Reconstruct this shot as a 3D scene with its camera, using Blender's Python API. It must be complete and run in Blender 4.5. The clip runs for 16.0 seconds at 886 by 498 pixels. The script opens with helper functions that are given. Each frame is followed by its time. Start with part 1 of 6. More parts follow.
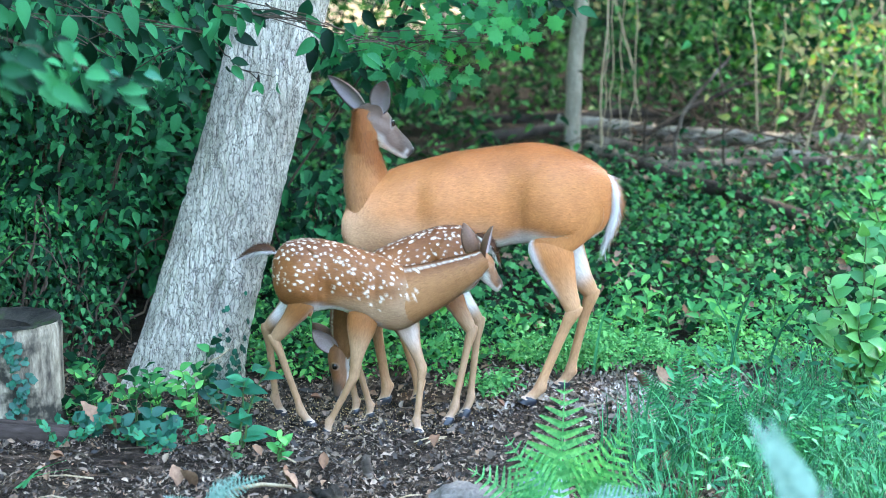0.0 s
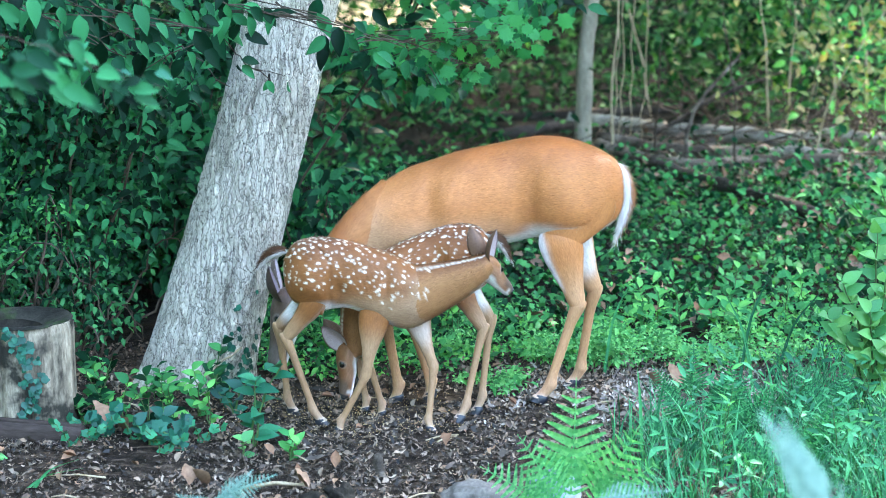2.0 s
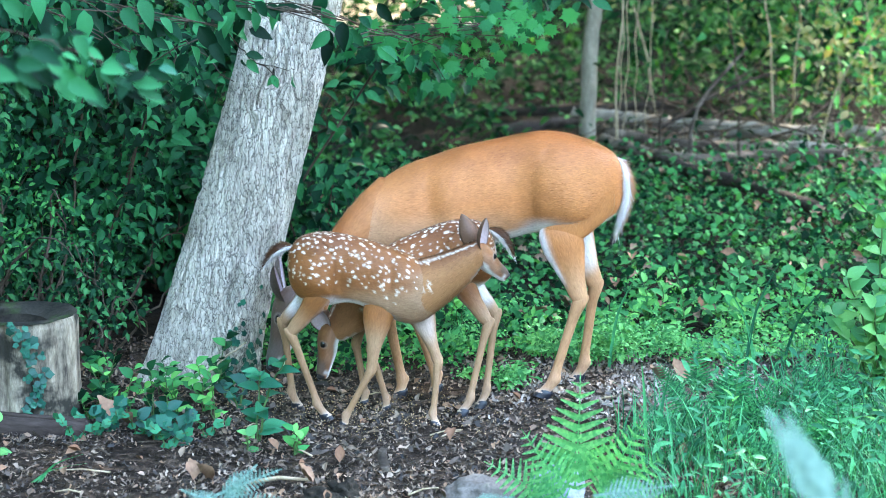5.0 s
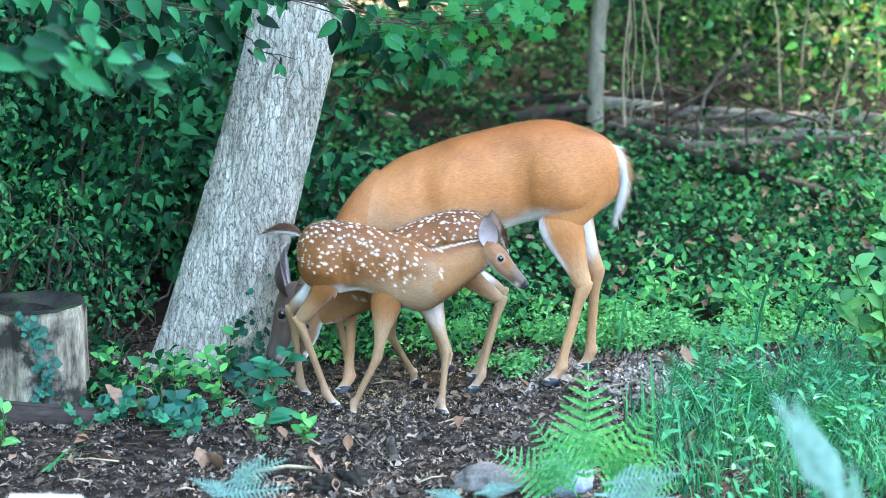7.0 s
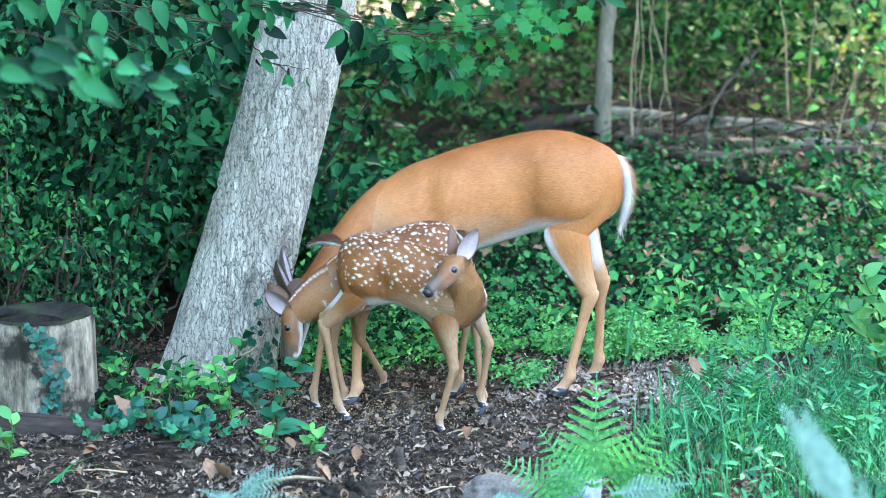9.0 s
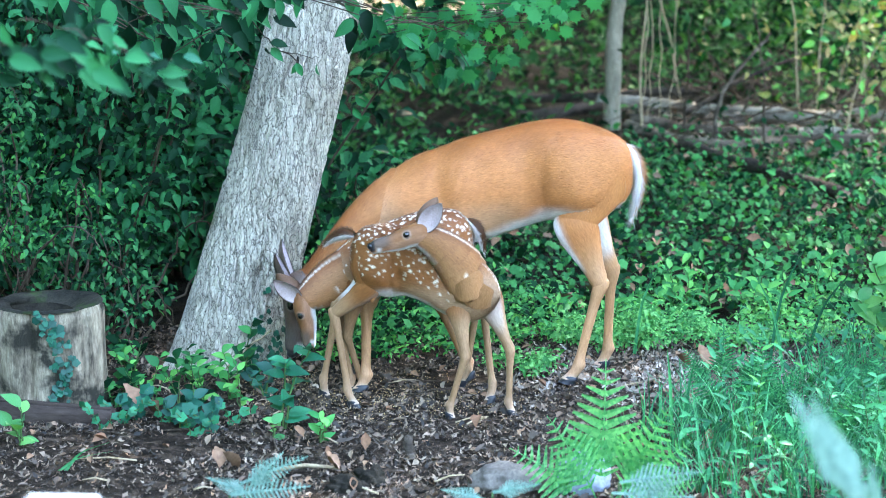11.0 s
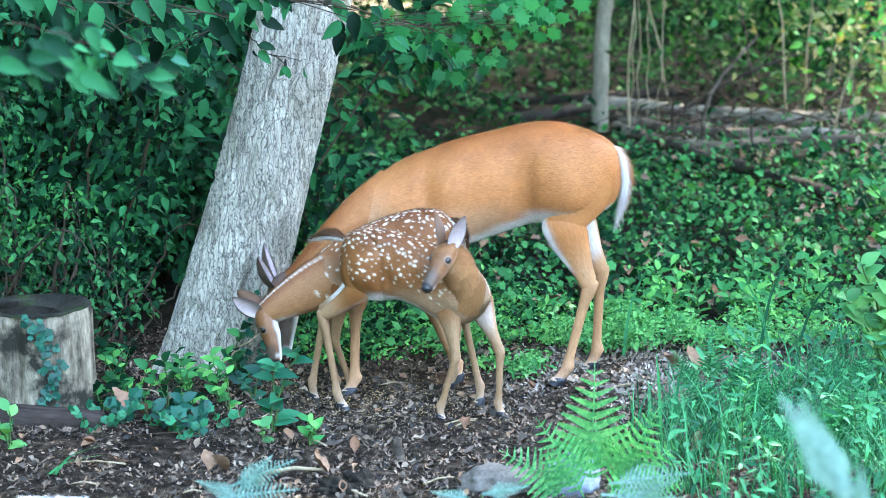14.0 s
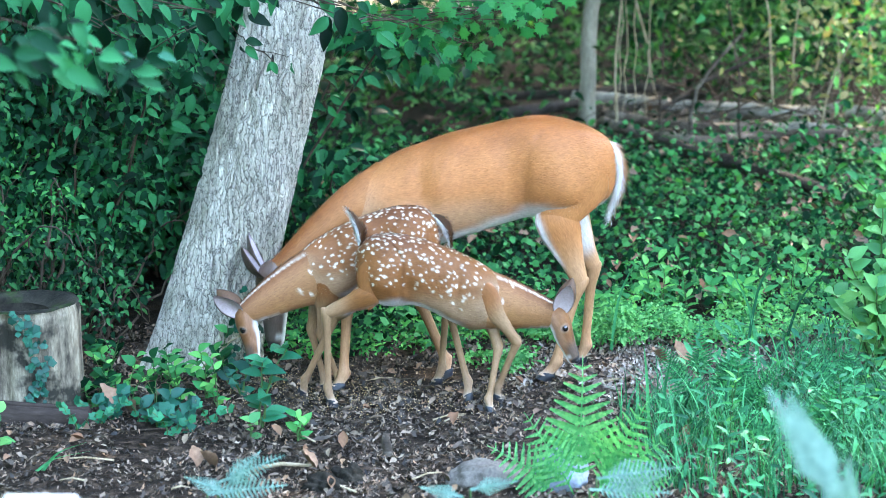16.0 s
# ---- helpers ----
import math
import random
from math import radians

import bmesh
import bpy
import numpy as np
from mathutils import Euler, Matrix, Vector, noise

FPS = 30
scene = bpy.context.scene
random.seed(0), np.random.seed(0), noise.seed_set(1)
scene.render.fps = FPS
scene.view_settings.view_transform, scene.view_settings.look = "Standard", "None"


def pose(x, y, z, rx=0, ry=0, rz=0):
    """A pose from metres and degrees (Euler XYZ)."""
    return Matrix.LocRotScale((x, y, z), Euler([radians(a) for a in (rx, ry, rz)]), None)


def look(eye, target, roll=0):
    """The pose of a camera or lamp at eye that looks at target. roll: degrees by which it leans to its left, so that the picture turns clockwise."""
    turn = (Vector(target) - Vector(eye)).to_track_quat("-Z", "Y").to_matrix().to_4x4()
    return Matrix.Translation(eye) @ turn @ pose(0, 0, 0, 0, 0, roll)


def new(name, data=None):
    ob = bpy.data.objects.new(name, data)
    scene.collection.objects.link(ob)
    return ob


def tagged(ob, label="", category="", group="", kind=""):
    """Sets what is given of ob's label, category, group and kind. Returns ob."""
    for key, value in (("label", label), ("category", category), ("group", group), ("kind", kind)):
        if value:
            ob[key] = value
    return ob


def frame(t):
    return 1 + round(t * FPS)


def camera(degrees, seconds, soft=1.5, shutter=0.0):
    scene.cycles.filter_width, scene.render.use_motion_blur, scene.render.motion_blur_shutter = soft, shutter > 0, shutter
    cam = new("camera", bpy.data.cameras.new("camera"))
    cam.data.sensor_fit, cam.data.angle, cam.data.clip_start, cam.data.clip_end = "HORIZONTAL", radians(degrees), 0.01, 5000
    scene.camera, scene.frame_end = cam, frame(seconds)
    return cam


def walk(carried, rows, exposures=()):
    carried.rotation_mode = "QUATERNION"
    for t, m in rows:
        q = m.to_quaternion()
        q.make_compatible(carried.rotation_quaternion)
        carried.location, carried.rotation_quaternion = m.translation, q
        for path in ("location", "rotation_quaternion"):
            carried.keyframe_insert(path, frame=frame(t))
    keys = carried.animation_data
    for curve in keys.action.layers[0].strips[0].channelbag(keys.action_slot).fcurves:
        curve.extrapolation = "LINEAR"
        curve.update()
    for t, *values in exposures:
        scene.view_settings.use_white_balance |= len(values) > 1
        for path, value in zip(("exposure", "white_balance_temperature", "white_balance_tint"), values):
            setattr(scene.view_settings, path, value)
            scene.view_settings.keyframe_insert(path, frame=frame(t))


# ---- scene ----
cam = camera(22.0, 16.0, soft=0.5, shutter=0.5)
cam.data.dof.use_dof = True
cam.data.dof.focus_distance = 8.2
cam.data.dof.aperture_fstop = 3.4
EYE = (0.0, 0.0, 2.1)
# seconds, yaw, pitch, roll of a camera held in one place
TURNS = [
    (0, -0.000, -10.500, 0.000),
    (0.5, 0.129, -10.337, 0.039),
    (1, 0.183, -10.228, 0.103),
    (1.5, 0.221, -10.383, 0.132),
    (2, 0.240, -10.546, 0.247),
    (2.5, 0.228, -10.534, 0.177),
    (3, 0.215, -10.544, 0.185),
    (3.5, 0.295, -10.570, 0.086),
    (6, 0.413, -10.715, 0.357),
    (6.5, 0.464, -10.780, 0.378),
    (7, 0.510, -10.966, 0.441),
    (7.5, 0.543, -10.892, 0.433),
    (8, 0.612, -10.764, 0.519),
    (10.5, 0.818, -10.687, 0.564),
    (11, 0.920, -10.992, 0.598),
    (11.5, 0.994, -11.202, 0.722),
    (12, 0.989, -11.139, 0.787),
    (12.5, 1.024, -11.038, 0.722),
    (13, 0.853, -10.993, 0.723),
    (13.5, 0.704, -11.004, 0.882),
    (14, 0.595, -10.941, 0.748),
    (14.5, 0.564, -10.866, 0.966),
    (15, 0.390, -10.886, 0.854),
    (15.5, 0.292, -10.873, 0.927),
    (16, 0.264, -11.062, 0.838),
]
walk(cam, [(t, pose(*EYE, 90 + p, r, y)) for t, y, p, r in TURNS], exposures=[(0.0, 5.27, 6900, 9), (16.0, 5.27, 6900, 9)])

# daylight: an open sky behind the camera, the sun behind the wood
world = bpy.data.worlds.new("sky")
scene.world = world
world.use_nodes = True
sky = world.node_tree.nodes.new("ShaderNodeTexSky")
sky.sky_type, sky.sun_disc = "NISHITA", False
sky.sun_elevation, sky.sun_rotation = radians(42), radians(40)
world.node_tree.links.new(sky.outputs["Color"], world.node_tree.nodes["Background"].inputs["Color"])
world.node_tree.nodes["Background"].inputs["Strength"].default_value = 0.13
sun_data = bpy.data.lights.new("sun", "SUN")
sun_data.energy, sun_data.angle, sun_data.color = 0.9, radians(0.6), (1.0, 0.93, 0.8)
sun = new("sun", sun_data)
SUNWARD = Vector((math.sin(radians(40)) * math.cos(radians(42)), math.cos(radians(40)) * math.cos(radians(42)), math.sin(radians(42))))
sun.matrix_world = look(SUNWARD * 60, (0, 0, 0))

# ---- materials ----
def nodes_of(name):
    m = bpy.data.materials.new(name)
    m.use_nodes = True
    return m, m.node_tree.nodes, m.node_tree.links, m.node_tree.nodes["Principled BSDF"]


def grain(nodes, links, scale, stretch=(1, 1, 1), detail=6, rough=0.6):
    """A noise in the object's own space, its coordinates stretched."""
    co = nodes.new("ShaderNodeTexCoord")
    mp = nodes.new("ShaderNodeMapping")
    mp.inputs["Scale"].default_value = stretch
    nz = nodes.new("ShaderNodeTexNoise")
    nz.inputs["Scale"].default_value, nz.inputs["Detail"].default_value, nz.inputs["Roughness"].default_value = scale, detail, rough
    links.new(co.outputs["Object"], mp.inputs["Vector"])
    links.new(mp.outputs["Vector"], nz.inputs["Vector"])
    return nz


def ramp(nodes, links, source, stops):
    r = nodes.new("ShaderNodeValToRGB")
    while len(r.color_ramp.elements) < len(stops):
        r.color_ramp.elements.new(0.5)
    for e, (p, c) in zip(r.color_ramp.elements, stops):
        e.position, e.color = p, (*c, 1)
    links.new(source, r.inputs["Fac"])
    return r.outputs["Color"]


def mixed(nodes, links, a, b, fac, mode="MIX"):
    m = nodes.new("ShaderNodeMix")
    m.data_type, m.blend_type = "RGBA", mode
    for s, v in ((m.inputs["Factor"], fac), (m.inputs["A"], a), (m.inputs["B"], b)):
        if isinstance(v, (int, float)):
            s.default_value = v
        elif isinstance(v, tuple):
            s.default_value = (*v, 1)
        else:
            links.new(v, s)
    return m.outputs["Result"]


def bump(nodes, links, b, height, strength, distance):
    n = nodes.new("ShaderNodeBump")
    n.inputs["Strength"].default_value, n.inputs["Distance"].default_value = strength, distance
    links.new(height, n.inputs["Height"])
    links.new(n.outputs["Normal"], b.inputs["Normal"])


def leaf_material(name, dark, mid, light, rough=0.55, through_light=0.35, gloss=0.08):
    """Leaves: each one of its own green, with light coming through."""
    # dark stop lowered on these four so dark leaves stand in for shaded gaps
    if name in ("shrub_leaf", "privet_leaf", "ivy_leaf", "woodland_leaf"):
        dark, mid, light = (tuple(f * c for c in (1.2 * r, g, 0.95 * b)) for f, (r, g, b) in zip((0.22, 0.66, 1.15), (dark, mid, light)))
    m, nodes, links, b = nodes_of(name)
    geo = nodes.new("ShaderNodeNewGeometry")
    obi = nodes.new("ShaderNodeObjectInfo")
    add = nodes.new("ShaderNodeMath")
    add.operation = "ADD"
    links.new(geo.outputs["Random Per Island"], add.inputs[0])
    links.new(obi.outputs["Random"], add.inputs[1])
    frac = nodes.new("ShaderNodeMath")
    frac.operation = "FRACT"
    links.new(add.outputs[0], frac.inputs[0])
    col = ramp(nodes, links, frac.outputs[0], [(0.0, dark), (0.45, mid), (0.85, light), (1.0, tuple(1.15 * c for c in light))])
    nz = grain(nodes, links, 90, detail=4)
    col = mixed(nodes, links, col, ramp(nodes, links, nz.outputs["Fac"], [(0.3, (0.6, 0.66, 0.6)), (0.7, (1.1, 1.06, 1.0))]), 0.8, "MULTIPLY")
    links.new(col, b.inputs["Base Color"])
    b.inputs["Roughness"].default_value = rough
    b.inputs["Specular IOR Level"].default_value = gloss
    bump(nodes, links, b, nz.outputs["Fac"], 0.25, 0.002)
    tr = nodes.new("ShaderNodeBsdfTranslucent")
    links.new(mixed(nodes, links, col, (1.0, 1.25, 0.55), 1.0, "MULTIPLY"), tr.inputs["Color"])
    mx = nodes.new("ShaderNodeMixShader")
    mx.inputs[0].default_value = through_light
    links.new(b.outputs[0], mx.inputs[1])
    links.new(tr.outputs[0], mx.inputs[2])
    links.new(mx.outputs[0], nodes["Material Output"].inputs["Surface"])
    return m


def rough_material(name, stops, scale, stretch=(1, 1, 1), rough=0.85, relief=0.5, depth=0.01, second=None):
    """Bark, wood, soil and stone: a two-scale grain in a run of colours."""
    m, nodes, links, b = nodes_of(name)
    big = grain(nodes, links, scale, stretch, 8, 0.65)
    fine = grain(nodes, links, scale * 7, stretch, 5, 0.6)
    col = ramp(nodes, links, big.outputs["Fac"], stops)
    col = mixed(nodes, links, col, ramp(nodes, links, fine.outputs["Fac"], [(0.3, (0.55, 0.55, 0.55)), (0.7, (1.2, 1.2, 1.2))]), 0.75, "MULTIPLY")
    if second:
        stain = grain(nodes, links, second[0], detail=4)
        col = mixed(nodes, links, col, second[1], ramp(nodes, links, stain.outputs["Fac"], [(second[2], (0, 0, 0)), (second[2] + 0.12, (1, 1, 1))]))
    links.new(col, b.inputs["Base Color"])
    b.inputs["Roughness"].default_value = rough
    b.inputs["Specular IOR Level"].default_value = 0.08
    tot = nodes.new("ShaderNodeMath")
    tot.operation = "MULTIPLY_ADD"
    links.new(fine.outputs["Fac"], tot.inputs[0])
    tot.inputs[1].default_value = 0.4
    links.new(big.outputs["Fac"], tot.inputs[2])
    bump(nodes, links, b, tot.outputs[0], relief, depth)
    return m


def island_material(name, colours, rough=0.8):
    """Loose scraps, each of its own colour out of a run of colours."""
    m, nodes, links, b = nodes_of(name)
    geo = nodes.new("ShaderNodeNewGeometry")
    stops = [(i / (len(colours) - 1), c) for i, c in enumerate(colours)]
    col = ramp(nodes, links, geo.outputs["Random Per Island"], stops)
    nz = grain(nodes, links, 60, detail=5)
    links.new(mixed(nodes, links, col, ramp(nodes, links, nz.outputs["Fac"], [(0.3, (0.55, 0.55, 0.55)), (0.7, (1.15, 1.15, 1.15))]), 0.8, "MULTIPLY"), b.inputs["Base Color"])
    b.inputs["Roughness"].default_value = rough
    bump(nodes, links, b, nz.outputs["Fac"], 0.4, 0.004)
    return m


def coat_material(name):
    """Hair: the colour of each hair from the coat, with streaks along the body."""
    m, nodes, links, b = nodes_of(name)
    at = nodes.new("ShaderNodeAttribute")
    at.attribute_name = "coat"
    st = grain(nodes, links, 120, (0.4, 1.5, 1.5), 4, 0.6)
    bg = grain(nodes, links, 7, detail=3)
    col = mixed(nodes, links, at.outputs["Color"], ramp(nodes, links, st.outputs["Fac"], [(0.3, (0.66, 0.60, 0.55)), (0.7, (1.25, 1.23, 1.20))]), 0.5, "MULTIPLY")
    col = mixed(nodes, links, col, ramp(nodes, links, bg.outputs["Fac"], [(0.33, (0.76, 0.73, 0.70)), (0.67, (1.18, 1.17, 1.16))]), 0.5, "MULTIPLY")
    links.new(col, b.inputs["Base Color"])
    b.inputs["Roughness"].default_value = 0.5
    b.inputs["Specular IOR Level"].default_value = 0.22
    b.inputs["Sheen Weight"].default_value = 0.0
    bump(nodes, links, b, st.outputs["Fac"], 0.35, 0.004)
    return m


def plain_material(name, colour, rough, spec=0.5, var=0.15):
    m, nodes, links, b = nodes_of(name)
    nz = grain(nodes, links, 40, detail=4)
    links.new(mixed(nodes, links, colour, ramp(nodes, links, nz.outputs["Fac"], [(0.3, (1 - var,) * 3), (0.7, (1 + var,) * 3)]), 1.0, "MULTIPLY"), b.inputs["Base Color"])
    b.inputs["Roughness"].default_value, b.inputs["Specular IOR Level"].default_value = rough, spec
    return m


COAT = coat_material("deer_coat")
HOOF = plain_material("hoof_horn", (0.012, 0.013, 0.018), 0.35)
EYE_BLACK = plain_material("dark_eye", (0.008, 0.006, 0.006), 0.08, 0.7)
NOSE_SKIN = plain_material("nose_skin", (0.012, 0.012, 0.014), 0.3)


def fissured_bark(name):
    """Grey bark broken by a net of long dark cracks."""
    m, nodes, links, b = nodes_of(name)
    co = nodes.new("ShaderNodeTexCoord")
    mp = nodes.new("ShaderNodeMapping")
    mp.inputs["Scale"].default_value = (1, 1, 0.20)
    links.new(co.outputs["Object"], mp.inputs["Vector"])
    warp = grain(nodes, links, 26, (1, 1, 0.6), 4)
    wob = nodes.new("ShaderNodeVectorMath")
    wob.operation = "MULTIPLY_ADD"
    links.new(warp.outputs["Color"], wob.inputs[0])
    wob.inputs[1].default_value = (0.05, 0.05, 0.05)
    links.new(mp.outputs["Vector"], wob.inputs[2])
    heights = []
    for scale, lo, hi in ((52, 0.0, 0.13), (130, 0.0, 0.30)):
        v = nodes.new("ShaderNodeTexVoronoi")
        v.feature = "DISTANCE_TO_EDGE"
        v.inputs["Scale"].default_value = scale
        links.new(wob.outputs[0], v.inputs["Vector"])
        heights.append(ramp(nodes, links, v.outputs["Distance"], [(lo, (0, 0, 0)), (hi, (1, 1, 1))]))
    h = mixed(nodes, links, heights[0], heights[1], 0.30, "MULTIPLY")
    tone = grain(nodes, links, 9, (1, 1, 0.5), 7)
    fine = grain(nodes, links, 160, (1, 1, 0.5), 4)
    plate = ramp(nodes, links, tone.outputs["Fac"], [(0.3, (0.44, 0.385, 0.29)), (0.7, (0.84, 0.755, 0.605))])
    col = mixed(nodes, links, (0.17, 0.15, 0.12), plate, ramp(nodes, links, h, [(0.0, (0, 0, 0)), (0.45, (1, 1, 1))]))
    col = mixed(nodes, links, col, ramp(nodes, links, fine.outputs["Fac"], [(0.3, (0.6, 0.6, 0.6)), (0.7, (1.25, 1.25, 1.25))]), 0.8, "MULTIPLY")
    links.new(col, b.inputs["Base Color"])
    b.inputs["Roughness"].default_value, b.inputs["Specular IOR Level"].default_value = 0.9, 0.2
    bump(nodes, links, b, h, 1.0, 0.018)
    return m


BARK_ASH = fissured_bark("grey_bark")
BARK_THIN = rough_material("smooth_bark", [(0.3, (0.14, 0.12, 0.085)), (0.7, (0.34, 0.30, 0.22))], 18, (1, 1, 0.3), 0.8, 0.4, 0.006)
WOOD_STUMP = rough_material("weathered_wood", [(0.33, (0.045, 0.036, 0.027)), (0.5, (0.24, 0.195, 0.135)), (0.68, (0.46, 0.385, 0.275))], 20, (1, 1, 0.25), 0.85, 0.8, 0.015, (7, (0.030, 0.027, 0.020), 0.50))
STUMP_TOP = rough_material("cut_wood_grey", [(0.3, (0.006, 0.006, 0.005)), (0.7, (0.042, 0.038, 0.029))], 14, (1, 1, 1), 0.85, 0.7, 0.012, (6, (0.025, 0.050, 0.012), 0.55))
NEAR_BLACK = rough_material("near_black_brown", [(0.3, (0.008, 0.007, 0.006)), (0.7, (0.035, 0.03, 0.022))], 20)
DEADWOOD = rough_material("dead_wood", [(0.3, (0.022, 0.016, 0.012)), (0.5, (0.085, 0.066, 0.050)), (0.75, (0.27, 0.22, 0.17))], 14, (0.25, 1, 1), 0.85, 0.8, 0.02)
PALE_LOG = rough_material("weathered_log", [(0.3, (0.10, 0.085, 0.068)), (0.5, (0.26, 0.225, 0.18)), (0.75, (0.46, 0.41, 0.34))], 14, (0.25, 1, 1), 0.85, 0.8, 0.02)
DARK_LOG = rough_material("dark_log", [(0.3, (0.012, 0.010, 0.008)), (0.7, (0.07, 0.055, 0.045))], 14, (0.25, 1, 1), 0.8, 0.8, 0.02)
TWIG = rough_material("twig_bark", [(0.3, (0.022, 0.016, 0.012)), (0.7, (0.11, 0.082, 0.058))], 30, (1, 1, 0.4), 0.8, 0.3, 0.003)
DRY_STEM = rough_material("dry_stem", [(0.3, (0.24, 0.18, 0.10)), (0.7, (0.46, 0.37, 0.24))], 30, (1, 1, 0.4), 0.8, 0.3, 0.003)
SOIL = rough_material("dark_soil", [(0.3, (0.005, 0.0035, 0.0026)), (0.5, (0.032, 0.0225, 0.016)), (0.75, (0.15, 0.105, 0.072))], 14, (1, 1, 1), 0.95, 1.0, 0.04)
STONE = rough_material("grey_stone", [(0.25, (0.20, 0.22, 0.27)), (0.7, (0.42, 0.46, 0.55))], 9, (1, 1, 1), 0.8, 0.5, 0.01)
BROWN_STONE = rough_material("brown_stone", [(0.25, (0.07, 0.06, 0.05)), (0.7, (0.22, 0.19, 0.16))], 12, (1, 1, 1), 0.85, 0.6, 0.012)
STEM_GREEN = rough_material("green_stem", [(0.3, (0.04, 0.09, 0.03)), (0.7, (0.10, 0.18, 0.06))], 30, (1, 1, 0.3), 0.6, 0.2, 0.002)
WHITE_BOARD = plain_material("white_painted_wood", (0.78, 0.79, 0.80), 0.5, 0.4, 0.05)
LITTER = island_material("leaf_litter", [(0.008, 0.007, 0.006), (0.05, 0.035, 0.025), (0.012, 0.010, 0.008), (0.13, 0.090, 0.060), (0.026, 0.019, 0.014), (0.19, 0.130, 0.086), (0.045, 0.032, 0.022), (0.29, 0.21, 0.145), (0.008, 0.006, 0.005)])
DRY_LEAF = island_material("dry_leaf", [(0.07, 0.042, 0.026), (0.22, 0.138, 0.083), (0.035, 0.022, 0.015), (0.33, 0.235, 0.155), (0.13, 0.075, 0.042), (0.27, 0.155, 0.082), (0.05, 0.032, 0.022), (0.38, 0.29, 0.205), (0.03, 0.02, 0.014)])
PALE_LITTER = island_material("weathered_leaf", [(0.10, 0.078, 0.06), (0.34, 0.28, 0.225), (0.17, 0.125, 0.09), (0.46, 0.40, 0.34), (0.06, 0.045, 0.035), (0.38, 0.30, 0.225)])
KERNEL = island_material("corn_crumbs", [(0.55, 0.34, 0.10), (0.62, 0.44, 0.20), (0.36, 0.20, 0.06), (0.60, 0.46, 0.28)], 0.5)
RED_LEAF = island_material("fallen_brown_leaf", [(0.17, 0.075, 0.032), (0.26, 0.14, 0.075), (0.14, 0.09, 0.06)])
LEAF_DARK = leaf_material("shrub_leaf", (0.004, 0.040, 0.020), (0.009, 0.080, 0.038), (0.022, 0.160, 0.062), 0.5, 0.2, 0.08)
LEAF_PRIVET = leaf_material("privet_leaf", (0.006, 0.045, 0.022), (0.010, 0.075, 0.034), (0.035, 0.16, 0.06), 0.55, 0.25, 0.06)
LEAF_FRESH = leaf_material("fresh_privet_leaf", (0.012, 0.085, 0.030), (0.030, 0.16, 0.048), (0.075, 0.28, 0.075), 0.55, 0.35, 0.06)
LEAF_MAPLE = leaf_material("maple_leaf", (0.014, 0.13, 0.050), (0.028, 0.20, 0.068), (0.055, 0.29, 0.09), 0.55, 0.5, 0.14)
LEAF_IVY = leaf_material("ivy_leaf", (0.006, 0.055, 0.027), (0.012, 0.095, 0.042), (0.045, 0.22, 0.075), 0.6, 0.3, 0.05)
LEAF_BRIGHT = leaf_material("weed_leaf", (0.022, 0.14, 0.050), (0.055, 0.29, 0.090), (0.16, 0.46, 0.12), 0.55, 0.35, 0.14)
LEAF_SPURGE = leaf_material("spurge_leaf", (0.040, 0.19, 0.062), (0.085, 0.33, 0.11), (0.18, 0.47, 0.16), 0.55, 0.35, 0.14)
LEAF_BIG = leaf_material("broad_leaf", (0.045, 0.20, 0.075), (0.085, 0.30, 0.10), (0.16, 0.40, 0.12), 0.5, 0.3, 0.25)
LEAF_SEED = leaf_material("seedling_leaf", (0.010, 0.11, 0.060), (0.018, 0.16, 0.080), (0.03, 0.22, 0.10), 0.45, 0.25, 0.25)
LEAF_BLUE = leaf_material("creeper_leaf", (0.005, 0.048, 0.034), (0.009, 0.080, 0.054), (0.016, 0.125, 0.075), 0.45, 0.15, 0.25)
LEAF_GRASS = leaf_material("grass_blade", (0.012, 0.09, 0.046), (0.032, 0.20, 0.092), (0.075, 0.34, 0.14), 0.5, 0.3, 0.2)
LEAF_FERN = leaf_material("fern_green", (0.075, 0.32, 0.135), (0.13, 0.44, 0.18), (0.20, 0.52, 0.22), 0.5, 0.45)
LEAF_GREY = leaf_material("silver_leaf", (0.15, 0.28, 0.25), (0.20, 0.35, 0.31), (0.27, 0.42, 0.37), 0.7, 0.2)
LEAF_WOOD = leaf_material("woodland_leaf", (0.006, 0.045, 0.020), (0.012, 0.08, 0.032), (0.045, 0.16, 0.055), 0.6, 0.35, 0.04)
LEAF_YELLOW = leaf_material("yellow_leaf", (0.08, 0.16, 0.05), (0.17, 0.21, 0.075), (0.30, 0.24, 0.12), 0.6, 0.3)
DARK_BOARD = rough_material("old_dark_board", [(0.3, (0.018, 0.013, 0.011)), (0.7, (0.075, 0.055, 0.045))], 14, (0.25, 1, 1), 0.85, 0.6, 0.008)


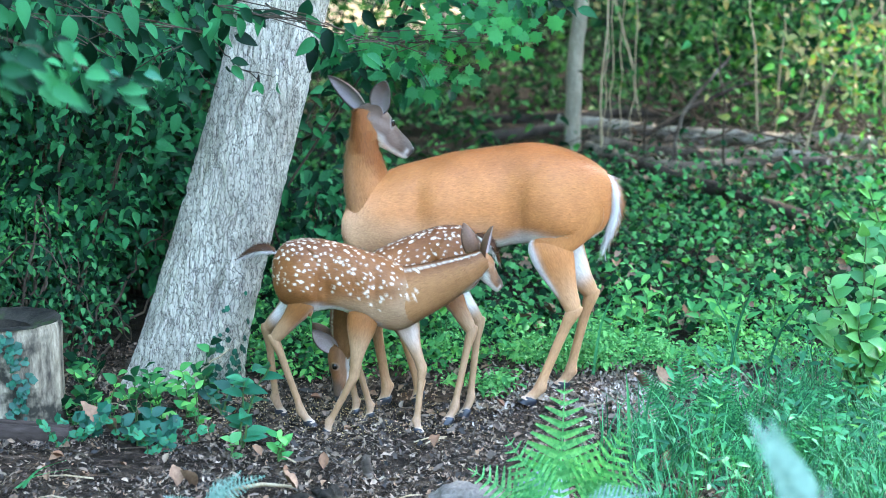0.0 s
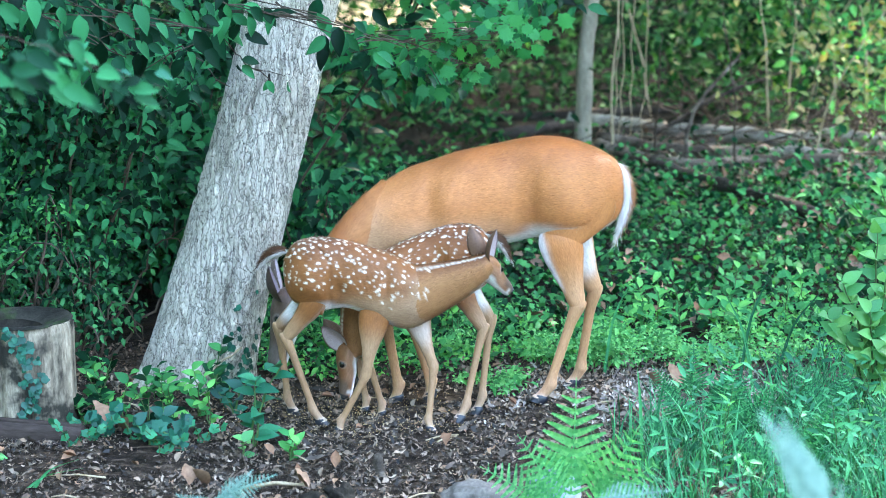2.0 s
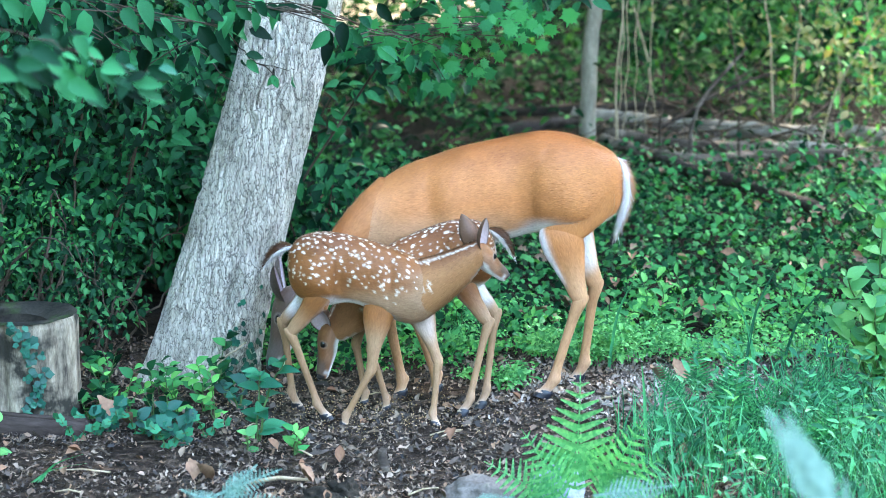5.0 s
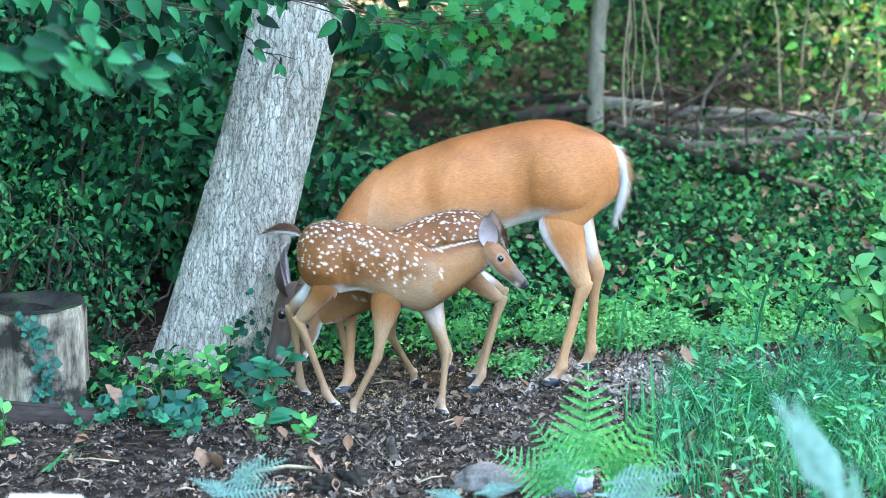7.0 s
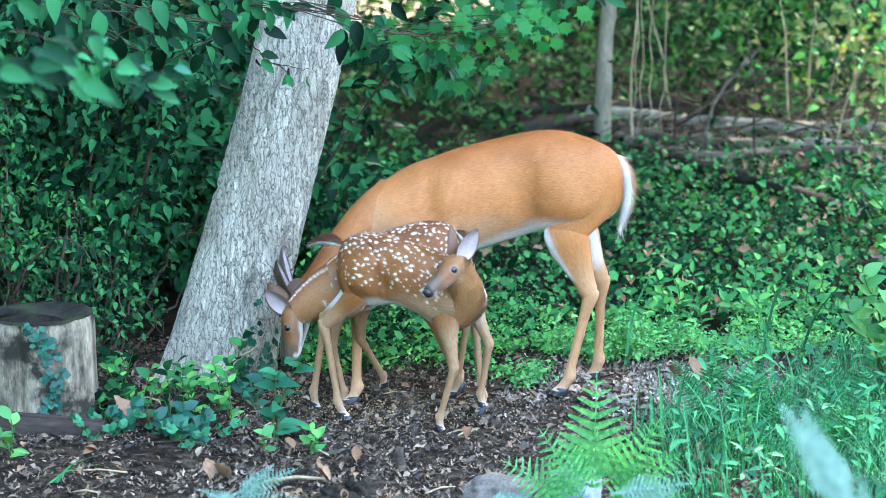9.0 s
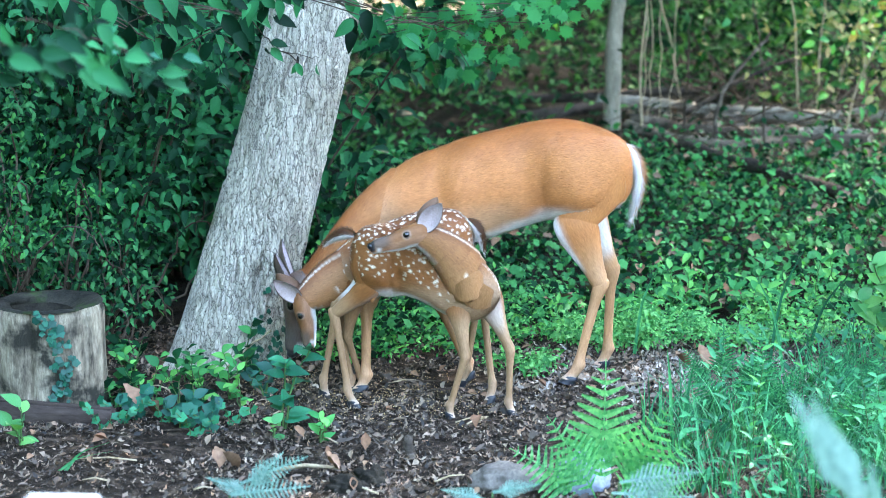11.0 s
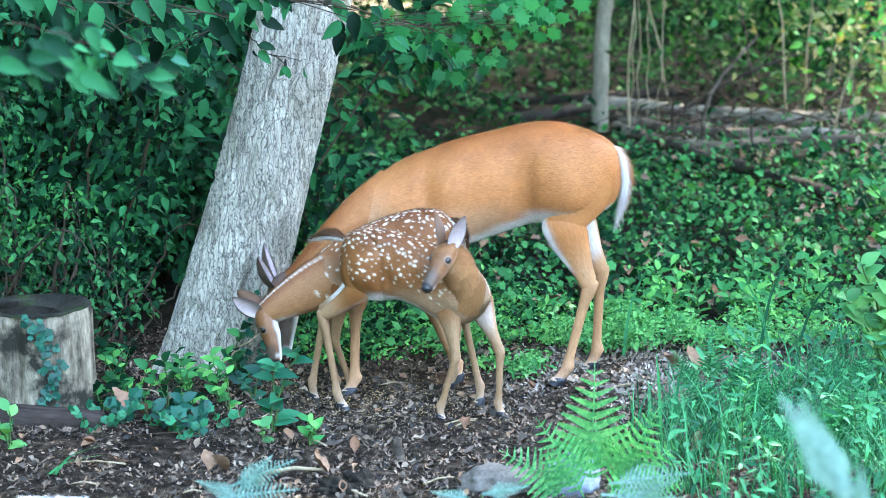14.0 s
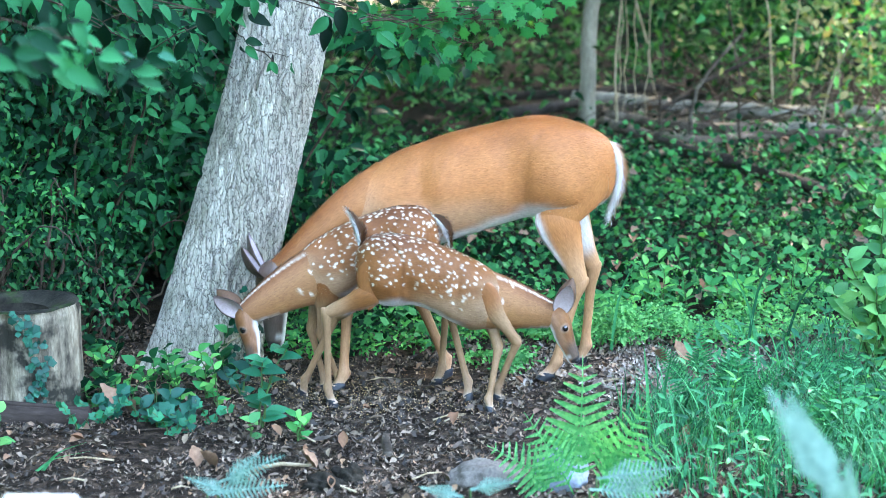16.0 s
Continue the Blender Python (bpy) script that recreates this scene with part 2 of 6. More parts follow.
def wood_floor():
    """Bare soil in the clearing, its colour darkened under the plants as painted shade."""
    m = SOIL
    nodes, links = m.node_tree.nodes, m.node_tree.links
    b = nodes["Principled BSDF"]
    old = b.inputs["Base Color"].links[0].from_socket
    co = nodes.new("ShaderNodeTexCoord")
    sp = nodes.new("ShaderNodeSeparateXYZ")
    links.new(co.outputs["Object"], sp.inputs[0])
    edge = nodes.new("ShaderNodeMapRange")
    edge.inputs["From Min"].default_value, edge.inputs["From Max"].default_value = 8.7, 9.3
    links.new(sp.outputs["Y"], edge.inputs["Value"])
    shade_tone = mixed(nodes, links, old, (0.16, 0.18, 0.12), 1.0, "MULTIPLY")
    links.new(mixed(nodes, links, old, shade_tone, edge.outputs[0]), b.inputs["Base Color"])


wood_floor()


# ---- building tools ----
def part(name, bm, material, parent=None, label="", smooth=True):
    """Links a bmesh (or a mesh) as one object under a thing or a part."""
    if isinstance(bm, bmesh.types.BMesh):
        me = bpy.data.meshes.new(name)
        bmesh.ops.recalc_face_normals(bm, faces=bm.faces)
        bm.to_mesh(me)
        bm.free()
    else:
        me = bm
    if smooth:
        me.polygons.foreach_set("use_smooth", [True] * len(me.polygons))
    me.materials.clear()
    me.materials.append(material)
    ob = new(name, me)
    ob.parent = parent
    return tagged(ob, label)


def grid_mesh(name, P, closed=True):
    """A mesh from rows of rings, P[row][column] being points; closed joins each ring's ends."""
    P = np.asarray(P, float)
    r, c = P.shape[:2]
    i, j = np.meshgrid(np.arange(r - 1), np.arange(c if closed else c - 1), indexing="ij")
    k = (j + 1) % c
    F = np.stack([i * c + j, i * c + k, (i + 1) * c + k, (i + 1) * c + j], -1).reshape(-1, 4)
    return raw_mesh(name, P.reshape(-1, 3), F)


def raw_mesh(name, V, F):
    """A mesh from arrays of vertices and of faces with one number of corners each."""
    V, F = np.asarray(V, np.float32), np.asarray(F, np.int32)
    me = bpy.data.meshes.new(name)
    me.vertices.add(len(V))
    me.vertices.foreach_set("co", V.ravel())
    me.loops.add(F.size)
    me.loops.foreach_set("vertex_index", F.ravel())
    me.polygons.add(len(F))
    me.polygons.foreach_set("loop_start", np.arange(0, F.size, F.shape[1], dtype=np.int32))
    me.update(calc_edges=True)
    me.validate()
    return me


def tube(points, radii, sides=8, wobble=0.0, seed=0):
    """A bmesh of a bent, tapered stem through the points, closed at the ends."""
    rnd = random.Random(seed)
    bm = bmesh.new()
    rings = []
    pts = [Vector(p) for p in points]
    side = None
    for i, p in enumerate(pts):
        d = (pts[min(i + 1, len(pts) - 1)] - pts[max(i - 1, 0)]).normalized()
        if side is None:
            side = d.orthogonal().normalized()
        side = (side - d * side.dot(d)).normalized()
        up = d.cross(side)
        r = radii[i] if isinstance(radii, (list, tuple)) else radii
        rings.append([bm.verts.new(p + (side * math.cos(a) + up * math.sin(a)) * r * (1 + wobble * rnd.uniform(-1, 1))) for a in (math.tau * k / sides for k in range(sides))])
    for a, b in zip(rings, rings[1:]):
        for k in range(sides):
            bm.faces.new((a[k], a[(k + 1) % sides], b[(k + 1) % sides], b[k]))
    bm.faces.new(rings[0][::-1])
    bm.faces.new(rings[-1])
    return bm


def curve_points(ends, n, sag=0.0, jitter=0.0, seed=0):
    """n + 1 points of a smooth way through the ends (a few points), sagging and wandering a little."""
    rnd = random.Random(seed)
    E = [Vector(e) for e in ends]
    out = []
    for i in range(n + 1):
        u = i / n * (len(E) - 1)
        k = min(int(u), len(E) - 2)
        f = u - k
        p0, p1, p2, p3 = E[max(k - 1, 0)], E[k], E[k + 1], E[min(k + 2, len(E) - 1)]
        p = 0.5 * (2 * p1 + (p2 - p0) * f + (2 * p0 - 5 * p1 + 4 * p2 - p3) * f * f + (3 * p1 - p0 - 3 * p2 + p3) * f ** 3)
        p = p + Vector((rnd.uniform(-1, 1), rnd.uniform(-1, 1), rnd.uniform(-1, 1))) * jitter
        p.z -= sag * math.sin(math.pi * i / n)
        out.append(p)
    return out


def ovate(width=0.5, fold=0.12, droop=0.18, rows=5, point=1.0):
    """An ovate leaf, 1 long, along +y, its face up: folded along the midrib and drooping."""
    V, F = [], []
    for i in range(rows + 1):
        u = i / rows
        w = 0.5 * width * math.sin(math.pi * u ** 0.8) ** 0.9 if 0 < u < 1 else 0.004
        w *= 1 if u < 0.6 else 1 - (1 - 1 / point) * (u - 0.6) / 0.4
        z = -droop * u * u
        V += [(-w, u, z + fold * w * 2), (0, u, z), (w, u, z + fold * w * 2)]
    for i in range(rows):
        a = 3 * i
        F += [(a, a + 1, a + 4, a + 3), (a + 1, a + 2, a + 5, a + 4)]
    return np.array(V), np.array(F)


def lobed(tips, cup=0.12, cleft=0.66):
    """A lobed leaf, about 1 across: tips are (angle, length) round the stalk's end; clefts lie between them."""
    V, F = [(0, 0, 0)], []
    ring = []
    for (a, r), (a2, r2) in zip(tips, tips[1:] + [(tips[0][0] + 360, tips[0][1])]):
        ring += [(a, r), ((a + a2) / 2, cleft * min(r, r2))]
    for a, r in ring:
        x, y = r * math.sin(radians(a)), r * math.cos(radians(a))
        V.append((x, y, -cup * r * r))
    n = len(ring)
    F = [(0, 1 + i, 1 + (i + 1) % n) for i in range(n)]
    return np.array(V, float), np.array(F)


MAPLE = lobed([(0, 0.62), (24, 0.43), (50, 0.55), (78, 0.36), (104, 0.40), (160, 0.24), (200, 0.22), (256, 0.41), (284, 0.35), (310, 0.57), (337, 0.44)], 0.22, 0.86)
IVY = lobed([(0, 0.60), (62, 0.48), (140, 0.36), (220, 0.36), (298, 0.48)], 0.2, 0.86)
OVAL = ovate(0.52, 0.26, 0.3)
BROAD = ovate(0.66, 0.2, 0.32, 6)
NARROW = ovate(0.3, 0.15, 0.3)
SMALL = ovate(0.52, 0.25, 0.25, 3)
SCRAP = (np.array([(-0.7, -0.12, 0.12), (0.1, -0.38, 0), (0.62, 0.05, 0.22), (0.05, 0.16, 0.02), (-0.3, 0.42, 0.16), (-0.05, -0.05, -0.05)]), np.array([(5, 0, 1), (5, 1, 2), (5, 2, 3), (5, 3, 4), (5, 4, 0)]))


SHRED = (np.array([(-0.8, -0.1, 0.25), (-0.2, -0.30, 0.0), (0.3, -0.16, -0.1), (0.8, 0.02, 0.3), (0.25, 0.2, 0.05), (-0.1, 0.12, -0.12), (-0.45, 0.34, 0.3), (0.0, -0.05, -0.1)]), np.array([(7, 0, 1), (7, 1, 2), (7, 2, 3), (7, 3, 4), (7, 4, 5), (7, 5, 6), (7, 6, 0)]))
CURL = ovate(0.62, 0.55, -0.25, 4)


def frames_for(N, rng, spin=None):
    """Turn matrices whose third axis is N, spun at random or along a given way."""
    N = N / np.linalg.norm(N, axis=1, keepdims=True)
    A = rng.normal(size=N.shape) if spin is None else spin + rng.normal(size=N.shape) * 0.35
    Y = A - (A * N).sum(1, keepdims=True) * N
    Y /= np.linalg.norm(Y, axis=1, keepdims=True) + 1e-9
    X = np.cross(Y, N)
    return np.stack([X, Y, N], 2)


def strewn(name, shape, P, N, size, rng, spin=None):
    """One mesh of many leaves of one shape: at P, facing N, of the given sizes."""
    V, F = shape
    M = frames_for(np.asarray(N, float), rng, spin)
    n, k = len(P), len(V)
    W = np.einsum("nij,kj->nki", M, V) * np.asarray(size)[:, None, None] + np.asarray(P)[:, None, :]
    G = (F[None] + (np.arange(n) * k)[:, None, None]).reshape(-1, F.shape[1])
    return raw_mesh(name, W.reshape(-1, 3), G)


def stuff(name, me, material, label, category, parent=None, smooth=True):
    ob = part(name, me, material, parent, label, smooth)
    return tagged(ob, label, category if parent is None else "", "", "stuff")


def thing(name, label, category, at=(0, 0, 0), group="", kind=""):
    e = new(name)
    e.empty_display_size = 0.1
    e.location = at
    return tagged(e, label, category, group, kind)


# ---- the ground ----
def ground_height(x, y):
    """Nearly level about the deer, rising slowly into the wood."""
    x, y = np.asarray(x, float), np.asarray(y, float)
    z = 0.012 * np.sin(2.1 * x + 0.7) * np.cos(1.7 * y) + 0.008 * np.sin(5.3 * x + 2.9 * y)
    z = z + 0.05 * np.clip(y - 18, 0, 30) ** 1.2 + 0.01 * np.clip(y - 9.5, 0, 1) * np.sin(1.3 * x)
    return z


def lie(x, y, up=0.0):
    return (x, y, float(ground_height(x, y)) + up)


def ground():
    xs = np.concatenate([np.linspace(-60, -5, 20), np.linspace(-4.9, 5, 180), np.linspace(5.2, 60, 20)])
    ys = np.concatenate([np.linspace(-40, 4, 16), np.linspace(4.1, 13, 170), np.linspace(13.2, 90, 60)])
    X, Y = np.meshgrid(xs, ys)
    Z = ground_height(X, Y)
    bare = np.clip((9.3 - Y) / 0.5, 0, 1) * np.clip((Y - 4.5) / 1.0, 0, 1)
    nz = np.array([noise.fractal(Vector((x * 9, y * 9, 0)), 0.8, 2.1, 5) for x, y in zip(X.ravel(), Y.ravel())]).reshape(X.shape)
    Z = Z + 0.012 * nz * bare + 0.008 * nz
    me = grid_mesh("ground", np.stack([X, Y, Z], -1), False)
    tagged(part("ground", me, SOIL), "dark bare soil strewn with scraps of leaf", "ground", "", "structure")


ground()


def scatter_flat(rng, n, x0, x1, y0, y1, keep=None):
    x, y = rng.uniform(x0, x1, n), rng.uniform(y0, y1, n)
    if keep is not None:
        k = keep(x, y)
        x, y = x[k], y[k]
    return x, y, ground_height(x, y)


def patchy(x, y, f, level, off=0.0):
    """True where a slow wander of the place lies above the level."""
    return np.array([noise.noise(Vector((a * f, b * f, off))) for a, b in zip(x, y)]) > level


def litter():
    rng = np.random.default_rng(3)
    x, y, z = scatter_flat(rng, 56000, -2.4, 2.2, 6.4, 9.1)
    N = np.stack([rng.normal(0, 0.8, len(x)), rng.normal(-0.1, 0.8, len(x)), np.ones(len(x))], 1)
    s = rng.gamma(1.25, 0.0048, len(x)) + 0.0045
    lay = patchy(x, y, 3.2, -0.34, 11.0) & ~((x < -0.9) & (y < 7.5) & (rng.random(len(x)) < 0.45))
    x, y, z, N, s = x[lay], y[lay], z[lay], N[lay], s[lay]
    m = len(x) // 2
    stuff("leaf_crumbs", strewn("leaf_crumbs", NARROW, np.stack([x, y, z + 0.006 + 0.2 * s], 1)[m:], N[m:], 1.5 * s[m:], rng), LITTER, "dark shreds of dead leaf and bark mulch on soil", "leaf litter", smooth=False)
    x, y, z, N, s = x[:m], y[:m], z[:m], N[:m], s[:m]
    stuff("leaf_litter", strewn("leaf_litter", SCRAP, np.stack([x, y, z + 0.006 + 0.2 * s], 1), N, s, rng), LITTER, "brown scraps of dead leaf and bark on bare soil", "leaf litter", smooth=False)
    xb, yb, zb = scatter_flat(rng, 700, -2.3, 1.7, 6.5, 8.9)
    Nb = np.stack([rng.normal(0, 0.5, len(xb)), rng.normal(-0.2, 0.5, len(xb)), np.ones(len(xb))], 1)
    stuff("leaf_fragments", strewn("leaf_fragments", SCRAP, np.stack([xb, yb, zb + 0.014], 1), Nb, rng.uniform(0.010, 0.026, len(xb)), rng), LITTER, "curled fragments of dry leaf on the soil", "leaf litter", smooth=False)
    # weathered pale litter beside the doe
    xp, yp, zp = scatter_flat(rng, 9000, 0.1, 1.7, 7.5, 8.9, lambda a, b: (rng.random(len(a)) < np.exp(-((a - 0.75) / 0.45) ** 2 - ((b - 8.3) / 0.38) ** 2)) & patchy(a, b, 5.0, -0.2, 9.0))
    Np = np.stack([rng.normal(0, 0.6, len(xp)), rng.normal(-0.3, 0.5, len(xp)), np.ones(len(xp))], 1)
    stuff("pale_litter", strewn("pale_litter", SHRED, np.stack([xp, yp, zp + 0.012], 1), Np, rng.uniform(0.008, 0.026, len(xp)), rng), PALE_LITTER, "grey weathered leaf scraps beside the doe", "leaf litter", smooth=False)
    # dry pale leaves: thick at the clearing's side, thin elsewhere
    for name, shape, n, lo, hi in (("leaf_flakes", SHRED, 26000, 0.006, 0.019), ("dry_leaves", CURL, 1500, 0.016, 0.042)):
        xd, yd, zd = scatter_flat(rng, n, -2.2, 2.3, 6.5, 9.0, lambda a, b: rng.random(len(a)) < 0.26 + 0.9 * np.exp(-((a - 0.72) / 0.5) ** 2 - ((b - 8.2) / 0.5) ** 2) + 0.35 * (b < 7.25))
        lay = patchy(xd, yd, 4.2, -0.22, 5.0) & ~((xd < -0.9) & (yd < 7.5) & (rng.random(len(xd)) < 0.45))
        xd, yd, zd = xd[lay], yd[lay], zd[lay]
        Nd = np.stack([rng.normal(0, 0.55, len(xd)), rng.normal(-0.25, 0.5, len(xd)), np.ones(len(xd))], 1)
        sd = rng.uniform(lo, hi, len(xd))
        stuff(name, strewn(name, shape, np.stack([xd, yd, zd + 0.008 + 0.18 * sd], 1), Nd, sd, rng), DRY_LEAF, "dry tan leaf scraps on the soil", "leaf litter", smooth=False)
    x, y, z = scatter_flat(rng, 12000, -1.1, 0.5, 7.5, 8.5, lambda a, b: rng.random(len(a)) < 0.7 * np.exp(-((a + 0.35) / 0.42) ** 2 - ((b - 7.95) / 0.3) ** 2) + np.exp(-((a + 0.70) / 0.08) ** 2 - ((b - 8.2) / 0.14) ** 2))
    N = rng.normal(size=(len(x), 3))
    stuff("corn_crumbs", strewn("corn_crumbs", SCRAP, np.stack([x, y, z + 0.012], 1), N, rng.uniform(0.0025, 0.0055, len(x)), rng), KERNEL, "yellow crumbs of cracked corn on the soil", "animal feed", smooth=False)
    x, y, z = scatter_flat(rng, 40, -2.0, 1.4, 6.7, 8.7)
    N = np.stack([rng.normal(0, 0.4, len(x)), rng.normal(-0.3, 0.4, len(x)), np.ones(len(x))], 1)
    stuff("dead_leaf", strewn("dead_leaf", CURL, np.stack([x, y, z + 0.015], 1), N, rng.uniform(0.03, 0.06, len(x)), rng), RED_LEAF, "fallen brown leaves on the soil", "dead leaves")


litter()


# ---- the leaning tree ----
def leaning_tree():
    tree = thing("tree", "leaning grey-barked ash tree with ivy at its foot", "tree", lie(-0.99, 8.55))
    rows, cols = 420, 260
    P = np.zeros((rows, cols, 3))
    for i in range(rows):
        h = -0.08 + 7.0 * (i / (rows - 1)) ** 1.35
        cx, cy = 0.275 * h - 0.012 + 0.008 * math.sin(2.2 * h), 0.10 * h
        r = 0.158 + 0.050 * math.exp(-max(h, 0) / 0.8) - 0.006 * max(0, h - 1.5)
        for j in range(cols):
            a = math.tau * j / cols
            flare = 0.012 * math.exp(-max(h, 0) / 0.10) + 0.018 * math.exp(-max(h, 0) / 0.12) * math.cos(5 * a + 0.6)
            w = Vector((math.cos(a) * r * 30 + 2.2 * noise.noise(Vector((math.cos(a) * 4, math.sin(a) * 4, h * 7))), math.sin(a) * r * 30, h * 5.5))
            rid = 1 - abs(noise.noise(w)) * 2.2
            rid2 = noise.noise(Vector((math.cos(a) * 14, math.sin(a) * 14, h * 13)))
            rr = r + flare + 0.015 * (rid - 0.5) + 0.003 * rid2 + 0.008 * noise.noise(Vector((math.cos(a) * 1.5, math.sin(a) * 1.5, h * 1.4)))
            P[i, j] = (cx + math.cos(a) * rr * 1.02, cy + math.sin(a) * rr, h)
    part("trunk", grid_mesh("trunk", P), BARK_ASH, tree)
    # a healed dark slit in the bark
    bm = bmesh.new()
    bmesh.ops.create_icosphere(bm, subdivisions=2, radius=1)
    bmesh.ops.scale(bm, vec=(0.006, 0.008, 0.032), verts=bm.verts)
    s = part("bark_slit", bm, NEAR_BLACK, tree, "dark narrow slit in the bark")
    s.location = (0.300, -0.048, 1.15)
    # limbs and crown above the view, thickened to block sky light
    rng = np.random.default_rng(11)
    for k, (dx, dy, dz) in enumerate([(1.8, -0.8, 1.6), (-1.6, 0.8, 1.9), (0.6, 2.4, 1.7), (2.6, 1.8, 2.2)]):
        b = Vector((0.285 * 5.2, 0.52, 5.0 + 0.35 * k))
        part("limb", tube(curve_points([b, b + Vector((dx, dy, dz)) * 0.5, b + Vector((dx, dy, dz))], 8, -0.2), [0.09 - 0.009 * i for i in range(9)], 8), BARK_ASH, tree)
    n = 17000
    C = np.array([(1.3, 2.3, 7.2)]) + rng.normal(size=(n, 3)) * np.array([(3.2, 2.4, 0.9)])
    part("crown", strewn("crown", OVAL, C, rng.normal(size=(n, 3)) + np.array([0, 0, 1.2]), rng.uniform(0.15, 0.26, n), rng), LEAF_WOOD, tree)
    # ivy climbing the foot
    m = 60
    a, h = rng.uniform(-1.3, -0.3, m), np.abs(rng.normal(0.0, 0.12, m))
    rr = 0.164 + 0.052 * np.exp(-h / 0.8)
    Pv = np.stack([0.275 * h + np.cos(a) * rr, 0.1 * h + np.sin(a) * rr, h], 1)
    part("ivy", strewn("ivy", IVY, Pv, np.stack([np.cos(a), np.sin(a), 0.2 + 0 * a], 1), rng.uniform(0.018, 0.042, m), rng), LEAF_BLUE, tree, "dark ivy leaves climbing the bark")
    part("ivy_stem", tube(curve_points([(0.02, -0.27, 0.03), (0.1, -0.24, 0.10), (0.19, -0.19, 0.16)], 8, 0, 0.004), 0.004, 6), DRY_STEM, tree, "pale dry stem against the bark")


leaning_tree()


# ---- the stump ----
def stump():
    s = thing("tree_stump", "weathered pale tree stump with a hollow mossy top", "tree stump", lie(-1.555, 7.93))
    rows, cols = 60, 120
    P = np.zeros((rows, cols, 3))
    for i in range(rows):
        h = 0.375 * i / (rows - 1)
        for j in range(cols):
            a = math.tau * j / cols
            r = 0.195 + 0.012 * math.exp(-h / 0.05) + 0.007 * math.cos(3 * a + 1) + 0.004 * noise.noise(Vector((math.cos(a) * 9, math.sin(a) * 9, h * 5)))
            r -= 0.022 * math.exp(-((a - 4.5) / 0.10) ** 2) + 0.012 * math.exp(-((a - 5.6) / 0.06) ** 2)
            r -= 0.006 * max(0, i - rows + 5) ** 1.2 * 0.3
            P[i, j] = (math.cos(a) * r, math.sin(a) * r, h)
    part("bark", grid_mesh("bark", P), WOOD_STUMP, s)
    prof = [(0.192, 0.373), (0.186, 0.381), (0.165, 0.378), (0.135, 0.369), (0.125, 0.345), (0.12, 0.30), (0.06, 0.28), (0.005, 0.28)]
    T = [[(math.cos(a) * r * (1 + 0.05 * noise.noise(Vector((math.cos(a) * 2, math.sin(a) * 2, r * 20)))) + (0 if r > 0.13 else -0.045), math.sin(a) * r, h + 0.005 * noise.noise(Vector((math.cos(a) * 3, math.sin(a) * 3, r * 30)))) for a in (math.tau * j / 90 for j in range(90))] for r, h in prof]
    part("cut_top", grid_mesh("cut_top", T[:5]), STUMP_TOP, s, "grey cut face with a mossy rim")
    part("hollow", grid_mesh("hollow", T[4:]), NEAR_BLACK, s, "dark hollow in the stump's top")
    rng = np.random.default_rng(5)
    m = 90
    h = rng.uniform(0.0, 0.38, m)
    a = -1.45 + 0.3 * np.sin(h * 9) + rng.normal(0, 0.1, m)
    Pv = np.stack([np.cos(a) * 0.208, np.sin(a) * 0.208, h], 1)
    part("ivy", strewn("ivy", IVY, Pv, np.stack([np.cos(a), np.sin(a), 0.3 + 0 * a], 1) + rng.normal(0, 0.3, (m, 3)), rng.uniform(0.018, 0.042, m), rng), LEAF_BLUE, s, "dark ivy climbing the stump")


stump()


def edging():
    bm = bmesh.new()
    bmesh.ops.create_cube(bm, size=1)
    bmesh.ops.scale(bm, vec=(0.62, 0.05, 0.10), verts=bm.verts)
    bmesh.ops.bevel(bm, geom=bm.edges[:], offset=0.008, segments=2, affect="EDGES")
    bmesh.ops.subdivide_edges(bm, edges=bm.edges[:], cuts=2, use_grid_fill=True)
    for v in bm.verts:
        v.co += Vector((0, 0, 0.006)) * noise.noise(v.co * 9)
    o = part("edging_board", bm, DARK_BOARD, None, "old brown edging board half sunk in soil")
    tagged(o, "", "board")
    o.matrix_basis = pose(-1.60, 7.68, 0.03, 0, 4, -3)


edging()


def shade_tree():
    """An added tree, out of view, placed so its crown shades the clearing."""
    rng = np.random.default_rng(17)
    t = thing("tree", "unseen added tree shading the clearing", "tree", lie(6.2, 14.2))
    part("trunk", tube(curve_points([(0, 0, -0.2), (-0.1, 0, 3), (-0.4, 0, 7.5)], 16, 0, 0.02), [0.22 - 0.009 * i for i in range(17)], 14, 0.05), BARK_THIN, t)
    for k, (dx, dy, dz) in enumerate([(-2.2, 0.4, 1.6), (1.8, 1.4, 1.8), (-0.6, -2.2, 1.6), (0.2, 2.3, 2.0)]):
        b = Vector((-0.3, 0, 5.0 + 0.4 * k))
        part("limb", tube(curve_points([b, b + Vector((dx, dy, dz)) * 0.5, b + Vector((dx, dy, dz))], 8, -0.2), [0.09 - 0.009 * i for i in range(9)], 8), BARK_THIN, t)
    n = 9000
    C = np.array([(-1.2, 0.2, 7.4)]) + rng.normal(size=(n, 3)) * np.array([(2.4, 2.4, 0.9)])
    part("crown", strewn("crown", OVAL, C, rng.normal(size=(n, 3)) + np.array([0, 0, 1.2]), rng.uniform(0.16, 0.28, n), rng), LEAF_WOOD, t)


shade_tree()


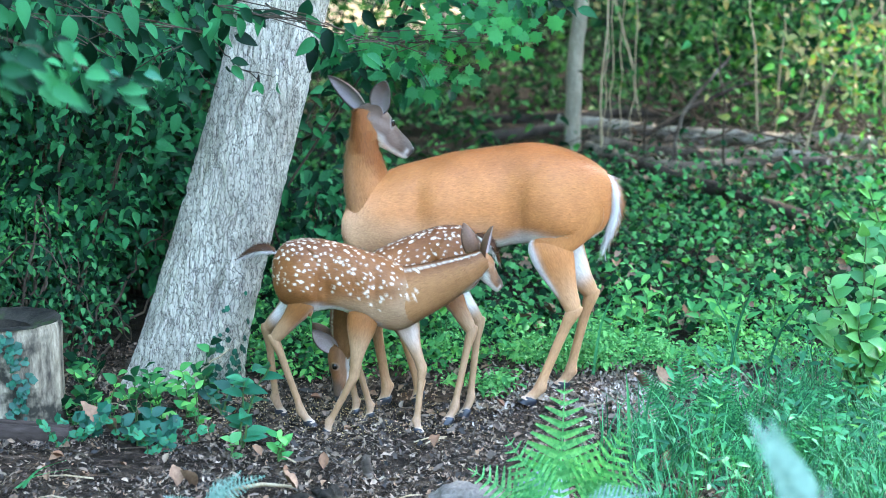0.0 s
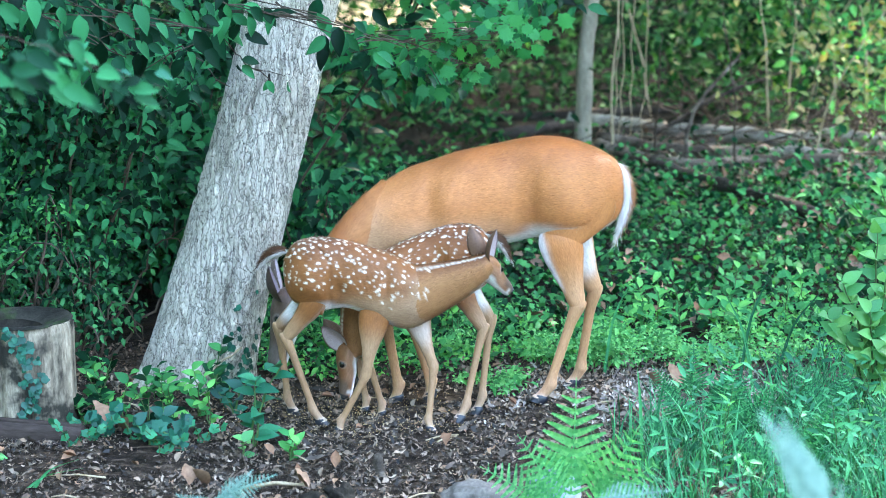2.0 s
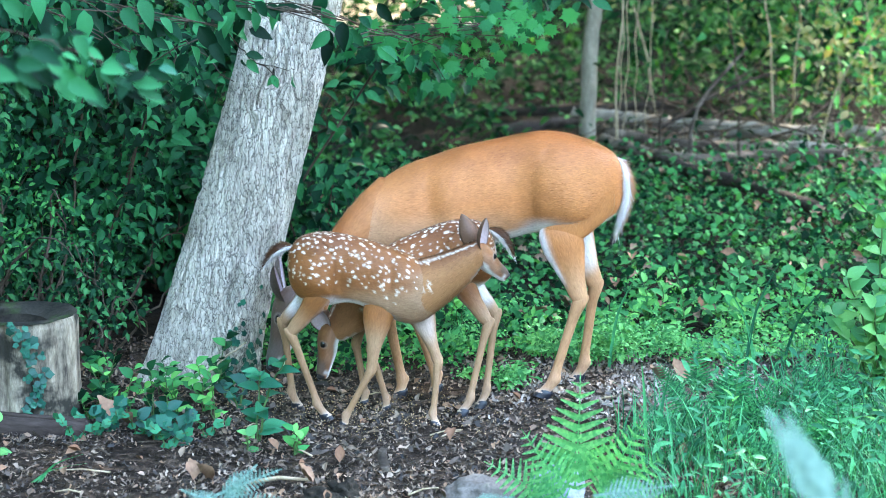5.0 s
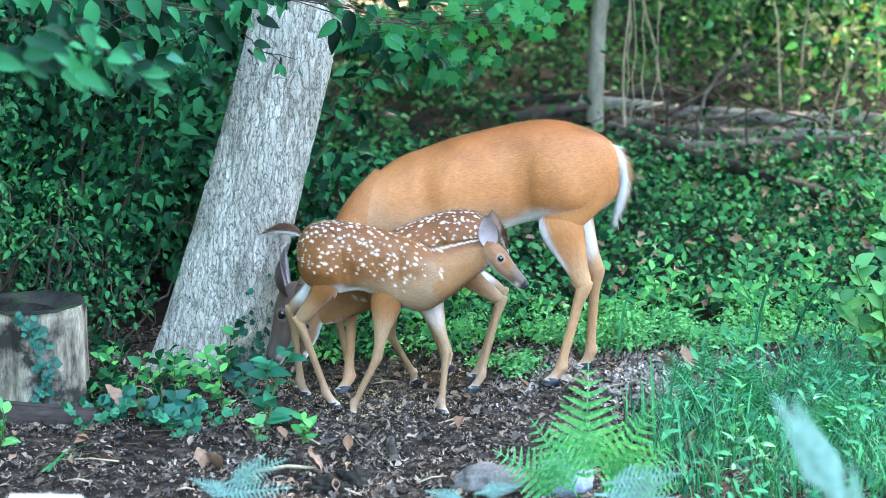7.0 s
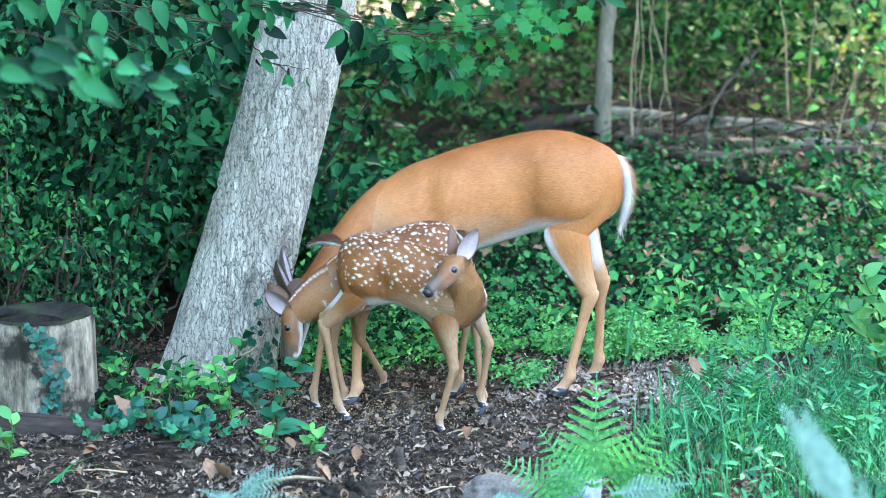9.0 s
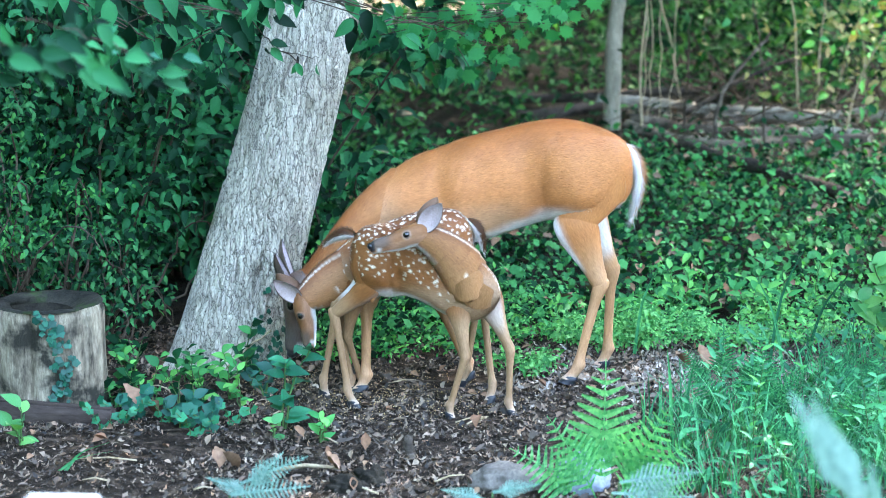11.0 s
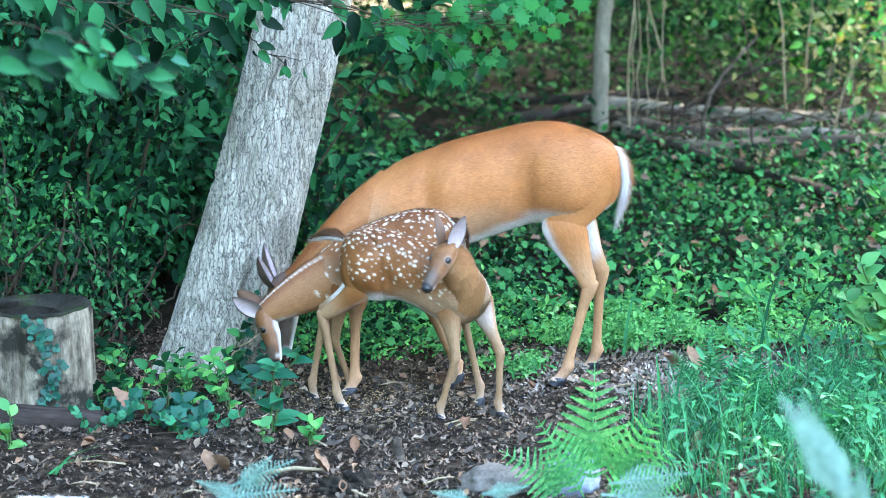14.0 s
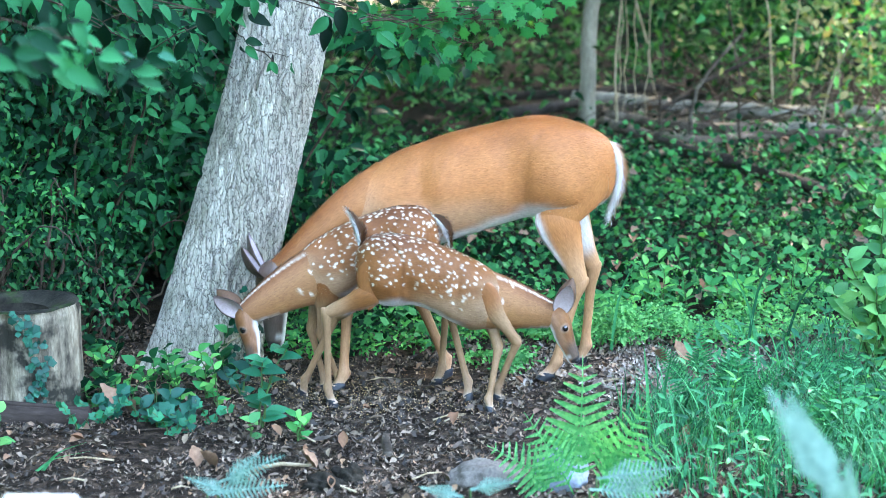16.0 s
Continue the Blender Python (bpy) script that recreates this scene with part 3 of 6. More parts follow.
def far_shade_tree():
    """An added tree, out of view, that keeps sun off the wood's edge."""
    rng = np.random.default_rng(19)
    t = thing("tree", "unseen added tree shading the wood's edge", "tree", lie(5.0, 20.0))
    part("trunk", tube(curve_points([(0, 0, -0.2), (-0.1, 0, 3), (-0.4, 0, 7.5)], 16, 0, 0.02), [0.2 - 0.009 * i for i in range(17)], 14, 0.05), BARK_THIN, t)
    n = 6500
    C = np.array([(-0.7, -0.3, 7.4)]) + rng.normal(size=(n, 3)) * np.array([(1.5, 1.8, 0.8)])
    part("crown", strewn("crown", OVAL, C, rng.normal(size=(n, 3)) + np.array([0, 0, 1.2]), rng.uniform(0.16, 0.28, n), rng), LEAF_WOOD, t)


far_shade_tree()


# added tree out of view, blocking sun from the far thicket
def back_shade_tree(x, y, seed):
    rng = np.random.default_rng(seed)
    t = thing("tree", "unseen added tree shading the far leaves", "tree", lie(x, y))
    part("trunk", tube(curve_points([(0, 0, -0.2), (0.1, 0, 3.5), (-0.2, 0, 8)], 16, 0, 0.02), [0.2 - 0.009 * i for i in range(17)], 14, 0.05), BARK_THIN, t)
    n = 5000
    C = np.array([(-0.3, 0, 8.0)]) + rng.normal(size=(n, 3)) * np.array([(2.0, 2.0, 1.0)])
    part("crown", strewn("crown", OVAL, C, rng.normal(size=(n, 3)) + np.array([0, 0, 1.2]), rng.uniform(0.18, 0.30, n), rng), LEAF_WOOD, t)


back_shade_tree(9.8, 28.5, 27)


# ---- trunks, logs and brush behind ----
def shrub_shade_tree():
    """An added tree, out of view, whose low crown darkens the shrubs."""
    rng = np.random.default_rng(23)
    t = thing("tree", "unseen added tree roofing and darkening the shrubs", "tree", lie(-3.4, 10.4))
    part("trunk", tube(curve_points([(0, 0, -0.2), (0.1, 0, 1.5), (0.4, 0, 3.4)], 12, 0, 0.02), [0.08 - 0.004 * i for i in range(13)], 12, 0.05), BARK_THIN, t)
    for dx, dy in ((1.6, -0.6), (1.9, 0.3), (-0.8, -0.7), (0.6, 1.2)):
        part("limb", tube(curve_points([(0.2, 0, 2.2), (0.2 + dx * 0.5, dy * 0.5, 2.9), (0.2 + dx, dy, 3.0)], 8, 0, 0.02), [0.03 - 0.003 * i for i in range(9)], 8), BARK_THIN, t)
    n = 5200
    C = np.array([(1.2, -0.1, 2.95)]) + rng.normal(size=(n, 3)) * np.array([(1.25, 0.85, 0.28)])
    C[:, 2] = np.maximum(C[:, 2], 2.35)
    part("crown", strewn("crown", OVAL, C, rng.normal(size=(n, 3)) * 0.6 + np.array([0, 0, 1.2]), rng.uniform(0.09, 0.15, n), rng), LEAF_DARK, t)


shrub_shade_tree()


def thin_tree():
    t = thing("young_tree", "slim straight young tree with smooth grey bark", "tree", lie(0.84, 14.8))
    pts = curve_points([(0, 0, -0.1), (0.02, 0, 0.6), (0.07, 0.02, 1.2), (0.05, 0, 2.2), (0.2, 0.1, 4.0), (0.1, 0, 6.5)], 40, 0, 0.004, 2)
    part("trunk", tube(pts, [0.058 - 0.0009 * i for i in range(41)], 14, 0.05, 3), BARK_THIN, t)
    rng = np.random.default_rng(21)
    n = 3000
    C = np.array([(0.2, 0.2, 6.2)]) + rng.normal(size=(n, 3)) * np.array([(1.8, 1.8, 0.9)])
    part("crown", strewn("crown", MAPLE, C, rng.normal(size=(n, 3)) + np.array([0, 0, 1.2]), rng.uniform(0.12, 0.2, n), rng), LEAF_WOOD, t)


thin_tree()


def log(ends, r0, r1, label, mat=DEADWOOD, n=14, seed=0, name="log", wob=0.2):
    pts = curve_points([lie(x, y, z) for x, y, z in ends], n, 0, 0.006, seed)
    o = part(name, tube(pts, [1.15 * (r0 + (r1 - r0) * i / n) for i in range(n + 1)], 12, wob, seed), mat, None, label)
    return tagged(o, "", "log" if name == "log" else "branch", "fallen wood")


log([(0.78, 15.3, 0.13), (1.05, 15.2, 0.13), (1.40, 14.95, 0.12)], 0.040, 0.034, "grey barkless log lying in the undergrowth", PALE_LOG, seed=1)
log([(1.40, 14.9, 0.11), (1.84, 14.6, 0.13), (2.30, 14.3, 0.13)], 0.036, 0.050, "pale weathered log across the brush pile", PALE_LOG, seed=2)
log([(0.25, 14.75, 0.09), (0.55, 14.85, 0.10), (0.86, 15.15, 0.12)], 0.036, 0.03, "dark log among leaves", DARK_LOG, seed=3)
log([(0.90, 14.05, 0.12), (1.15, 13.6, 0.10), (1.40, 13.25, 0.10), (1.80, 13.45, 0.11), (2.3, 13.4, 0.11)], 0.036, 0.040, "brown fallen log with flaking bark", seed=4)
log([(1.18, 13.3, 0.10), (1.56, 12.5, 0.09), (1.92, 11.8, 0.07)], 0.036, 0.030, "thin dark fallen branch", DARK_LOG, seed=5, name="fallen_branch")
log([(0.92, 14.15, 0.15), (1.42, 13.7, 0.13), (1.9, 13.75, 0.14)], 0.034, 0.034, "tan broken log on the brush pile", seed=6)
log([(1.55, 13.95, 0.08), (2.1, 13.85, 0.10), (2.5, 13.75, 0.09)], 0.042, 0.036, "tan broken log on the brush pile", PALE_LOG, seed=10)
log([(2.35, 14.6, 0.14), (2.8, 14.2, 0.13), (3.4, 14.0, 0.12)], 0.05, 0.055, "grey split log at the top of the pile", PALE_LOG, seed=8)
log([(0.2, 16.2, 0.05), (0.8, 15.9, 0.09), (1.6, 16.0, 0.12)], 0.03, 0.028, "dark log among leaves", DARK_LOG, seed=9)
log([(1.30, 14.6, 0.14), (1.75, 14.9, 0.34), (2.2, 15.2, 0.48)], 0.016, 0.008, "bare dark branch sticking out of the brush", DARK_LOG, seed=7, name="fallen_branch")
log([(1.36, 13.3, 0.06), (1.42, 13.4, 0.40), (1.72, 13.6, 0.75)], 0.012, 0.007, "bent bare stem rising from the brush", seed=11, name="fallen_branch")


def dry_stems():
    rng = random.Random(8)
    for k in range(26):
        x, y = rng.uniform(0.9, 4.2), rng.uniform(13.2, 18)
        h = rng.uniform(0.7, 2.2)
        lean = rng.uniform(-0.35, 0.35)
        pts = curve_points([lie(x, y, -0.05), lie(x + lean * 0.5, y, h * 0.5), (x + lean * 1.3, y + rng.uniform(-0.3, 0.3), h)], 9, 0, 0.012, k)
        o = part("dry_stem", tube(pts, [0.009 - 0.0007 * i for i in range(10)], 6), DRY_STEM if k % 3 else TWIG, None, "bare dry woody stem standing in the brush")
        tagged(o, "", "stem", "dry stems")
    for x in (1.02, 1.08, 1.16, 0.98):
        pts = curve_points([lie(x, 14.3, -0.05), lie(x + 0.05, 14.3, 0.9), (x - 0.02, 14.4, 3.2)], 16, 0, 0.02, int(x * 100))
        tagged(part("vine", tube(pts, 0.003, 6), DRY_STEM, None, "thin pale vine hanging beside the young tree"), "", "vine", "vines")


dry_stems()


def brush_twigs():
    """The tangle of the brush pile: hundreds of crossing twigs."""
    rng = np.random.default_rng(31)
    V, F = [], []
    for k in range(300):
        c = np.array([rng.uniform(0.9, 4.5), rng.uniform(13.2, 15.8), 0.0])
        c[2] = ground_height(c[0], c[1]) + abs(rng.normal(0.05, 0.12))
        d = rng.normal(size=3) * np.array([1, 0.7, 0.35])
        d *= rng.uniform(0.15, 0.5) / np.linalg.norm(d)
        r = rng.uniform(0.003, 0.009)
        s = np.cross(d, rng.normal(size=3))
        s *= r / np.linalg.norm(s)
        u = np.cross(d, s)
        u *= r / np.linalg.norm(u)
        b = len(V)
        for e, w in ((-1, 1.0), (1, 0.5)):
            for q in (s, u, -s, -u):
                V.append(c + e * d + q * w)
        F += [(b + i, b + (i + 1) % 4, b + 4 + (i + 1) % 4, b + 4 + i) for i in range(4)]
    stuff("brush_twigs", raw_mesh("brush_twigs", V, F), TWIG, "tangle of dry brown twigs in the brush pile", "brush")


brush_twigs()


# tan litter of the pile, also lightening it in place of sun patches
def brush_litter():
    rng = np.random.default_rng(33)
    x, y, z = scatter_flat(rng, 2600, 0.95, 3.0, 13.0, 15.0, lambda a, b: patchy(a, b, 2.2, -0.05, 3.0))
    N = np.stack([rng.normal(0, 0.6, len(x)), rng.normal(-0.6, 0.5, len(x)), np.ones(len(x))], 1)
    stuff("dry_leaves", strewn("dry_leaves", CURL, np.stack([x, y, z + np.abs(rng.normal(0.04, 0.04, len(x)))], 1), N, rng.uniform(0.04, 0.09, len(x)), rng), DRY_LEAF, "dry tan leaves caught in the brush pile", "leaf litter", smooth=False)


brush_litter()


# ---- ground cover and shrubs ----
def ground_cover():
    rng = np.random.default_rng(41)
    keep = lambda x, y: (y > 8.75 + 0.25 * np.sin(2.3 * x) + 0.25 * np.clip(x - 0.1, 0, 1) + 0.2 * rng.normal(size=len(x)) * 0.4)
    x, y, z = scatter_flat(rng, 34000, -2.2, 4.2, 8.5, 13.8, lambda a, b: keep(a, b) & ((a > -0.85) | (b > 10.2)))
    h = rng.gamma(2.0, 0.035, len(x))
    N = np.stack([rng.normal(0, 0.85, len(x)), rng.normal(-0.4, 0.85, len(x)), np.ones(len(x))], 1)
    stuff("ivy_cover", strewn("ivy_cover", IVY, np.stack([x, y, z + 0.015 + h], 1), N, np.minimum(0.016 + rng.gamma(2.0, 0.0085, len(x)), 0.06), rng), LEAF_IVY, "low carpet of ivy and creeping leaves", "ground cover")
    x, y, z = scatter_flat(rng, 30000, -4.5, 6.5, 13.2, 25, lambda a, b: patchy(a, b, 1.3, -0.12, 7.0) & ~((a > 0.3) & (a < 4.0) & (b > 12.9) & (b < 15.9) & (rng.random(len(a)) < 0.75)))
    h = rng.gamma(2.0, 0.08, len(x))
    N = np.stack([rng.normal(0, 0.6, len(x)), rng.normal(-0.5, 0.5, len(x)), np.ones(len(x))], 1)
    stuff("undergrowth", strewn("undergrowth", SMALL, np.stack([x, y, z + 0.02 + h], 1), N, rng.uniform(0.035, 0.095, len(x)), rng), LEAF_WOOD, "dark woodland undergrowth", "undergrowth")
    x, y, z = scatter_flat(rng, 260, -0.8, 3.4, 9.2, 13.2)
    N = np.stack([rng.normal(0, 0.7, len(x)), rng.normal(-0.7, 0.5, len(x)), np.ones(len(x))], 1)
    stuff("dead_leaf", strewn("dead_leaf", CURL, np.stack([x, y, z + rng.uniform(0.05, 0.13, len(x))], 1), N, rng.uniform(0.035, 0.085, len(x)), rng), RED_LEAF, "fallen brown leaves caught in the ivy", "dead leaves")
    # a pale sheet standing in for a sunlit patch of ground in the wood
    X, Y = np.meshgrid(np.linspace(-1.9, 0.1, 24), np.linspace(20.8, 25.0, 24))
    edge = 0.25 * np.sin(Y * 2.1) + 0.1 * np.sin(Y * 5.7)
    me = grid_mesh("path", np.stack([X + edge, Y, ground_height(X + edge, Y) + 0.05], -1), False)
    tagged(part("path", me, rough_material("sunlit_ground", [(0.3, (0.34, 0.27, 0.18)), (0.7, (0.62, 0.52, 0.38))], 4)), "pale sheet painted as sunlit ground in the wood", "path", "", "structure")
    # low bright weeds along the edge of the bare soil
    x, y, z = scatter_flat(rng, 15000, -0.85, 2.6, 8.50, 9.7, lambda a, b: (b > 8.62 + 0.12 * np.sin(3 * a) + 0.10 * np.clip(a - 0.3, 0, 1)) & patchy(a, b, 2.6, -0.16) & (rng.random(len(a)) < 1.25 - 0.7 * (b - 8.6)))
    tall = np.array([0.4 + 1.5 * max(0.0, noise.noise(Vector((a * 3.1, b * 3.1, 2.0))) + 0.25) for a, b in zip(x, y)])
    h = rng.gamma(2.2, 0.032, len(x)) * tall
    N = np.stack([rng.normal(0, 0.6, len(x)), rng.normal(-0.4, 0.5, len(x)), np.ones(len(x))], 1)
    stuff("low_weeds", strewn("low_weeds", SMALL, np.stack([x, y, z + 0.01 + h], 1), N, 0.010 + rng.gamma(1.6, 0.008, len(x)), rng), LEAF_BRIGHT, "bright low chickweed at the edge of the soil", "weeds")
    heads = [(a, b, rng.uniform(0.05, 0.13)) for a, b in zip(rng.uniform(0.0, 1.35, 46), rng.uniform(8.60, 8.95, 46))] + [(rng.normal(0.17, 0.07), rng.normal(8.42, 0.07), rng.uniform(0.02, 0.06)) for q in range(9)] + [(rng.normal(0.62, 0.10), rng.normal(8.74, 0.05), rng.uniform(0.08, 0.19)) for q in range(12)]
    C = np.concatenate([np.stack([rng.normal(a, 0.035, 60), rng.normal(b, 0.035, 60), 0.012 + h * rng.beta(2.2, 1.3, 60)], 1) for a, b, h in heads])
    C[:, 2] += ground_height(C[:, 0], C[:, 1])
    N = np.stack([rng.normal(0, 0.6, len(C)), rng.normal(-0.45, 0.5, len(C)), np.ones(len(C))], 1)
    stuff("spurge", strewn("spurge", SMALL, C, N, 0.010 + rng.gamma(1.6, 0.006, len(C)), rng), LEAF_SPURGE, "yellow-green leafy heads of low weed on soil", "weeds")


ground_cover()


def shrub(name, label, at, spread, n_stem, n_leaf, size, shape, mat, seed, low=0.0):
    """A shrub: stems from one foot, and leaves in flat sprays along them."""
    rng = np.random.default_rng(seed)
    rnd = random.Random(seed)
    s = thing(name, label, "shrub", lie(*at))
    P, N = [], []
    for k in range(n_stem):
        top = Vector((rng.normal(0, spread[0]), rng.normal(0, spread[1]), rng.uniform(0.35, 1.0) * spread[2]))
        foot = Vector((top.x * 0.25, top.y * 0.25, -0.03))
        midp = Vector((top.x * 0.7, top.y * 0.7, top.z * 0.62))
        pts = curve_points([foot, midp, top, top + Vector((top.x * 0.35, top.y * 0.35 - 0.1, -0.12))], 14, 0, 0.015, seed * 50 + k)
        part("stem", tube(pts, [0.007 - 0.0004 * i for i in range(15)], 6), TWIG, s)
        for q in range(n_leaf // n_stem):
            u = rnd.uniform(0.12, 1.0)
            p = pts[min(int(u * 14), 14)]
            off = Vector((rng.normal(0, 0.095), rng.normal(0, 0.085), rng.normal(-0.015, 0.028)))
            wx, wy = at[0] + p.x + off.x, at[1] + p.y + off.y
            if p.z + off.z < low or (wy < 9.0 and wx > -1.3 + 0.275 * (p.z + off.z)):
                continue
            P.append(p + off)
            N.append((rng.normal(0.15 * off.x * 8, 0.5), rng.normal(-0.65, 0.5), 0.75 + rng.normal(0, 0.45)))
    sp = np.array([0.1, -0.5, -0.35]) + rng.normal(0, 0.6, (len(P), 3))
    part("foliage", strewn("foliage", shape, np.array(P), np.array(N), rng.uniform(size * 0.6, size * 1.25, len(P)), rng, sp), mat, s)
    return s


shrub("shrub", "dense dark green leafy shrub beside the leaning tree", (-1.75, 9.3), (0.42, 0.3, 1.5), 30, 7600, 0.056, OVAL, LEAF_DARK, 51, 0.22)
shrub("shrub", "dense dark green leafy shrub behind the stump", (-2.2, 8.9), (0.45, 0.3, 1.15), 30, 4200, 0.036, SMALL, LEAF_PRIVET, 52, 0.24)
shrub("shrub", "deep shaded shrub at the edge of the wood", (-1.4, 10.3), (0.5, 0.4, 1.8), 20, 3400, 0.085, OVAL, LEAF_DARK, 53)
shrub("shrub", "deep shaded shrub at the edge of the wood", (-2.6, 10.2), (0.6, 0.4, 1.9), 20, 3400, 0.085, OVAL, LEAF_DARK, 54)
shrub("shrub", "low small-leaved shrub between stump and tree", (-1.55, 8.75), (0.25, 0.18, 0.6), 18, 1500, 0.034, SMALL, LEAF_PRIVET, 55, 0.16)
shrub("shrub", "light green small-leaved privet among dark shrubs", (-1.72, 8.72), (0.22, 0.14, 0.95), 16, 1300, 0.030, SMALL, LEAF_FRESH, 56, 0.45)
shrub("shrub", "low dark leafy shrub behind the leaning tree", (-0.62, 10.4), (0.5, 0.3, 0.55), 16, 1600, 0.06, OVAL, LEAF_DARK, 57)


def thicket(name, label, x0, x1, y0, y1, h, n, size, shape, mat, seed):
    """A stretch of the wood behind: trunks are things of their own, this is its leaves."""
    rng = np.random.default_rng(seed)
    m = max(6, n // 130)
    cx, cy = rng.uniform(x0, x1, m), rng.uniform(y0, y1, m)
    cz = ground_height(cx, cy) + rng.uniform(0.1, 1.0, m) * h
    k = rng.integers(0, m, n)
    P = np.stack([cx[k], cy[k], cz[k]], 1) + rng.normal(size=(n, 3)) * np.array([0.38, 0.3, 0.16])
    P[:, 2] = np.maximum(P[:, 2], ground_height(P[:, 0], P[:, 1]) + 0.02)
    N = np.stack([rng.normal(0, 0.8, n), rng.normal(-0.5, 0.7, n), 0.9 + rng.normal(0, 0.45, n)], 1)
    stuff(name, strewn(name, shape, P, N, rng.uniform(size * 0.6, size * 1.3, n), rng), mat, label, "foliage")


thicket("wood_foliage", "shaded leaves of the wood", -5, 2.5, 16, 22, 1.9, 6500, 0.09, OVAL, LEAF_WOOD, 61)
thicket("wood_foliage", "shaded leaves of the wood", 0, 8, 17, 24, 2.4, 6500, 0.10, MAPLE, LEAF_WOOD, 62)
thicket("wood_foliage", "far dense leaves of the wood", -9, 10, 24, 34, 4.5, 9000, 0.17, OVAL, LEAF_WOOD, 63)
thicket("brush_leaves", "sunlit yellow leaves in the brush", 1.5, 4.4, 14.8, 17.0, 1.2, 600, 0.07, OVAL, LEAF_YELLOW, 64)
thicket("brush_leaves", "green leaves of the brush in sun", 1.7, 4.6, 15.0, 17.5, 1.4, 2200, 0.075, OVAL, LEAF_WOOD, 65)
thicket("bramble_leaves", "light green brambles at the path's edge", 1.9, 2.9, 9.6, 12.4, 0.4, 900, 0.06, OVAL, LEAF_IVY, 66)

# pale leaf colours here also stand in for a patch of sun
thicket("vine_leaves", "large pale green vine leaves in the sun", 2.1, 3.1, 13.2, 14.2, 0.9, 200, 0.065, OVAL, LEAF_YELLOW, 67)
thicket("vine_leaves", "large pale green vine leaves in the sun", 1.9, 3.2, 13.6, 15.2, 1.1, 420, 0.07, OVAL, LEAF_BRIGHT, 68)


def far_wood():
    rnd = random.Random(71)
    for k in range(22):
        x, y = rnd.uniform(-9, 2.5), rnd.uniform(16.5, 34)
        x = x - 2.5 if -0.03 < x / y < 0.14 else x
        r = rnd.uniform(0.05, 0.16)
        pts = curve_points([lie(x, y, -0.2), lie(x + rnd.uniform(-0.2, 0.2), y, 3), (x + rnd.uniform(-0.6, 0.6), y, 9)], 14, 0, 0.02, k)
        t = thing("wood_tree", "slim forest tree deep in the wood", "tree", (0, 0, 0), "trees of the wood")
        part("trunk", tube(pts, [r * (1 - 0.03 * i) for i in range(15)], 10, 0.06, k), BARK_THIN, t)
        rng = np.random.default_rng(700 + k)
        n = 1100
        C = np.array([pts[-3]]) + rng.normal(size=(n, 3)) * np.array([(2.0, 2.0, 1.7)])
        part("crown", strewn("crown", OVAL, C, rng.normal(size=(n, 3)) + np.array([0, 0, 1]), rng.uniform(0.2, 0.4, n), rng), LEAF_WOOD, t)
    wood = plain_material("far_woodland", (0.02, 0.05, 0.02), 0.9, 0.1, 0.6)
    bm = bmesh.new()
    bm.faces.new([bm.verts.new(v) for v in ((-60, 48, -2), (60, 48, -2), (60, 48, 22), (-60, 48, 22))])
    tagged(part("backdrop", bm, wood), "dark green wall of distant woodland", "backdrop", "", "structure")
    # unseen walls added at the sides and behind, heights set to shape the light
    for ends, tall in ((((-10, -12), (-10, 44)), 12), (((15, -12), (15, 44)), 8), (((-10, -12), (1, -12)), 9), (((1, -12), (15, -12)), 3.5)):
        bm = bmesh.new()
        (xa, ya), (xb, yb) = ends
        nx, ny = (0.4, 0) if xa == xb else (0, -0.4)
        nx = -nx if xa < 0 else nx
        v = [bm.verts.new(p) for p in ((xa, ya, -1), (xb, yb, -1), (xb, yb, tall), (xa, ya, tall))]
        w = [bm.verts.new((q.co.x + nx, q.co.y + ny, q.co.z)) for q in v]
        bm.faces.new(v)
        bm.faces.new(w[::-1])
        for i in range(4):
            bm.faces.new((v[i], v[(i + 1) % 4], w[(i + 1) % 4], w[i]))
        tagged(part("backdrop", bm, wood, smooth=False), "unseen dark green wall closing the garden and shaping its light", "backdrop", "", "structure")


far_wood()


# ---- plants about the clearing, leaf by leaf ----
SHARED = {}


def leaf_mesh(key):
    """One mesh for all leaves of a kind; key is (shape's name, material)."""
    if key not in SHARED:
        V, F = {"oval": OVAL, "broad": BROAD, "narrow": NARROW, "maple": MAPLE, "ivy": IVY, "small": SMALL}[key[0]]
        me = raw_mesh("leaf", V, F)
        me.polygons.foreach_set("use_smooth", [True] * len(me.polygons))
        me.materials.append(key[1])
        SHARED[key] = me
    return SHARED[key]


def leaf(parent, key, at, way, face, size):
    """A leaf at a place, growing along way with its upper side to face."""
    ob = new("leaf", leaf_mesh(key))
    ob.parent = parent
    y = Vector(way).normalized()
    z = Vector(face)
    z = (z - y * z.dot(y)).normalized()
    x = y.cross(z)
    ob.matrix_basis = Matrix.Translation(at) @ Matrix((x, y, z)).transposed().to_4x4() @ Matrix.Diagonal((size, size, size, 1))
    return ob


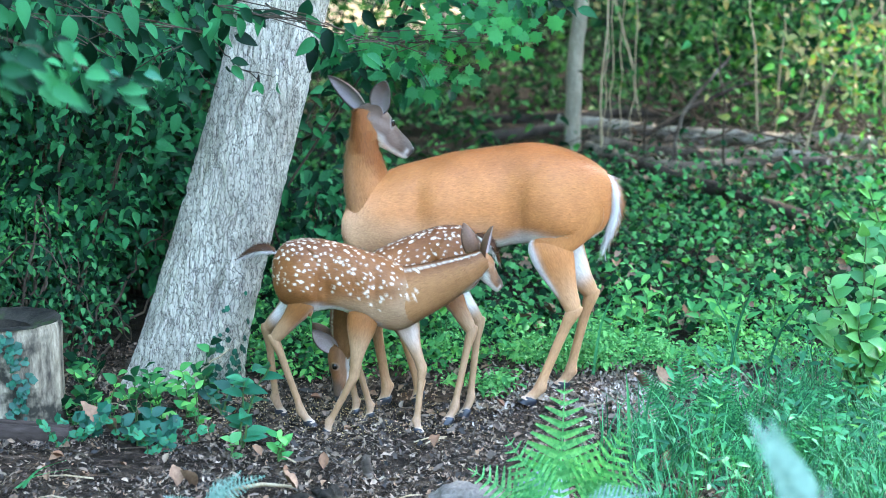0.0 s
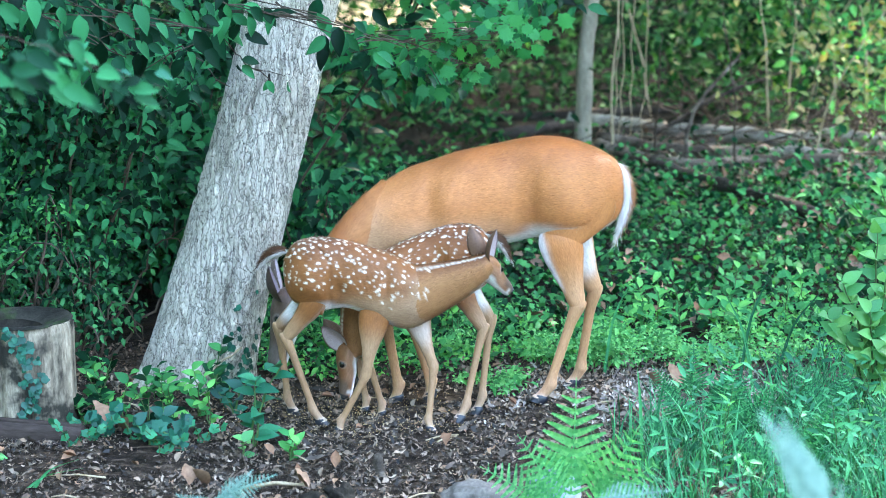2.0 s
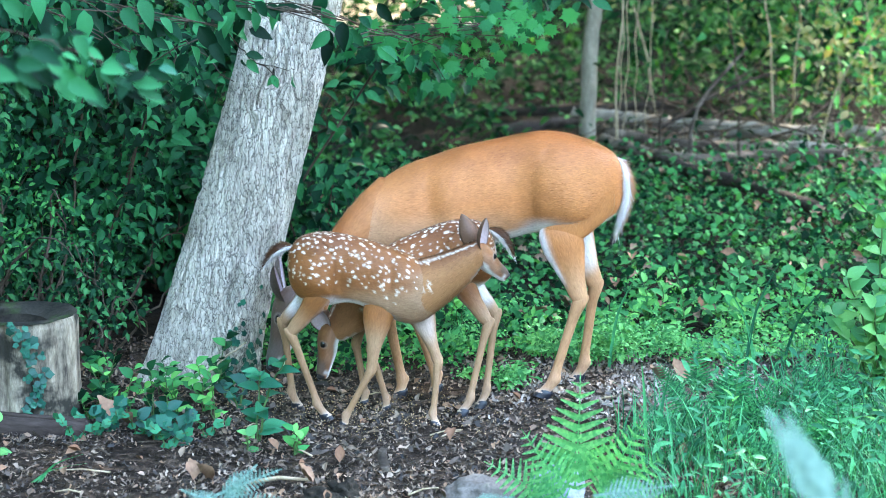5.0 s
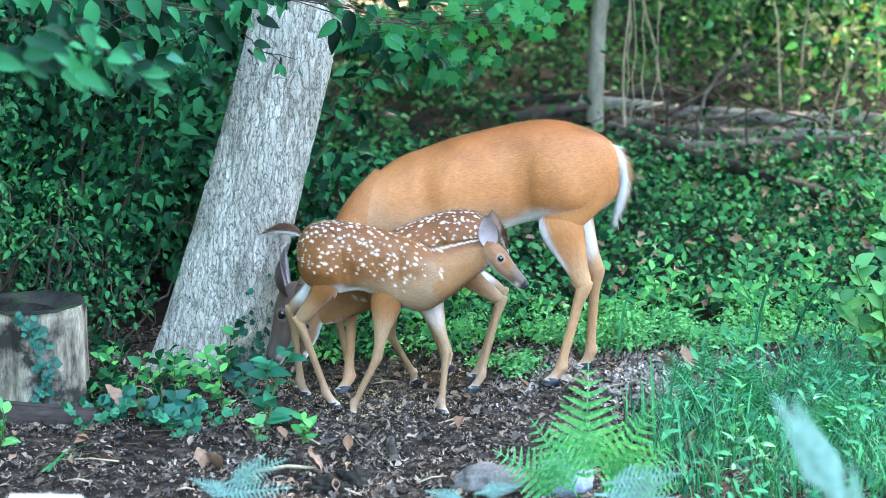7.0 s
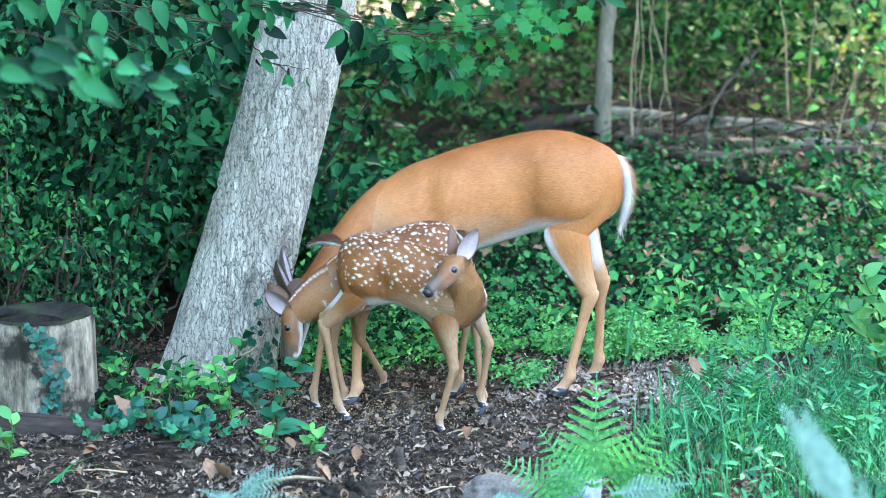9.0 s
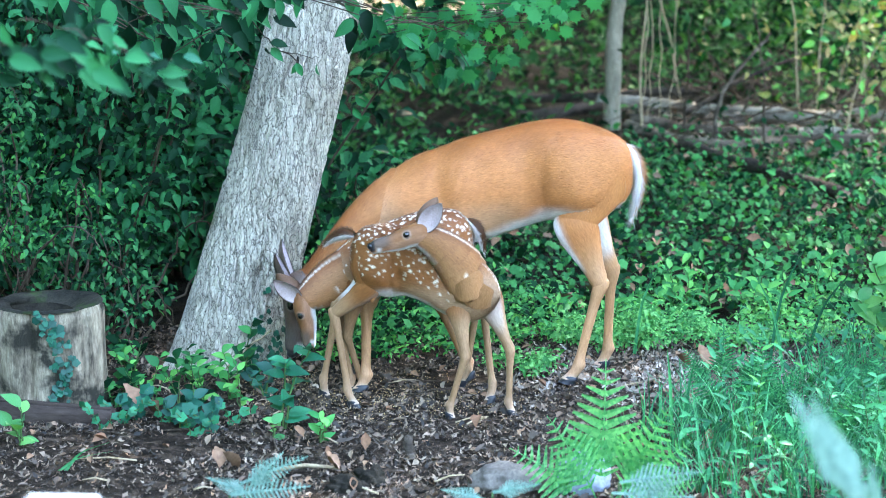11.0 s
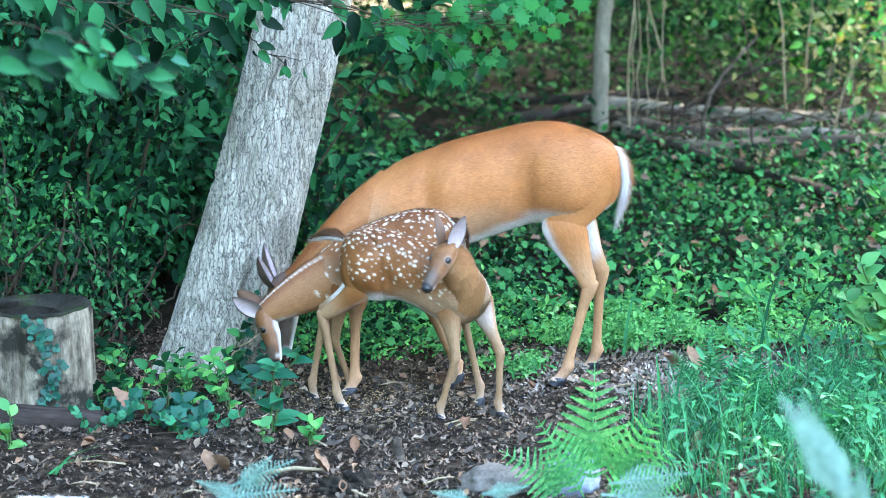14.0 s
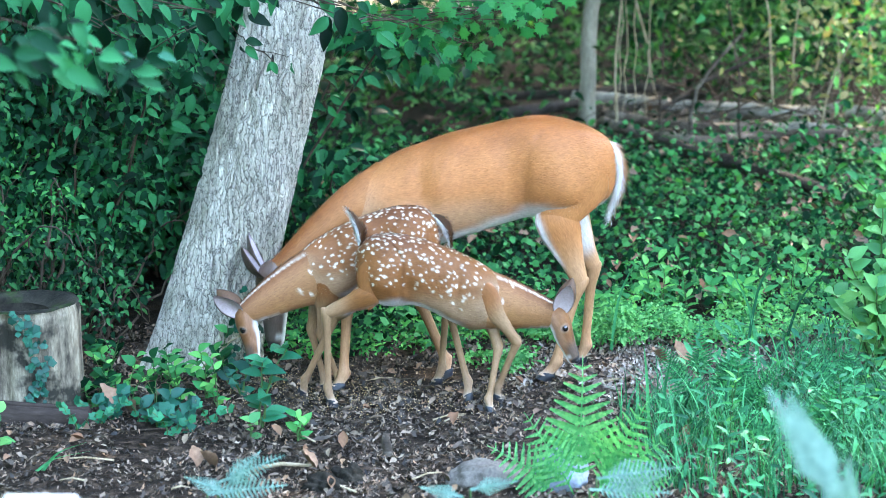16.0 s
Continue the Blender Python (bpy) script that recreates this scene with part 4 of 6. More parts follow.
def leafy_plant(name, label, category, at, stems, key, size, per_stem, seed, stem_mat=None, radius=0.005, face=(0, -0.6, 0.8), spread=0.8, start=0.2):
    """Upright stems with leaves all the way, larger in the middle."""
    rnd = random.Random(seed)
    p = thing(name, label, category, at)
    for k, top in enumerate(stems):
        top = Vector(top)
        pts = curve_points([(top.x * 0.1, top.y * 0.1, -0.02), (top.x * 0.35, top.y * 0.35, top.z * 0.55), top], 10, 0, 0.004, seed + k)
        part("stem", tube(pts, [radius * (1 - 0.06 * i) for i in range(11)], 6), stem_mat or STEM_GREEN, p)
        for q in range(per_stem):
            u = start + (1 - start) * q / max(1, per_stem - 1)
            at_ = pts[min(10, round(u * 10))]
            a = q * 2.4 + rnd.uniform(-0.4, 0.4)
            way = Vector((math.cos(a) * spread, math.sin(a) * spread, 0.35 + 0.5 * u + rnd.uniform(-0.35, 0.2)))
            fc = Vector(face) + Vector((rnd.uniform(-0.4, 0.4), rnd.uniform(-0.3, 0.3), 0))
            leaf(p, key, at_, way, fc, size * rnd.uniform(0.65, 1.15) * (1 - 0.35 * abs(u - 0.55)))
    return p


# the tall seedling by the tree's foot, and a smaller one
leafy_plant("seedling", "green seedling with long smooth leaves before the tree", "plant", lie(-0.70, 7.62), [(0.02, -0.01, 0.24), (0.10, 0.0, 0.28)], ("oval", LEAF_SEED), 0.115, 8, 1, radius=0.005, spread=1.6)
leafy_plant("seedling", "small green seedling on the bare soil", "plant", lie(-0.555, 7.42), [(0.0, 0, 0.09), (0.03, 0, 0.06)], ("oval", LEAF_BRIGHT), 0.065, 5, 2)
leafy_plant("seedling", "small green seedling on the bare soil", "plant", lie(-0.72, 7.5), [(0.0, 0, 0.06)], ("broad", LEAF_BIG), 0.06, 5, 3)
leafy_plant("seedling", "broad-leaved seedling at the board's end", "plant", lie(-1.56, 7.40), [(0.0, 0, 0.13), (-0.04, 0, 0.07)], ("broad", LEAF_BIG), 0.085, 5, 4)
# the dark creeper
for k, (x, y, n) in enumerate([(-0.96, 7.62, 8), (-1.05, 7.66, 7), (-1.22, 7.75, 7), (-0.80, 8.05, 5)]):
    leafy_plant("creeper", "dark blue-green creeper over fallen leaves", "creeper", lie(x, y), [(0.04, 0, 0.11), (-0.06, -0.01, 0.08)], ("broad" if k % 2 else "ivy", LEAF_BLUE), 0.066, n + 2, 10 + k, face=(0, -0.9, 0.6), spread=1.0)
for k, (x, y) in enumerate([(-1.0, 7.56), (-1.12, 7.72), (-0.88, 7.70), (-1.27, 7.68), (-1.32, 7.6)]):
    leafy_plant("creeper", "green creeping ivy shoots over the soil", "creeper", lie(x, y), [(0.07, -0.02, 0.06), (-0.07, -0.01, 0.09)], ("ivy", LEAF_SEED), 0.05, 6, 140 + k, face=(0, -0.8, 0.7), spread=1.0, radius=0.003)
# low herbs between stump and tree
rnd_h = random.Random(77)
for k in range(20):
    x = -1.36 + 0.55 * rnd_h.random()
    y = 7.88 + 0.45 * rnd_h.random()
    leafy_plant("herb", "low green woodland herb by the stump", "plant", lie(x, y), [(rnd_h.uniform(-0.05, 0.05), -0.01, rnd_h.uniform(0.07, 0.2)), (rnd_h.uniform(-0.08, 0.08), 0, rnd_h.uniform(0.05, 0.14))], ("oval" if k % 2 else "broad", LEAF_IVY if k % 3 else LEAF_BRIGHT), 0.058, 6, 30 + k, radius=0.003)
# weeds along the far edge of the bare soil
for k in range(26):
    x = -0.55 + 2.2 * rnd_h.random()
    y = 8.75 + 0.5 * rnd_h.random() + 0.12 * max(0, x)
    leafy_plant("weed", "bright green weed at the edge of the soil", "plant", lie(x, y), [(rnd_h.uniform(-0.06, 0.06), -0.01, rnd_h.uniform(0.08, 0.26)), (rnd_h.uniform(-0.08, 0.08), 0, rnd_h.uniform(0.06, 0.18))], ("oval" if k % 2 else "narrow", LEAF_BRIGHT), 0.07, 7, 60 + k, radius=0.003)
for k in range(26):
    x, y = 0.78 + 0.95 * rnd_h.random(), 6.9 + 1.35 * rnd_h.random()
    x += 0.45 * max(0, y - 7.4)
    leafy_plant("weed", "slender leafy weed among the grass", "plant", lie(x, y), [(rnd_h.uniform(-0.08, 0.08), -0.02, rnd_h.uniform(0.12, 0.32)), (rnd_h.uniform(-0.12, 0.12), 0, rnd_h.uniform(0.08, 0.24))], ("narrow" if k % 3 else "small", LEAF_GRASS if k % 2 else LEAF_BRIGHT), 0.05, 10, 160 + k, radius=0.002, spread=1.0)
# the broad-leaved plant at the clearing's side
leafy_plant("broad_leaved_plant", "tall plant with broad light green leaves", "plant", lie(1.50, 7.95), [(-0.12, -0.05, 0.50), (0.0, 0.0, 0.68), (-0.04, -0.12, 0.42), (0.10, -0.05, 0.76), (-0.16, 0.02, 0.36), (0.05, -0.15, 0.30), (0.02, -0.1, 0.55)], ("broad", LEAF_BIG), 0.085, 22, 100, radius=0.006, face=(-0.1, -0.7, 0.7))
leafy_plant("broad_leaved_plant", "tall plant with broad light green leaves", "plant", lie(1.82, 8.5), [(-0.12, -0.05, 0.8), (0.02, 0.0, 0.95), (-0.2, -0.12, 0.6), (0.12, -0.05, 0.9)], ("broad", LEAF_BIG), 0.095, 24, 110, radius=0.006, face=(-0.1, -0.7, 0.7))
leafy_plant("broad_leaved_plant", "leafy plant beside the ivy", "plant", lie(2.05, 10.3), [(-0.12, -0.05, 0.5), (0.02, 0.0, 0.65), (-0.25, -0.12, 0.4), (0.2, -0.05, 0.6)], ("broad", LEAF_BRIGHT), 0.08, 18, 120, radius=0.008)


def fern_mesh(fronds, length, pinnae, seed, wide=0.34, detail=9, fat=0.095):
    """One frond: a stalk with toothed leaflets on either side, along +y, arching over."""
    rnd = random.Random(seed)
    V, F = [], []

    def quad(a, b, c, d):
        n = len(V)
        V.extend((a, b, c, d))
        F.append((n, n + 1, n + 2, n + 3))

    def spine(u):
        return Vector((0, u * length, -0.22 * length * u ** 2.2))
    for i in range(24):
        a, b = spine(i / 24), spine((i + 1) / 24)
        w = 0.004 * (1 - 0.03 * i)
        quad(a + Vector((-w, 0, 0)), a + Vector((w, 0, 0)), b + Vector((w, 0, 0)), b + Vector((-w, 0, 0)))
    for i in range(pinnae):
        u = 0.16 + 0.83 * i / pinnae
        ln = wide * length * min(1.0, (u - 0.08) * 4.5) * (1 - u) ** 0.75 * 1.35
        for s in (-1, 1):
            base = spine(u)
            way = Vector((s * 0.93, 0.38, -0.05 - 0.1 * rnd.random())).normalized()
            nrm = Vector((0, -0.25, 1)).normalized()
            side = way.cross(nrm).normalized() * s
            for q in range(detail):
                g, g2 = q / detail, (q + 1) / detail
                w = fat * ln * (1 - g) ** 0.6 + 0.001
                a = base + way * ln * g
                b = base + way * ln * g2
                tip = base + way * ln * (g2 + 0.25 / detail)
                for e in (-1, 1):
                    quad(a, b, tip + side * e * w + nrm * 0.002, a + way * ln * 0.3 / detail + side * e * w + nrm * 0.002)
    return raw_mesh("frond", V, F)


def frond_pose(at, lean, nod, twist=0.0):
    """A frond at a place: leaning to +x by lean, nodding towards -y by nod, its face turned by twist, in degrees."""
    way = Vector((math.sin(radians(lean)), -math.sin(radians(nod)), math.cos(radians(lean)))).normalized()
    face = Vector((math.sin(radians(twist)), -math.cos(radians(twist)), 0.35))
    z = (face - way * face.dot(way)).normalized()
    return Matrix.Translation(at) @ Matrix((way.cross(z), way, z)).transposed().to_4x4()


def fern(label, at, fronds, mat, seed, length=0.4, pinnae=13, wide=0.25, fat=0.125):
    """Each frond: its lean, nod, twist and size."""
    f = thing("fern", label, "fern", at)
    me = fern_mesh(1, length, pinnae, seed, wide, 9, fat)
    rnd = random.Random(seed)
    for lean, nod, twist, size in fronds:
        ob = part("frond", me, mat, f, smooth=False)
        ob.matrix_basis = frond_pose((rnd.uniform(-0.03, 0.03) + 0.0012 * lean, rnd.uniform(-0.03, 0.03), 0), lean, nod, twist) @ Matrix.Diagonal((size, size, size, 1))
    return f


fern("fresh light green fern with arching fronds", lie(0.368, 6.74), [(4, 8, 6, 1.08), (21, 20, -18, 0.88), (-23, 20, 20, 0.80), (-48, 26, 24, 0.78), (42, 24, -22, 0.80), (64, 30, -25, 0.52)], LEAF_FERN, 1, 0.385, 11, 0.33, 0.15)
fern("small dark green fern among grass", lie(0.88, 7.55), [(5, 15, 0, 1.0), (40, 20, 10, 0.9), (-38, 20, -10, 0.9), (20, -10, 0, 0.8), (-60, 20, 0, 0.7)], LEAF_GRASS, 2, 0.32, 18)
fern("small dark green fern among grass", lie(1.36, 7.75), [(-25, 15, 0, 1.0), (40, 15, 10, 0.8), (60, 20, -10, 0.9), (5, 10, 0, 0.8)], LEAF_GRASS, 3, 0.30, 18)
fern("small dark green fern among grass", lie(1.15, 7.2), [(15, 15, 0, 1.0), (50, 20, 10, 0.8), (-50, 15, -10, 0.9), (-20, 0, 0, 0.7)], LEAF_GRASS, 4, 0.30, 18)
fern("small dark green fern among grass", lie(0.86, 8.05), [(0, 10, 0, 1.0), (35, 15, 10, 0.8), (-35, 15, -10, 0.8)], LEAF_GRASS, 5, 0.24, 16)
# silvery plumes close before the camera
def silver_plant(label, x, y, tips, seed, mat=LEAF_GREY, dense=False):
    """Pale feathery shoots on stems from the ground: each tip is its offset, height, lean, nod, twist and length."""
    f = thing("silver_plant", label, "plant", lie(x, y))
    for k, (dx, dy, h, lean, nod, twist, length) in enumerate(tips):
        part("stem", tube(curve_points([(0, 0, -0.02), (dx * 0.6, dy * 0.6, h * 0.6), (dx, dy, h)], 8), [0.006 - 0.0004 * i for i in range(9)], 6), STEM_GREEN, f)
        fine = (20, seed + k, 0.17, 6, 0.2) if dense else (15, seed + k, 0.20, 7, 0.10)
        ob = part("shoot", fern_mesh(1, length, *fine), mat, f, smooth=False)
        ob.matrix_basis = frond_pose((dx, dy, h), lean, nod, twist)
    return f


silver_plant("tall pale silvery plant close by", 0.60, 3.5, [(0.0, 0, 0.985, -29, 8, 10, 0.215), (0.006, 0.03, 0.96, -24, -5, -15, 0.20), (0.010, 0.02, 0.94, -14, 5, 30, 0.15), (0.02, 0, 0.92, -2, 8, 0, 0.13)], 500, dense=True)
silver_plant("low pale blue-green plant in front", -0.66, 5.9, [(0, 0, 0.30, 62, 20, 0, 0.20), (-0.03, 0, 0.27, 78, 20, 10, 0.22), (0.03, 0, 0.27, -60, 25, 0, 0.13), (0.02, 0.02, 0.28, 40, 15, 0, 0.14)], 520)
silver_plant("low pale blue-green plant in front", 0.36, 5.9, [(0, 0, 0.32, 76, 20, 0, 0.22), (-0.02, 0, 0.29, 88, 15, 10, 0.22), (0.06, 0, 0.28, 60, 25, -10, 0.14)], 540)
silver_plant("low pale blue-green plant in front", 0.02, 5.9, [(0, 0, 0.30, 75, 15, 0, 0.13), (-0.02, 0, 0.28, -70, 18, 0, 0.12)], 560)


def grass():
    """Blades of grass: strips that bend over, in tufts."""
    rng = np.random.default_rng(91)
    V, F = [], []
    tufts = [(x, y) for x, y in rng.uniform((0.55, 6.6), (1.75, 8.3), (200, 2)) if x > 0.60 + 0.55 * max(0, y - 7.2)] + [(rng.uniform(1.15, 1.7), rng.uniform(7.0, 8.6)) for q in range(30)] + [(rng.uniform(0.45, 0.75), rng.uniform(7.0, 7.6)) for q in range(8)]
    for x, y in tufts:
        for q in range(rng.integers(7, 17)):
            a = rng.uniform(0, math.tau)
            hgt = rng.uniform(0.09, 0.26) * (1.3 if rng.random() < 0.12 else 1)
            out = hgt * rng.uniform(0.25, 1.0)
            w = rng.uniform(0.0016, 0.0038)
            bx, by = x + rng.normal(0, 0.03), y + rng.normal(0, 0.03)
            bz = float(ground_height(bx, by))
            sx, sy = -math.sin(a) * w, math.cos(a) * w
            n = len(V)
            for u in np.linspace(0, 1, 6):
                cx, cy = bx + math.cos(a) * out * u ** 1.8, by + math.sin(a) * out * u ** 1.8
                cz = bz + hgt * (u - 0.35 * u ** 3 * out / hgt)
                t = 1 - u ** 2 * 0.92
                V += [(cx - sx * t, cy - sy * t, cz), (cx + sx * t, cy + sy * t, cz)]
            F += [(n + 2 * i, n + 2 * i + 1, n + 2 * i + 3, n + 2 * i + 2) for i in range(5)]
    stuff("grass", raw_mesh("grass", V, F), LEAF_GRASS, "long fresh grass at the clearing's edge", "grass")
    # small leaves among the grass
    x, y, z = scatter_flat(rng, 2000, 0.62, 2.1, 6.5, 8.7, lambda a, b: patchy(a, b, 3.0, -0.18, 4.0) & (a > 0.62 + 0.35 * np.clip(b - 7.4, 0, 1.0)))
    N = np.stack([rng.normal(0, 0.5, len(x)), rng.normal(-0.5, 0.4, len(x)), np.ones(len(x))], 1)
    stuff("low_weeds", strewn("low_weeds", NARROW, np.stack([x, y, z + rng.gamma(2.0, 0.045, len(x))], 1), N, rng.uniform(0.03, 0.065, len(x)), rng), LEAF_GRASS, "low weeds among the grass", "weeds")


grass()
for k, (x, y, dx, h) in enumerate([(1.06, 8.3, 0.13, 0.50), (1.12, 8.3, -0.12, 0.40), (0.58, 8.6, 0.09, 0.36), (1.2, 8.35, 0.2, 0.42), (0.62, 7.3, -0.02, 0.34), (0.66, 7.3, 0.03, 0.30), (-1.36, 7.1, 0.15, 0.10), (-1.38, 7.1, 0.18, 0.07)]):
    pts = curve_points([(0, 0, 0), (dx * 0.35, 0, h * 0.6), (dx, -0.02, h)], 10)
    bm = bmesh.new()
    left = [bm.verts.new(p + Vector((-0.006 * (1 - (i / 10) ** 2) - 0.0005, 0, 0))) for i, p in enumerate(pts)]
    mid = [bm.verts.new(p + Vector((0, 0.003, 0))) for p in pts]
    right = [bm.verts.new(p + Vector((0.006 * (1 - (i / 10) ** 2) + 0.0005, 0, 0))) for i, p in enumerate(pts)]
    for i in range(10):
        bm.faces.new((left[i], mid[i], mid[i + 1], left[i + 1]))
        bm.faces.new((mid[i], right[i], right[i + 1], mid[i + 1]))
    o = tagged(part("grass_blade", bm, LEAF_GRASS, None, "single long arching blade of grass"), "", "grass", "long grass blades")
    o.location = lie(x, y)


# ---- overhanging boughs ----
def bough(label, ends, key, size, n, seed, drop=0.06, face=(0, -0.85, 0.5), r=0.004, spread=0.10, at=(0, 0, 0), hang=-0.75, out=0.1):
    """A bough with side twigs and hanging leaves."""
    rnd = random.Random(seed)
    b = thing("bough", label, "branch", at)
    pts = curve_points(ends, 16, 0, 0.01, seed)
    part("twig", tube(pts, [r * (1 - 0.045 * i) for i in range(17)], 6), TWIG, b)
    for k in range(n):
        p = pts[rnd.randint(3, 16)] + Vector((rnd.gauss(0, spread), rnd.gauss(0, spread * 0.6), rnd.gauss(-drop, spread * 0.6)))
        way = Vector((rnd.gauss(out, 0.55), rnd.gauss(-0.15, 0.3), hang + rnd.gauss(0, 0.35)))
        fc = Vector(face) + Vector((rnd.gauss(0, 0.35), rnd.gauss(0, 0.25), rnd.gauss(0, 0.3)))
        leaf(b, key, p, way, fc, size * rnd.uniform(0.65, 1.2))
        if k % 5 == 0 and r > 0.0025:
            q = pts[rnd.randint(3, 16)]
            part("twiglet", tube([q, (q + p) / 2 + Vector((0, 0, 0.01)), p], 0.0022, 5), TWIG, b)
    return b


bough("maple bough with fresh green leaves hanging behind the tree", [(-0.62, 9.1, 1.42), (-0.35, 9.25, 1.27), (-0.1, 9.3, 1.24), (0.12, 9.3, 1.28), (0.30, 9.3, 1.30)], ("maple", LEAF_MAPLE), 0.084, 56, 1, 0.02)
bough("maple bough with fresh green leaves hanging behind the tree", [(-0.30, 9.5, 1.55), (0.0, 9.45, 1.45), (0.15, 9.4, 1.38), (0.32, 9.4, 1.33)], ("maple", LEAF_MAPLE), 0.09, 72, 2, 0.02)
bough("maple bough with fresh green leaves hanging behind the tree", [(-0.45, 9.8, 1.25), (-0.1, 9.8, 1.12), (0.1, 9.8, 1.08)], ("maple", LEAF_MAPLE), 0.085, 40, 3, 0.02)
bough("leafy twig hanging before the trunk", [(-1.1, 7.75, 1.62), (-0.8, 7.7, 1.52), (-0.55, 7.7, 1.47), (-0.36, 7.7, 1.44)], ("oval", LEAF_DARK), 0.085, 34, 4, 0.01, spread=0.06)
bough("thin twig crossing before the trunk", [(-0.84, 7.8, 1.46), (-0.74, 7.8, 1.33), (-0.65, 7.8, 1.27), (-0.55, 7.8, 1.26)], ("oval", LEAF_DARK), 0.06, 6, 5, 0.02, r=0.003, spread=0.03)
bough("long bare twig with a few leaves", [(-0.62, 7.9, 1.50), (-0.45, 8.0, 1.40), (-0.30, 8.2, 1.34), (-0.14, 8.4, 1.32)], ("oval", LEAF_DARK), 0.075, 9, 6, 0.02, r=0.004, spread=0.05)
bough("leafy bough drooping over the shrubs", [(-1.6, 8.0, 1.62), (-1.3, 7.9, 1.52), (-1.05, 7.8, 1.44), (-0.9, 7.75, 1.42)], ("oval", LEAF_DARK), 0.10, 44, 7, 0.03, spread=0.10)
bough("leafy bough drooping over the shrubs", [(-1.7, 8.3, 1.5), (-1.35, 8.2, 1.38), (-1.1, 8.2, 1.22)], ("oval", LEAF_DARK), 0.10, 40, 8, 0.03, spread=0.12)
bough("leafy bough close before the camera", [(-1.1, 5.4, 1.62), (-0.92, 5.4, 1.57), (-0.80, 5.4, 1.51), (-0.68, 5.4, 1.46)], ("oval", LEAF_DARK), 0.060, 24, 9, 0.01, r=0.0022, spread=0.05, hang=-0.3, out=0.6)
bough("leafy bough close before the camera", [(-1.0, 5.7, 1.55), (-0.86, 5.7, 1.50), (-0.74, 5.7, 1.46)], ("oval", LEAF_SEED), 0.044, 6, 11, 0.01, r=0.0022, spread=0.04, hang=-0.3, out=0.6)
bough("leafy bough close before the camera", [(-1.25, 4.9, 1.68), (-1.05, 4.9, 1.62), (-0.92, 4.9, 1.58)], ("oval", LEAF_DARK), 0.068, 36, 10, 0.01, r=0.0022, spread=0.05, hang=-0.3, out=0.6)


# ---- loose things on the soil ----
def lump(name, label, category, at, size, mat, seed, rough=0.25):
    bm = bmesh.new()
    bmesh.ops.create_icosphere(bm, subdivisions=4, radius=1)
    for v in bm.verts:
        v.co *= 1 + rough * noise.fractal(v.co * 1.3 + Vector((seed, 0, 0)), 0.9, 2.1, 4)
        v.co = Vector((v.co.x * size[0], v.co.y * size[1], v.co.z * size[2]))
    o = part(name, bm, mat, None, label)
    o.location = at
    return tagged(o, "", category)


lump("stone", "rounded blue-grey stone under the fern", "stone", lie(0.30, 6.80, 0.05), (0.085, 0.07, 0.075), STONE, 1)
lump("stone", "flat brown stone sunk in soil", "stone", lie(0.07, 6.85, 0.02), (0.12, 0.09, 0.055), BROWN_STONE, 2)
lump("soil_clod", "black crumbly clod of wet soil", "clod", lie(-0.36, 6.95, 0.01), (0.05, 0.06, 0.04), NEAR_BLACK, 3, 0.6)
lump("soil_clod", "black crumbly clod of wet soil", "clod", lie(-0.44, 6.88, 0.01), (0.06, 0.05, 0.035), NEAR_BLACK, 4, 0.6)


def stub():
    pts = [(0, 0, -0.03), (0.003, 0, 0.02), (-0.004, 0.002, 0.05), (0.0, 0.0, 0.075)]
    o = part("wooden_stub", tube(pts, [0.02, 0.019, 0.017, 0.011], 10, 0.18, 4), DEADWOOD, None, "short dark broken stub standing in the soil")
    tagged(o, "", "wood stub").location = lie(-0.247, 7.19)
    rnd = random.Random(44)
    for k in range(34):
        x, y = rnd.uniform(-1.4, 0.9), rnd.uniform(6.8, 8.3)
        a, ln = rnd.uniform(0, math.pi), rnd.uniform(0.03, 0.13)
        d = Vector((math.cos(a) * ln, math.sin(a) * ln * 0.7, 0))
        c = Vector(lie(x, y, 0.014))
        t = part("stick", tube([c - d, c + Vector((0, 0.006, 0.006)), c + d], [0.0035, 0.003, 0.002], 6, 0.1, k), DRY_STEM if k % 2 else TWIG, None, "thin dry stick lying on the soil")
        tagged(t, "", "stick", "sticks on the soil")
    bm = tube([lie(-0.68, 7.06, 0.02), lie(-0.58, 7.08, 0.03), lie(-0.47, 7.07, 0.02)], [0.007, 0.007, 0.004], 8, 0.15)
    tagged(part("stick", bm, DRY_STEM, None, "pale dry stick lying on the soil"), "", "stick", "sticks on the soil")


stub()


def curled_leaf(x, y, size, turn, label, mat=RED_LEAF):
    V, F = ovate(0.72, 0.5, -0.5, 12)
    V = V + np.array([(0.03 * noise.noise(Vector((p[0] * 5, p[1] * 5, turn))), 0.03 * noise.noise(Vector((p[1] * 6, p[0] * 6, turn + 3))), 0.16 * noise.noise(Vector((p[0] * 4, p[1] * 4, turn + 7)))) for p in V])
    o = part("fallen_leaf", raw_mesh("fallen_leaf", V * size, F), mat, None, label)
    o.matrix_basis = Matrix.Translation(lie(x, y, 0.015)) @ Euler((radians(20), radians(8), radians(turn)), "XYZ").to_matrix().to_4x4()
    tagged(o, "", "leaf", "large fallen leaves")


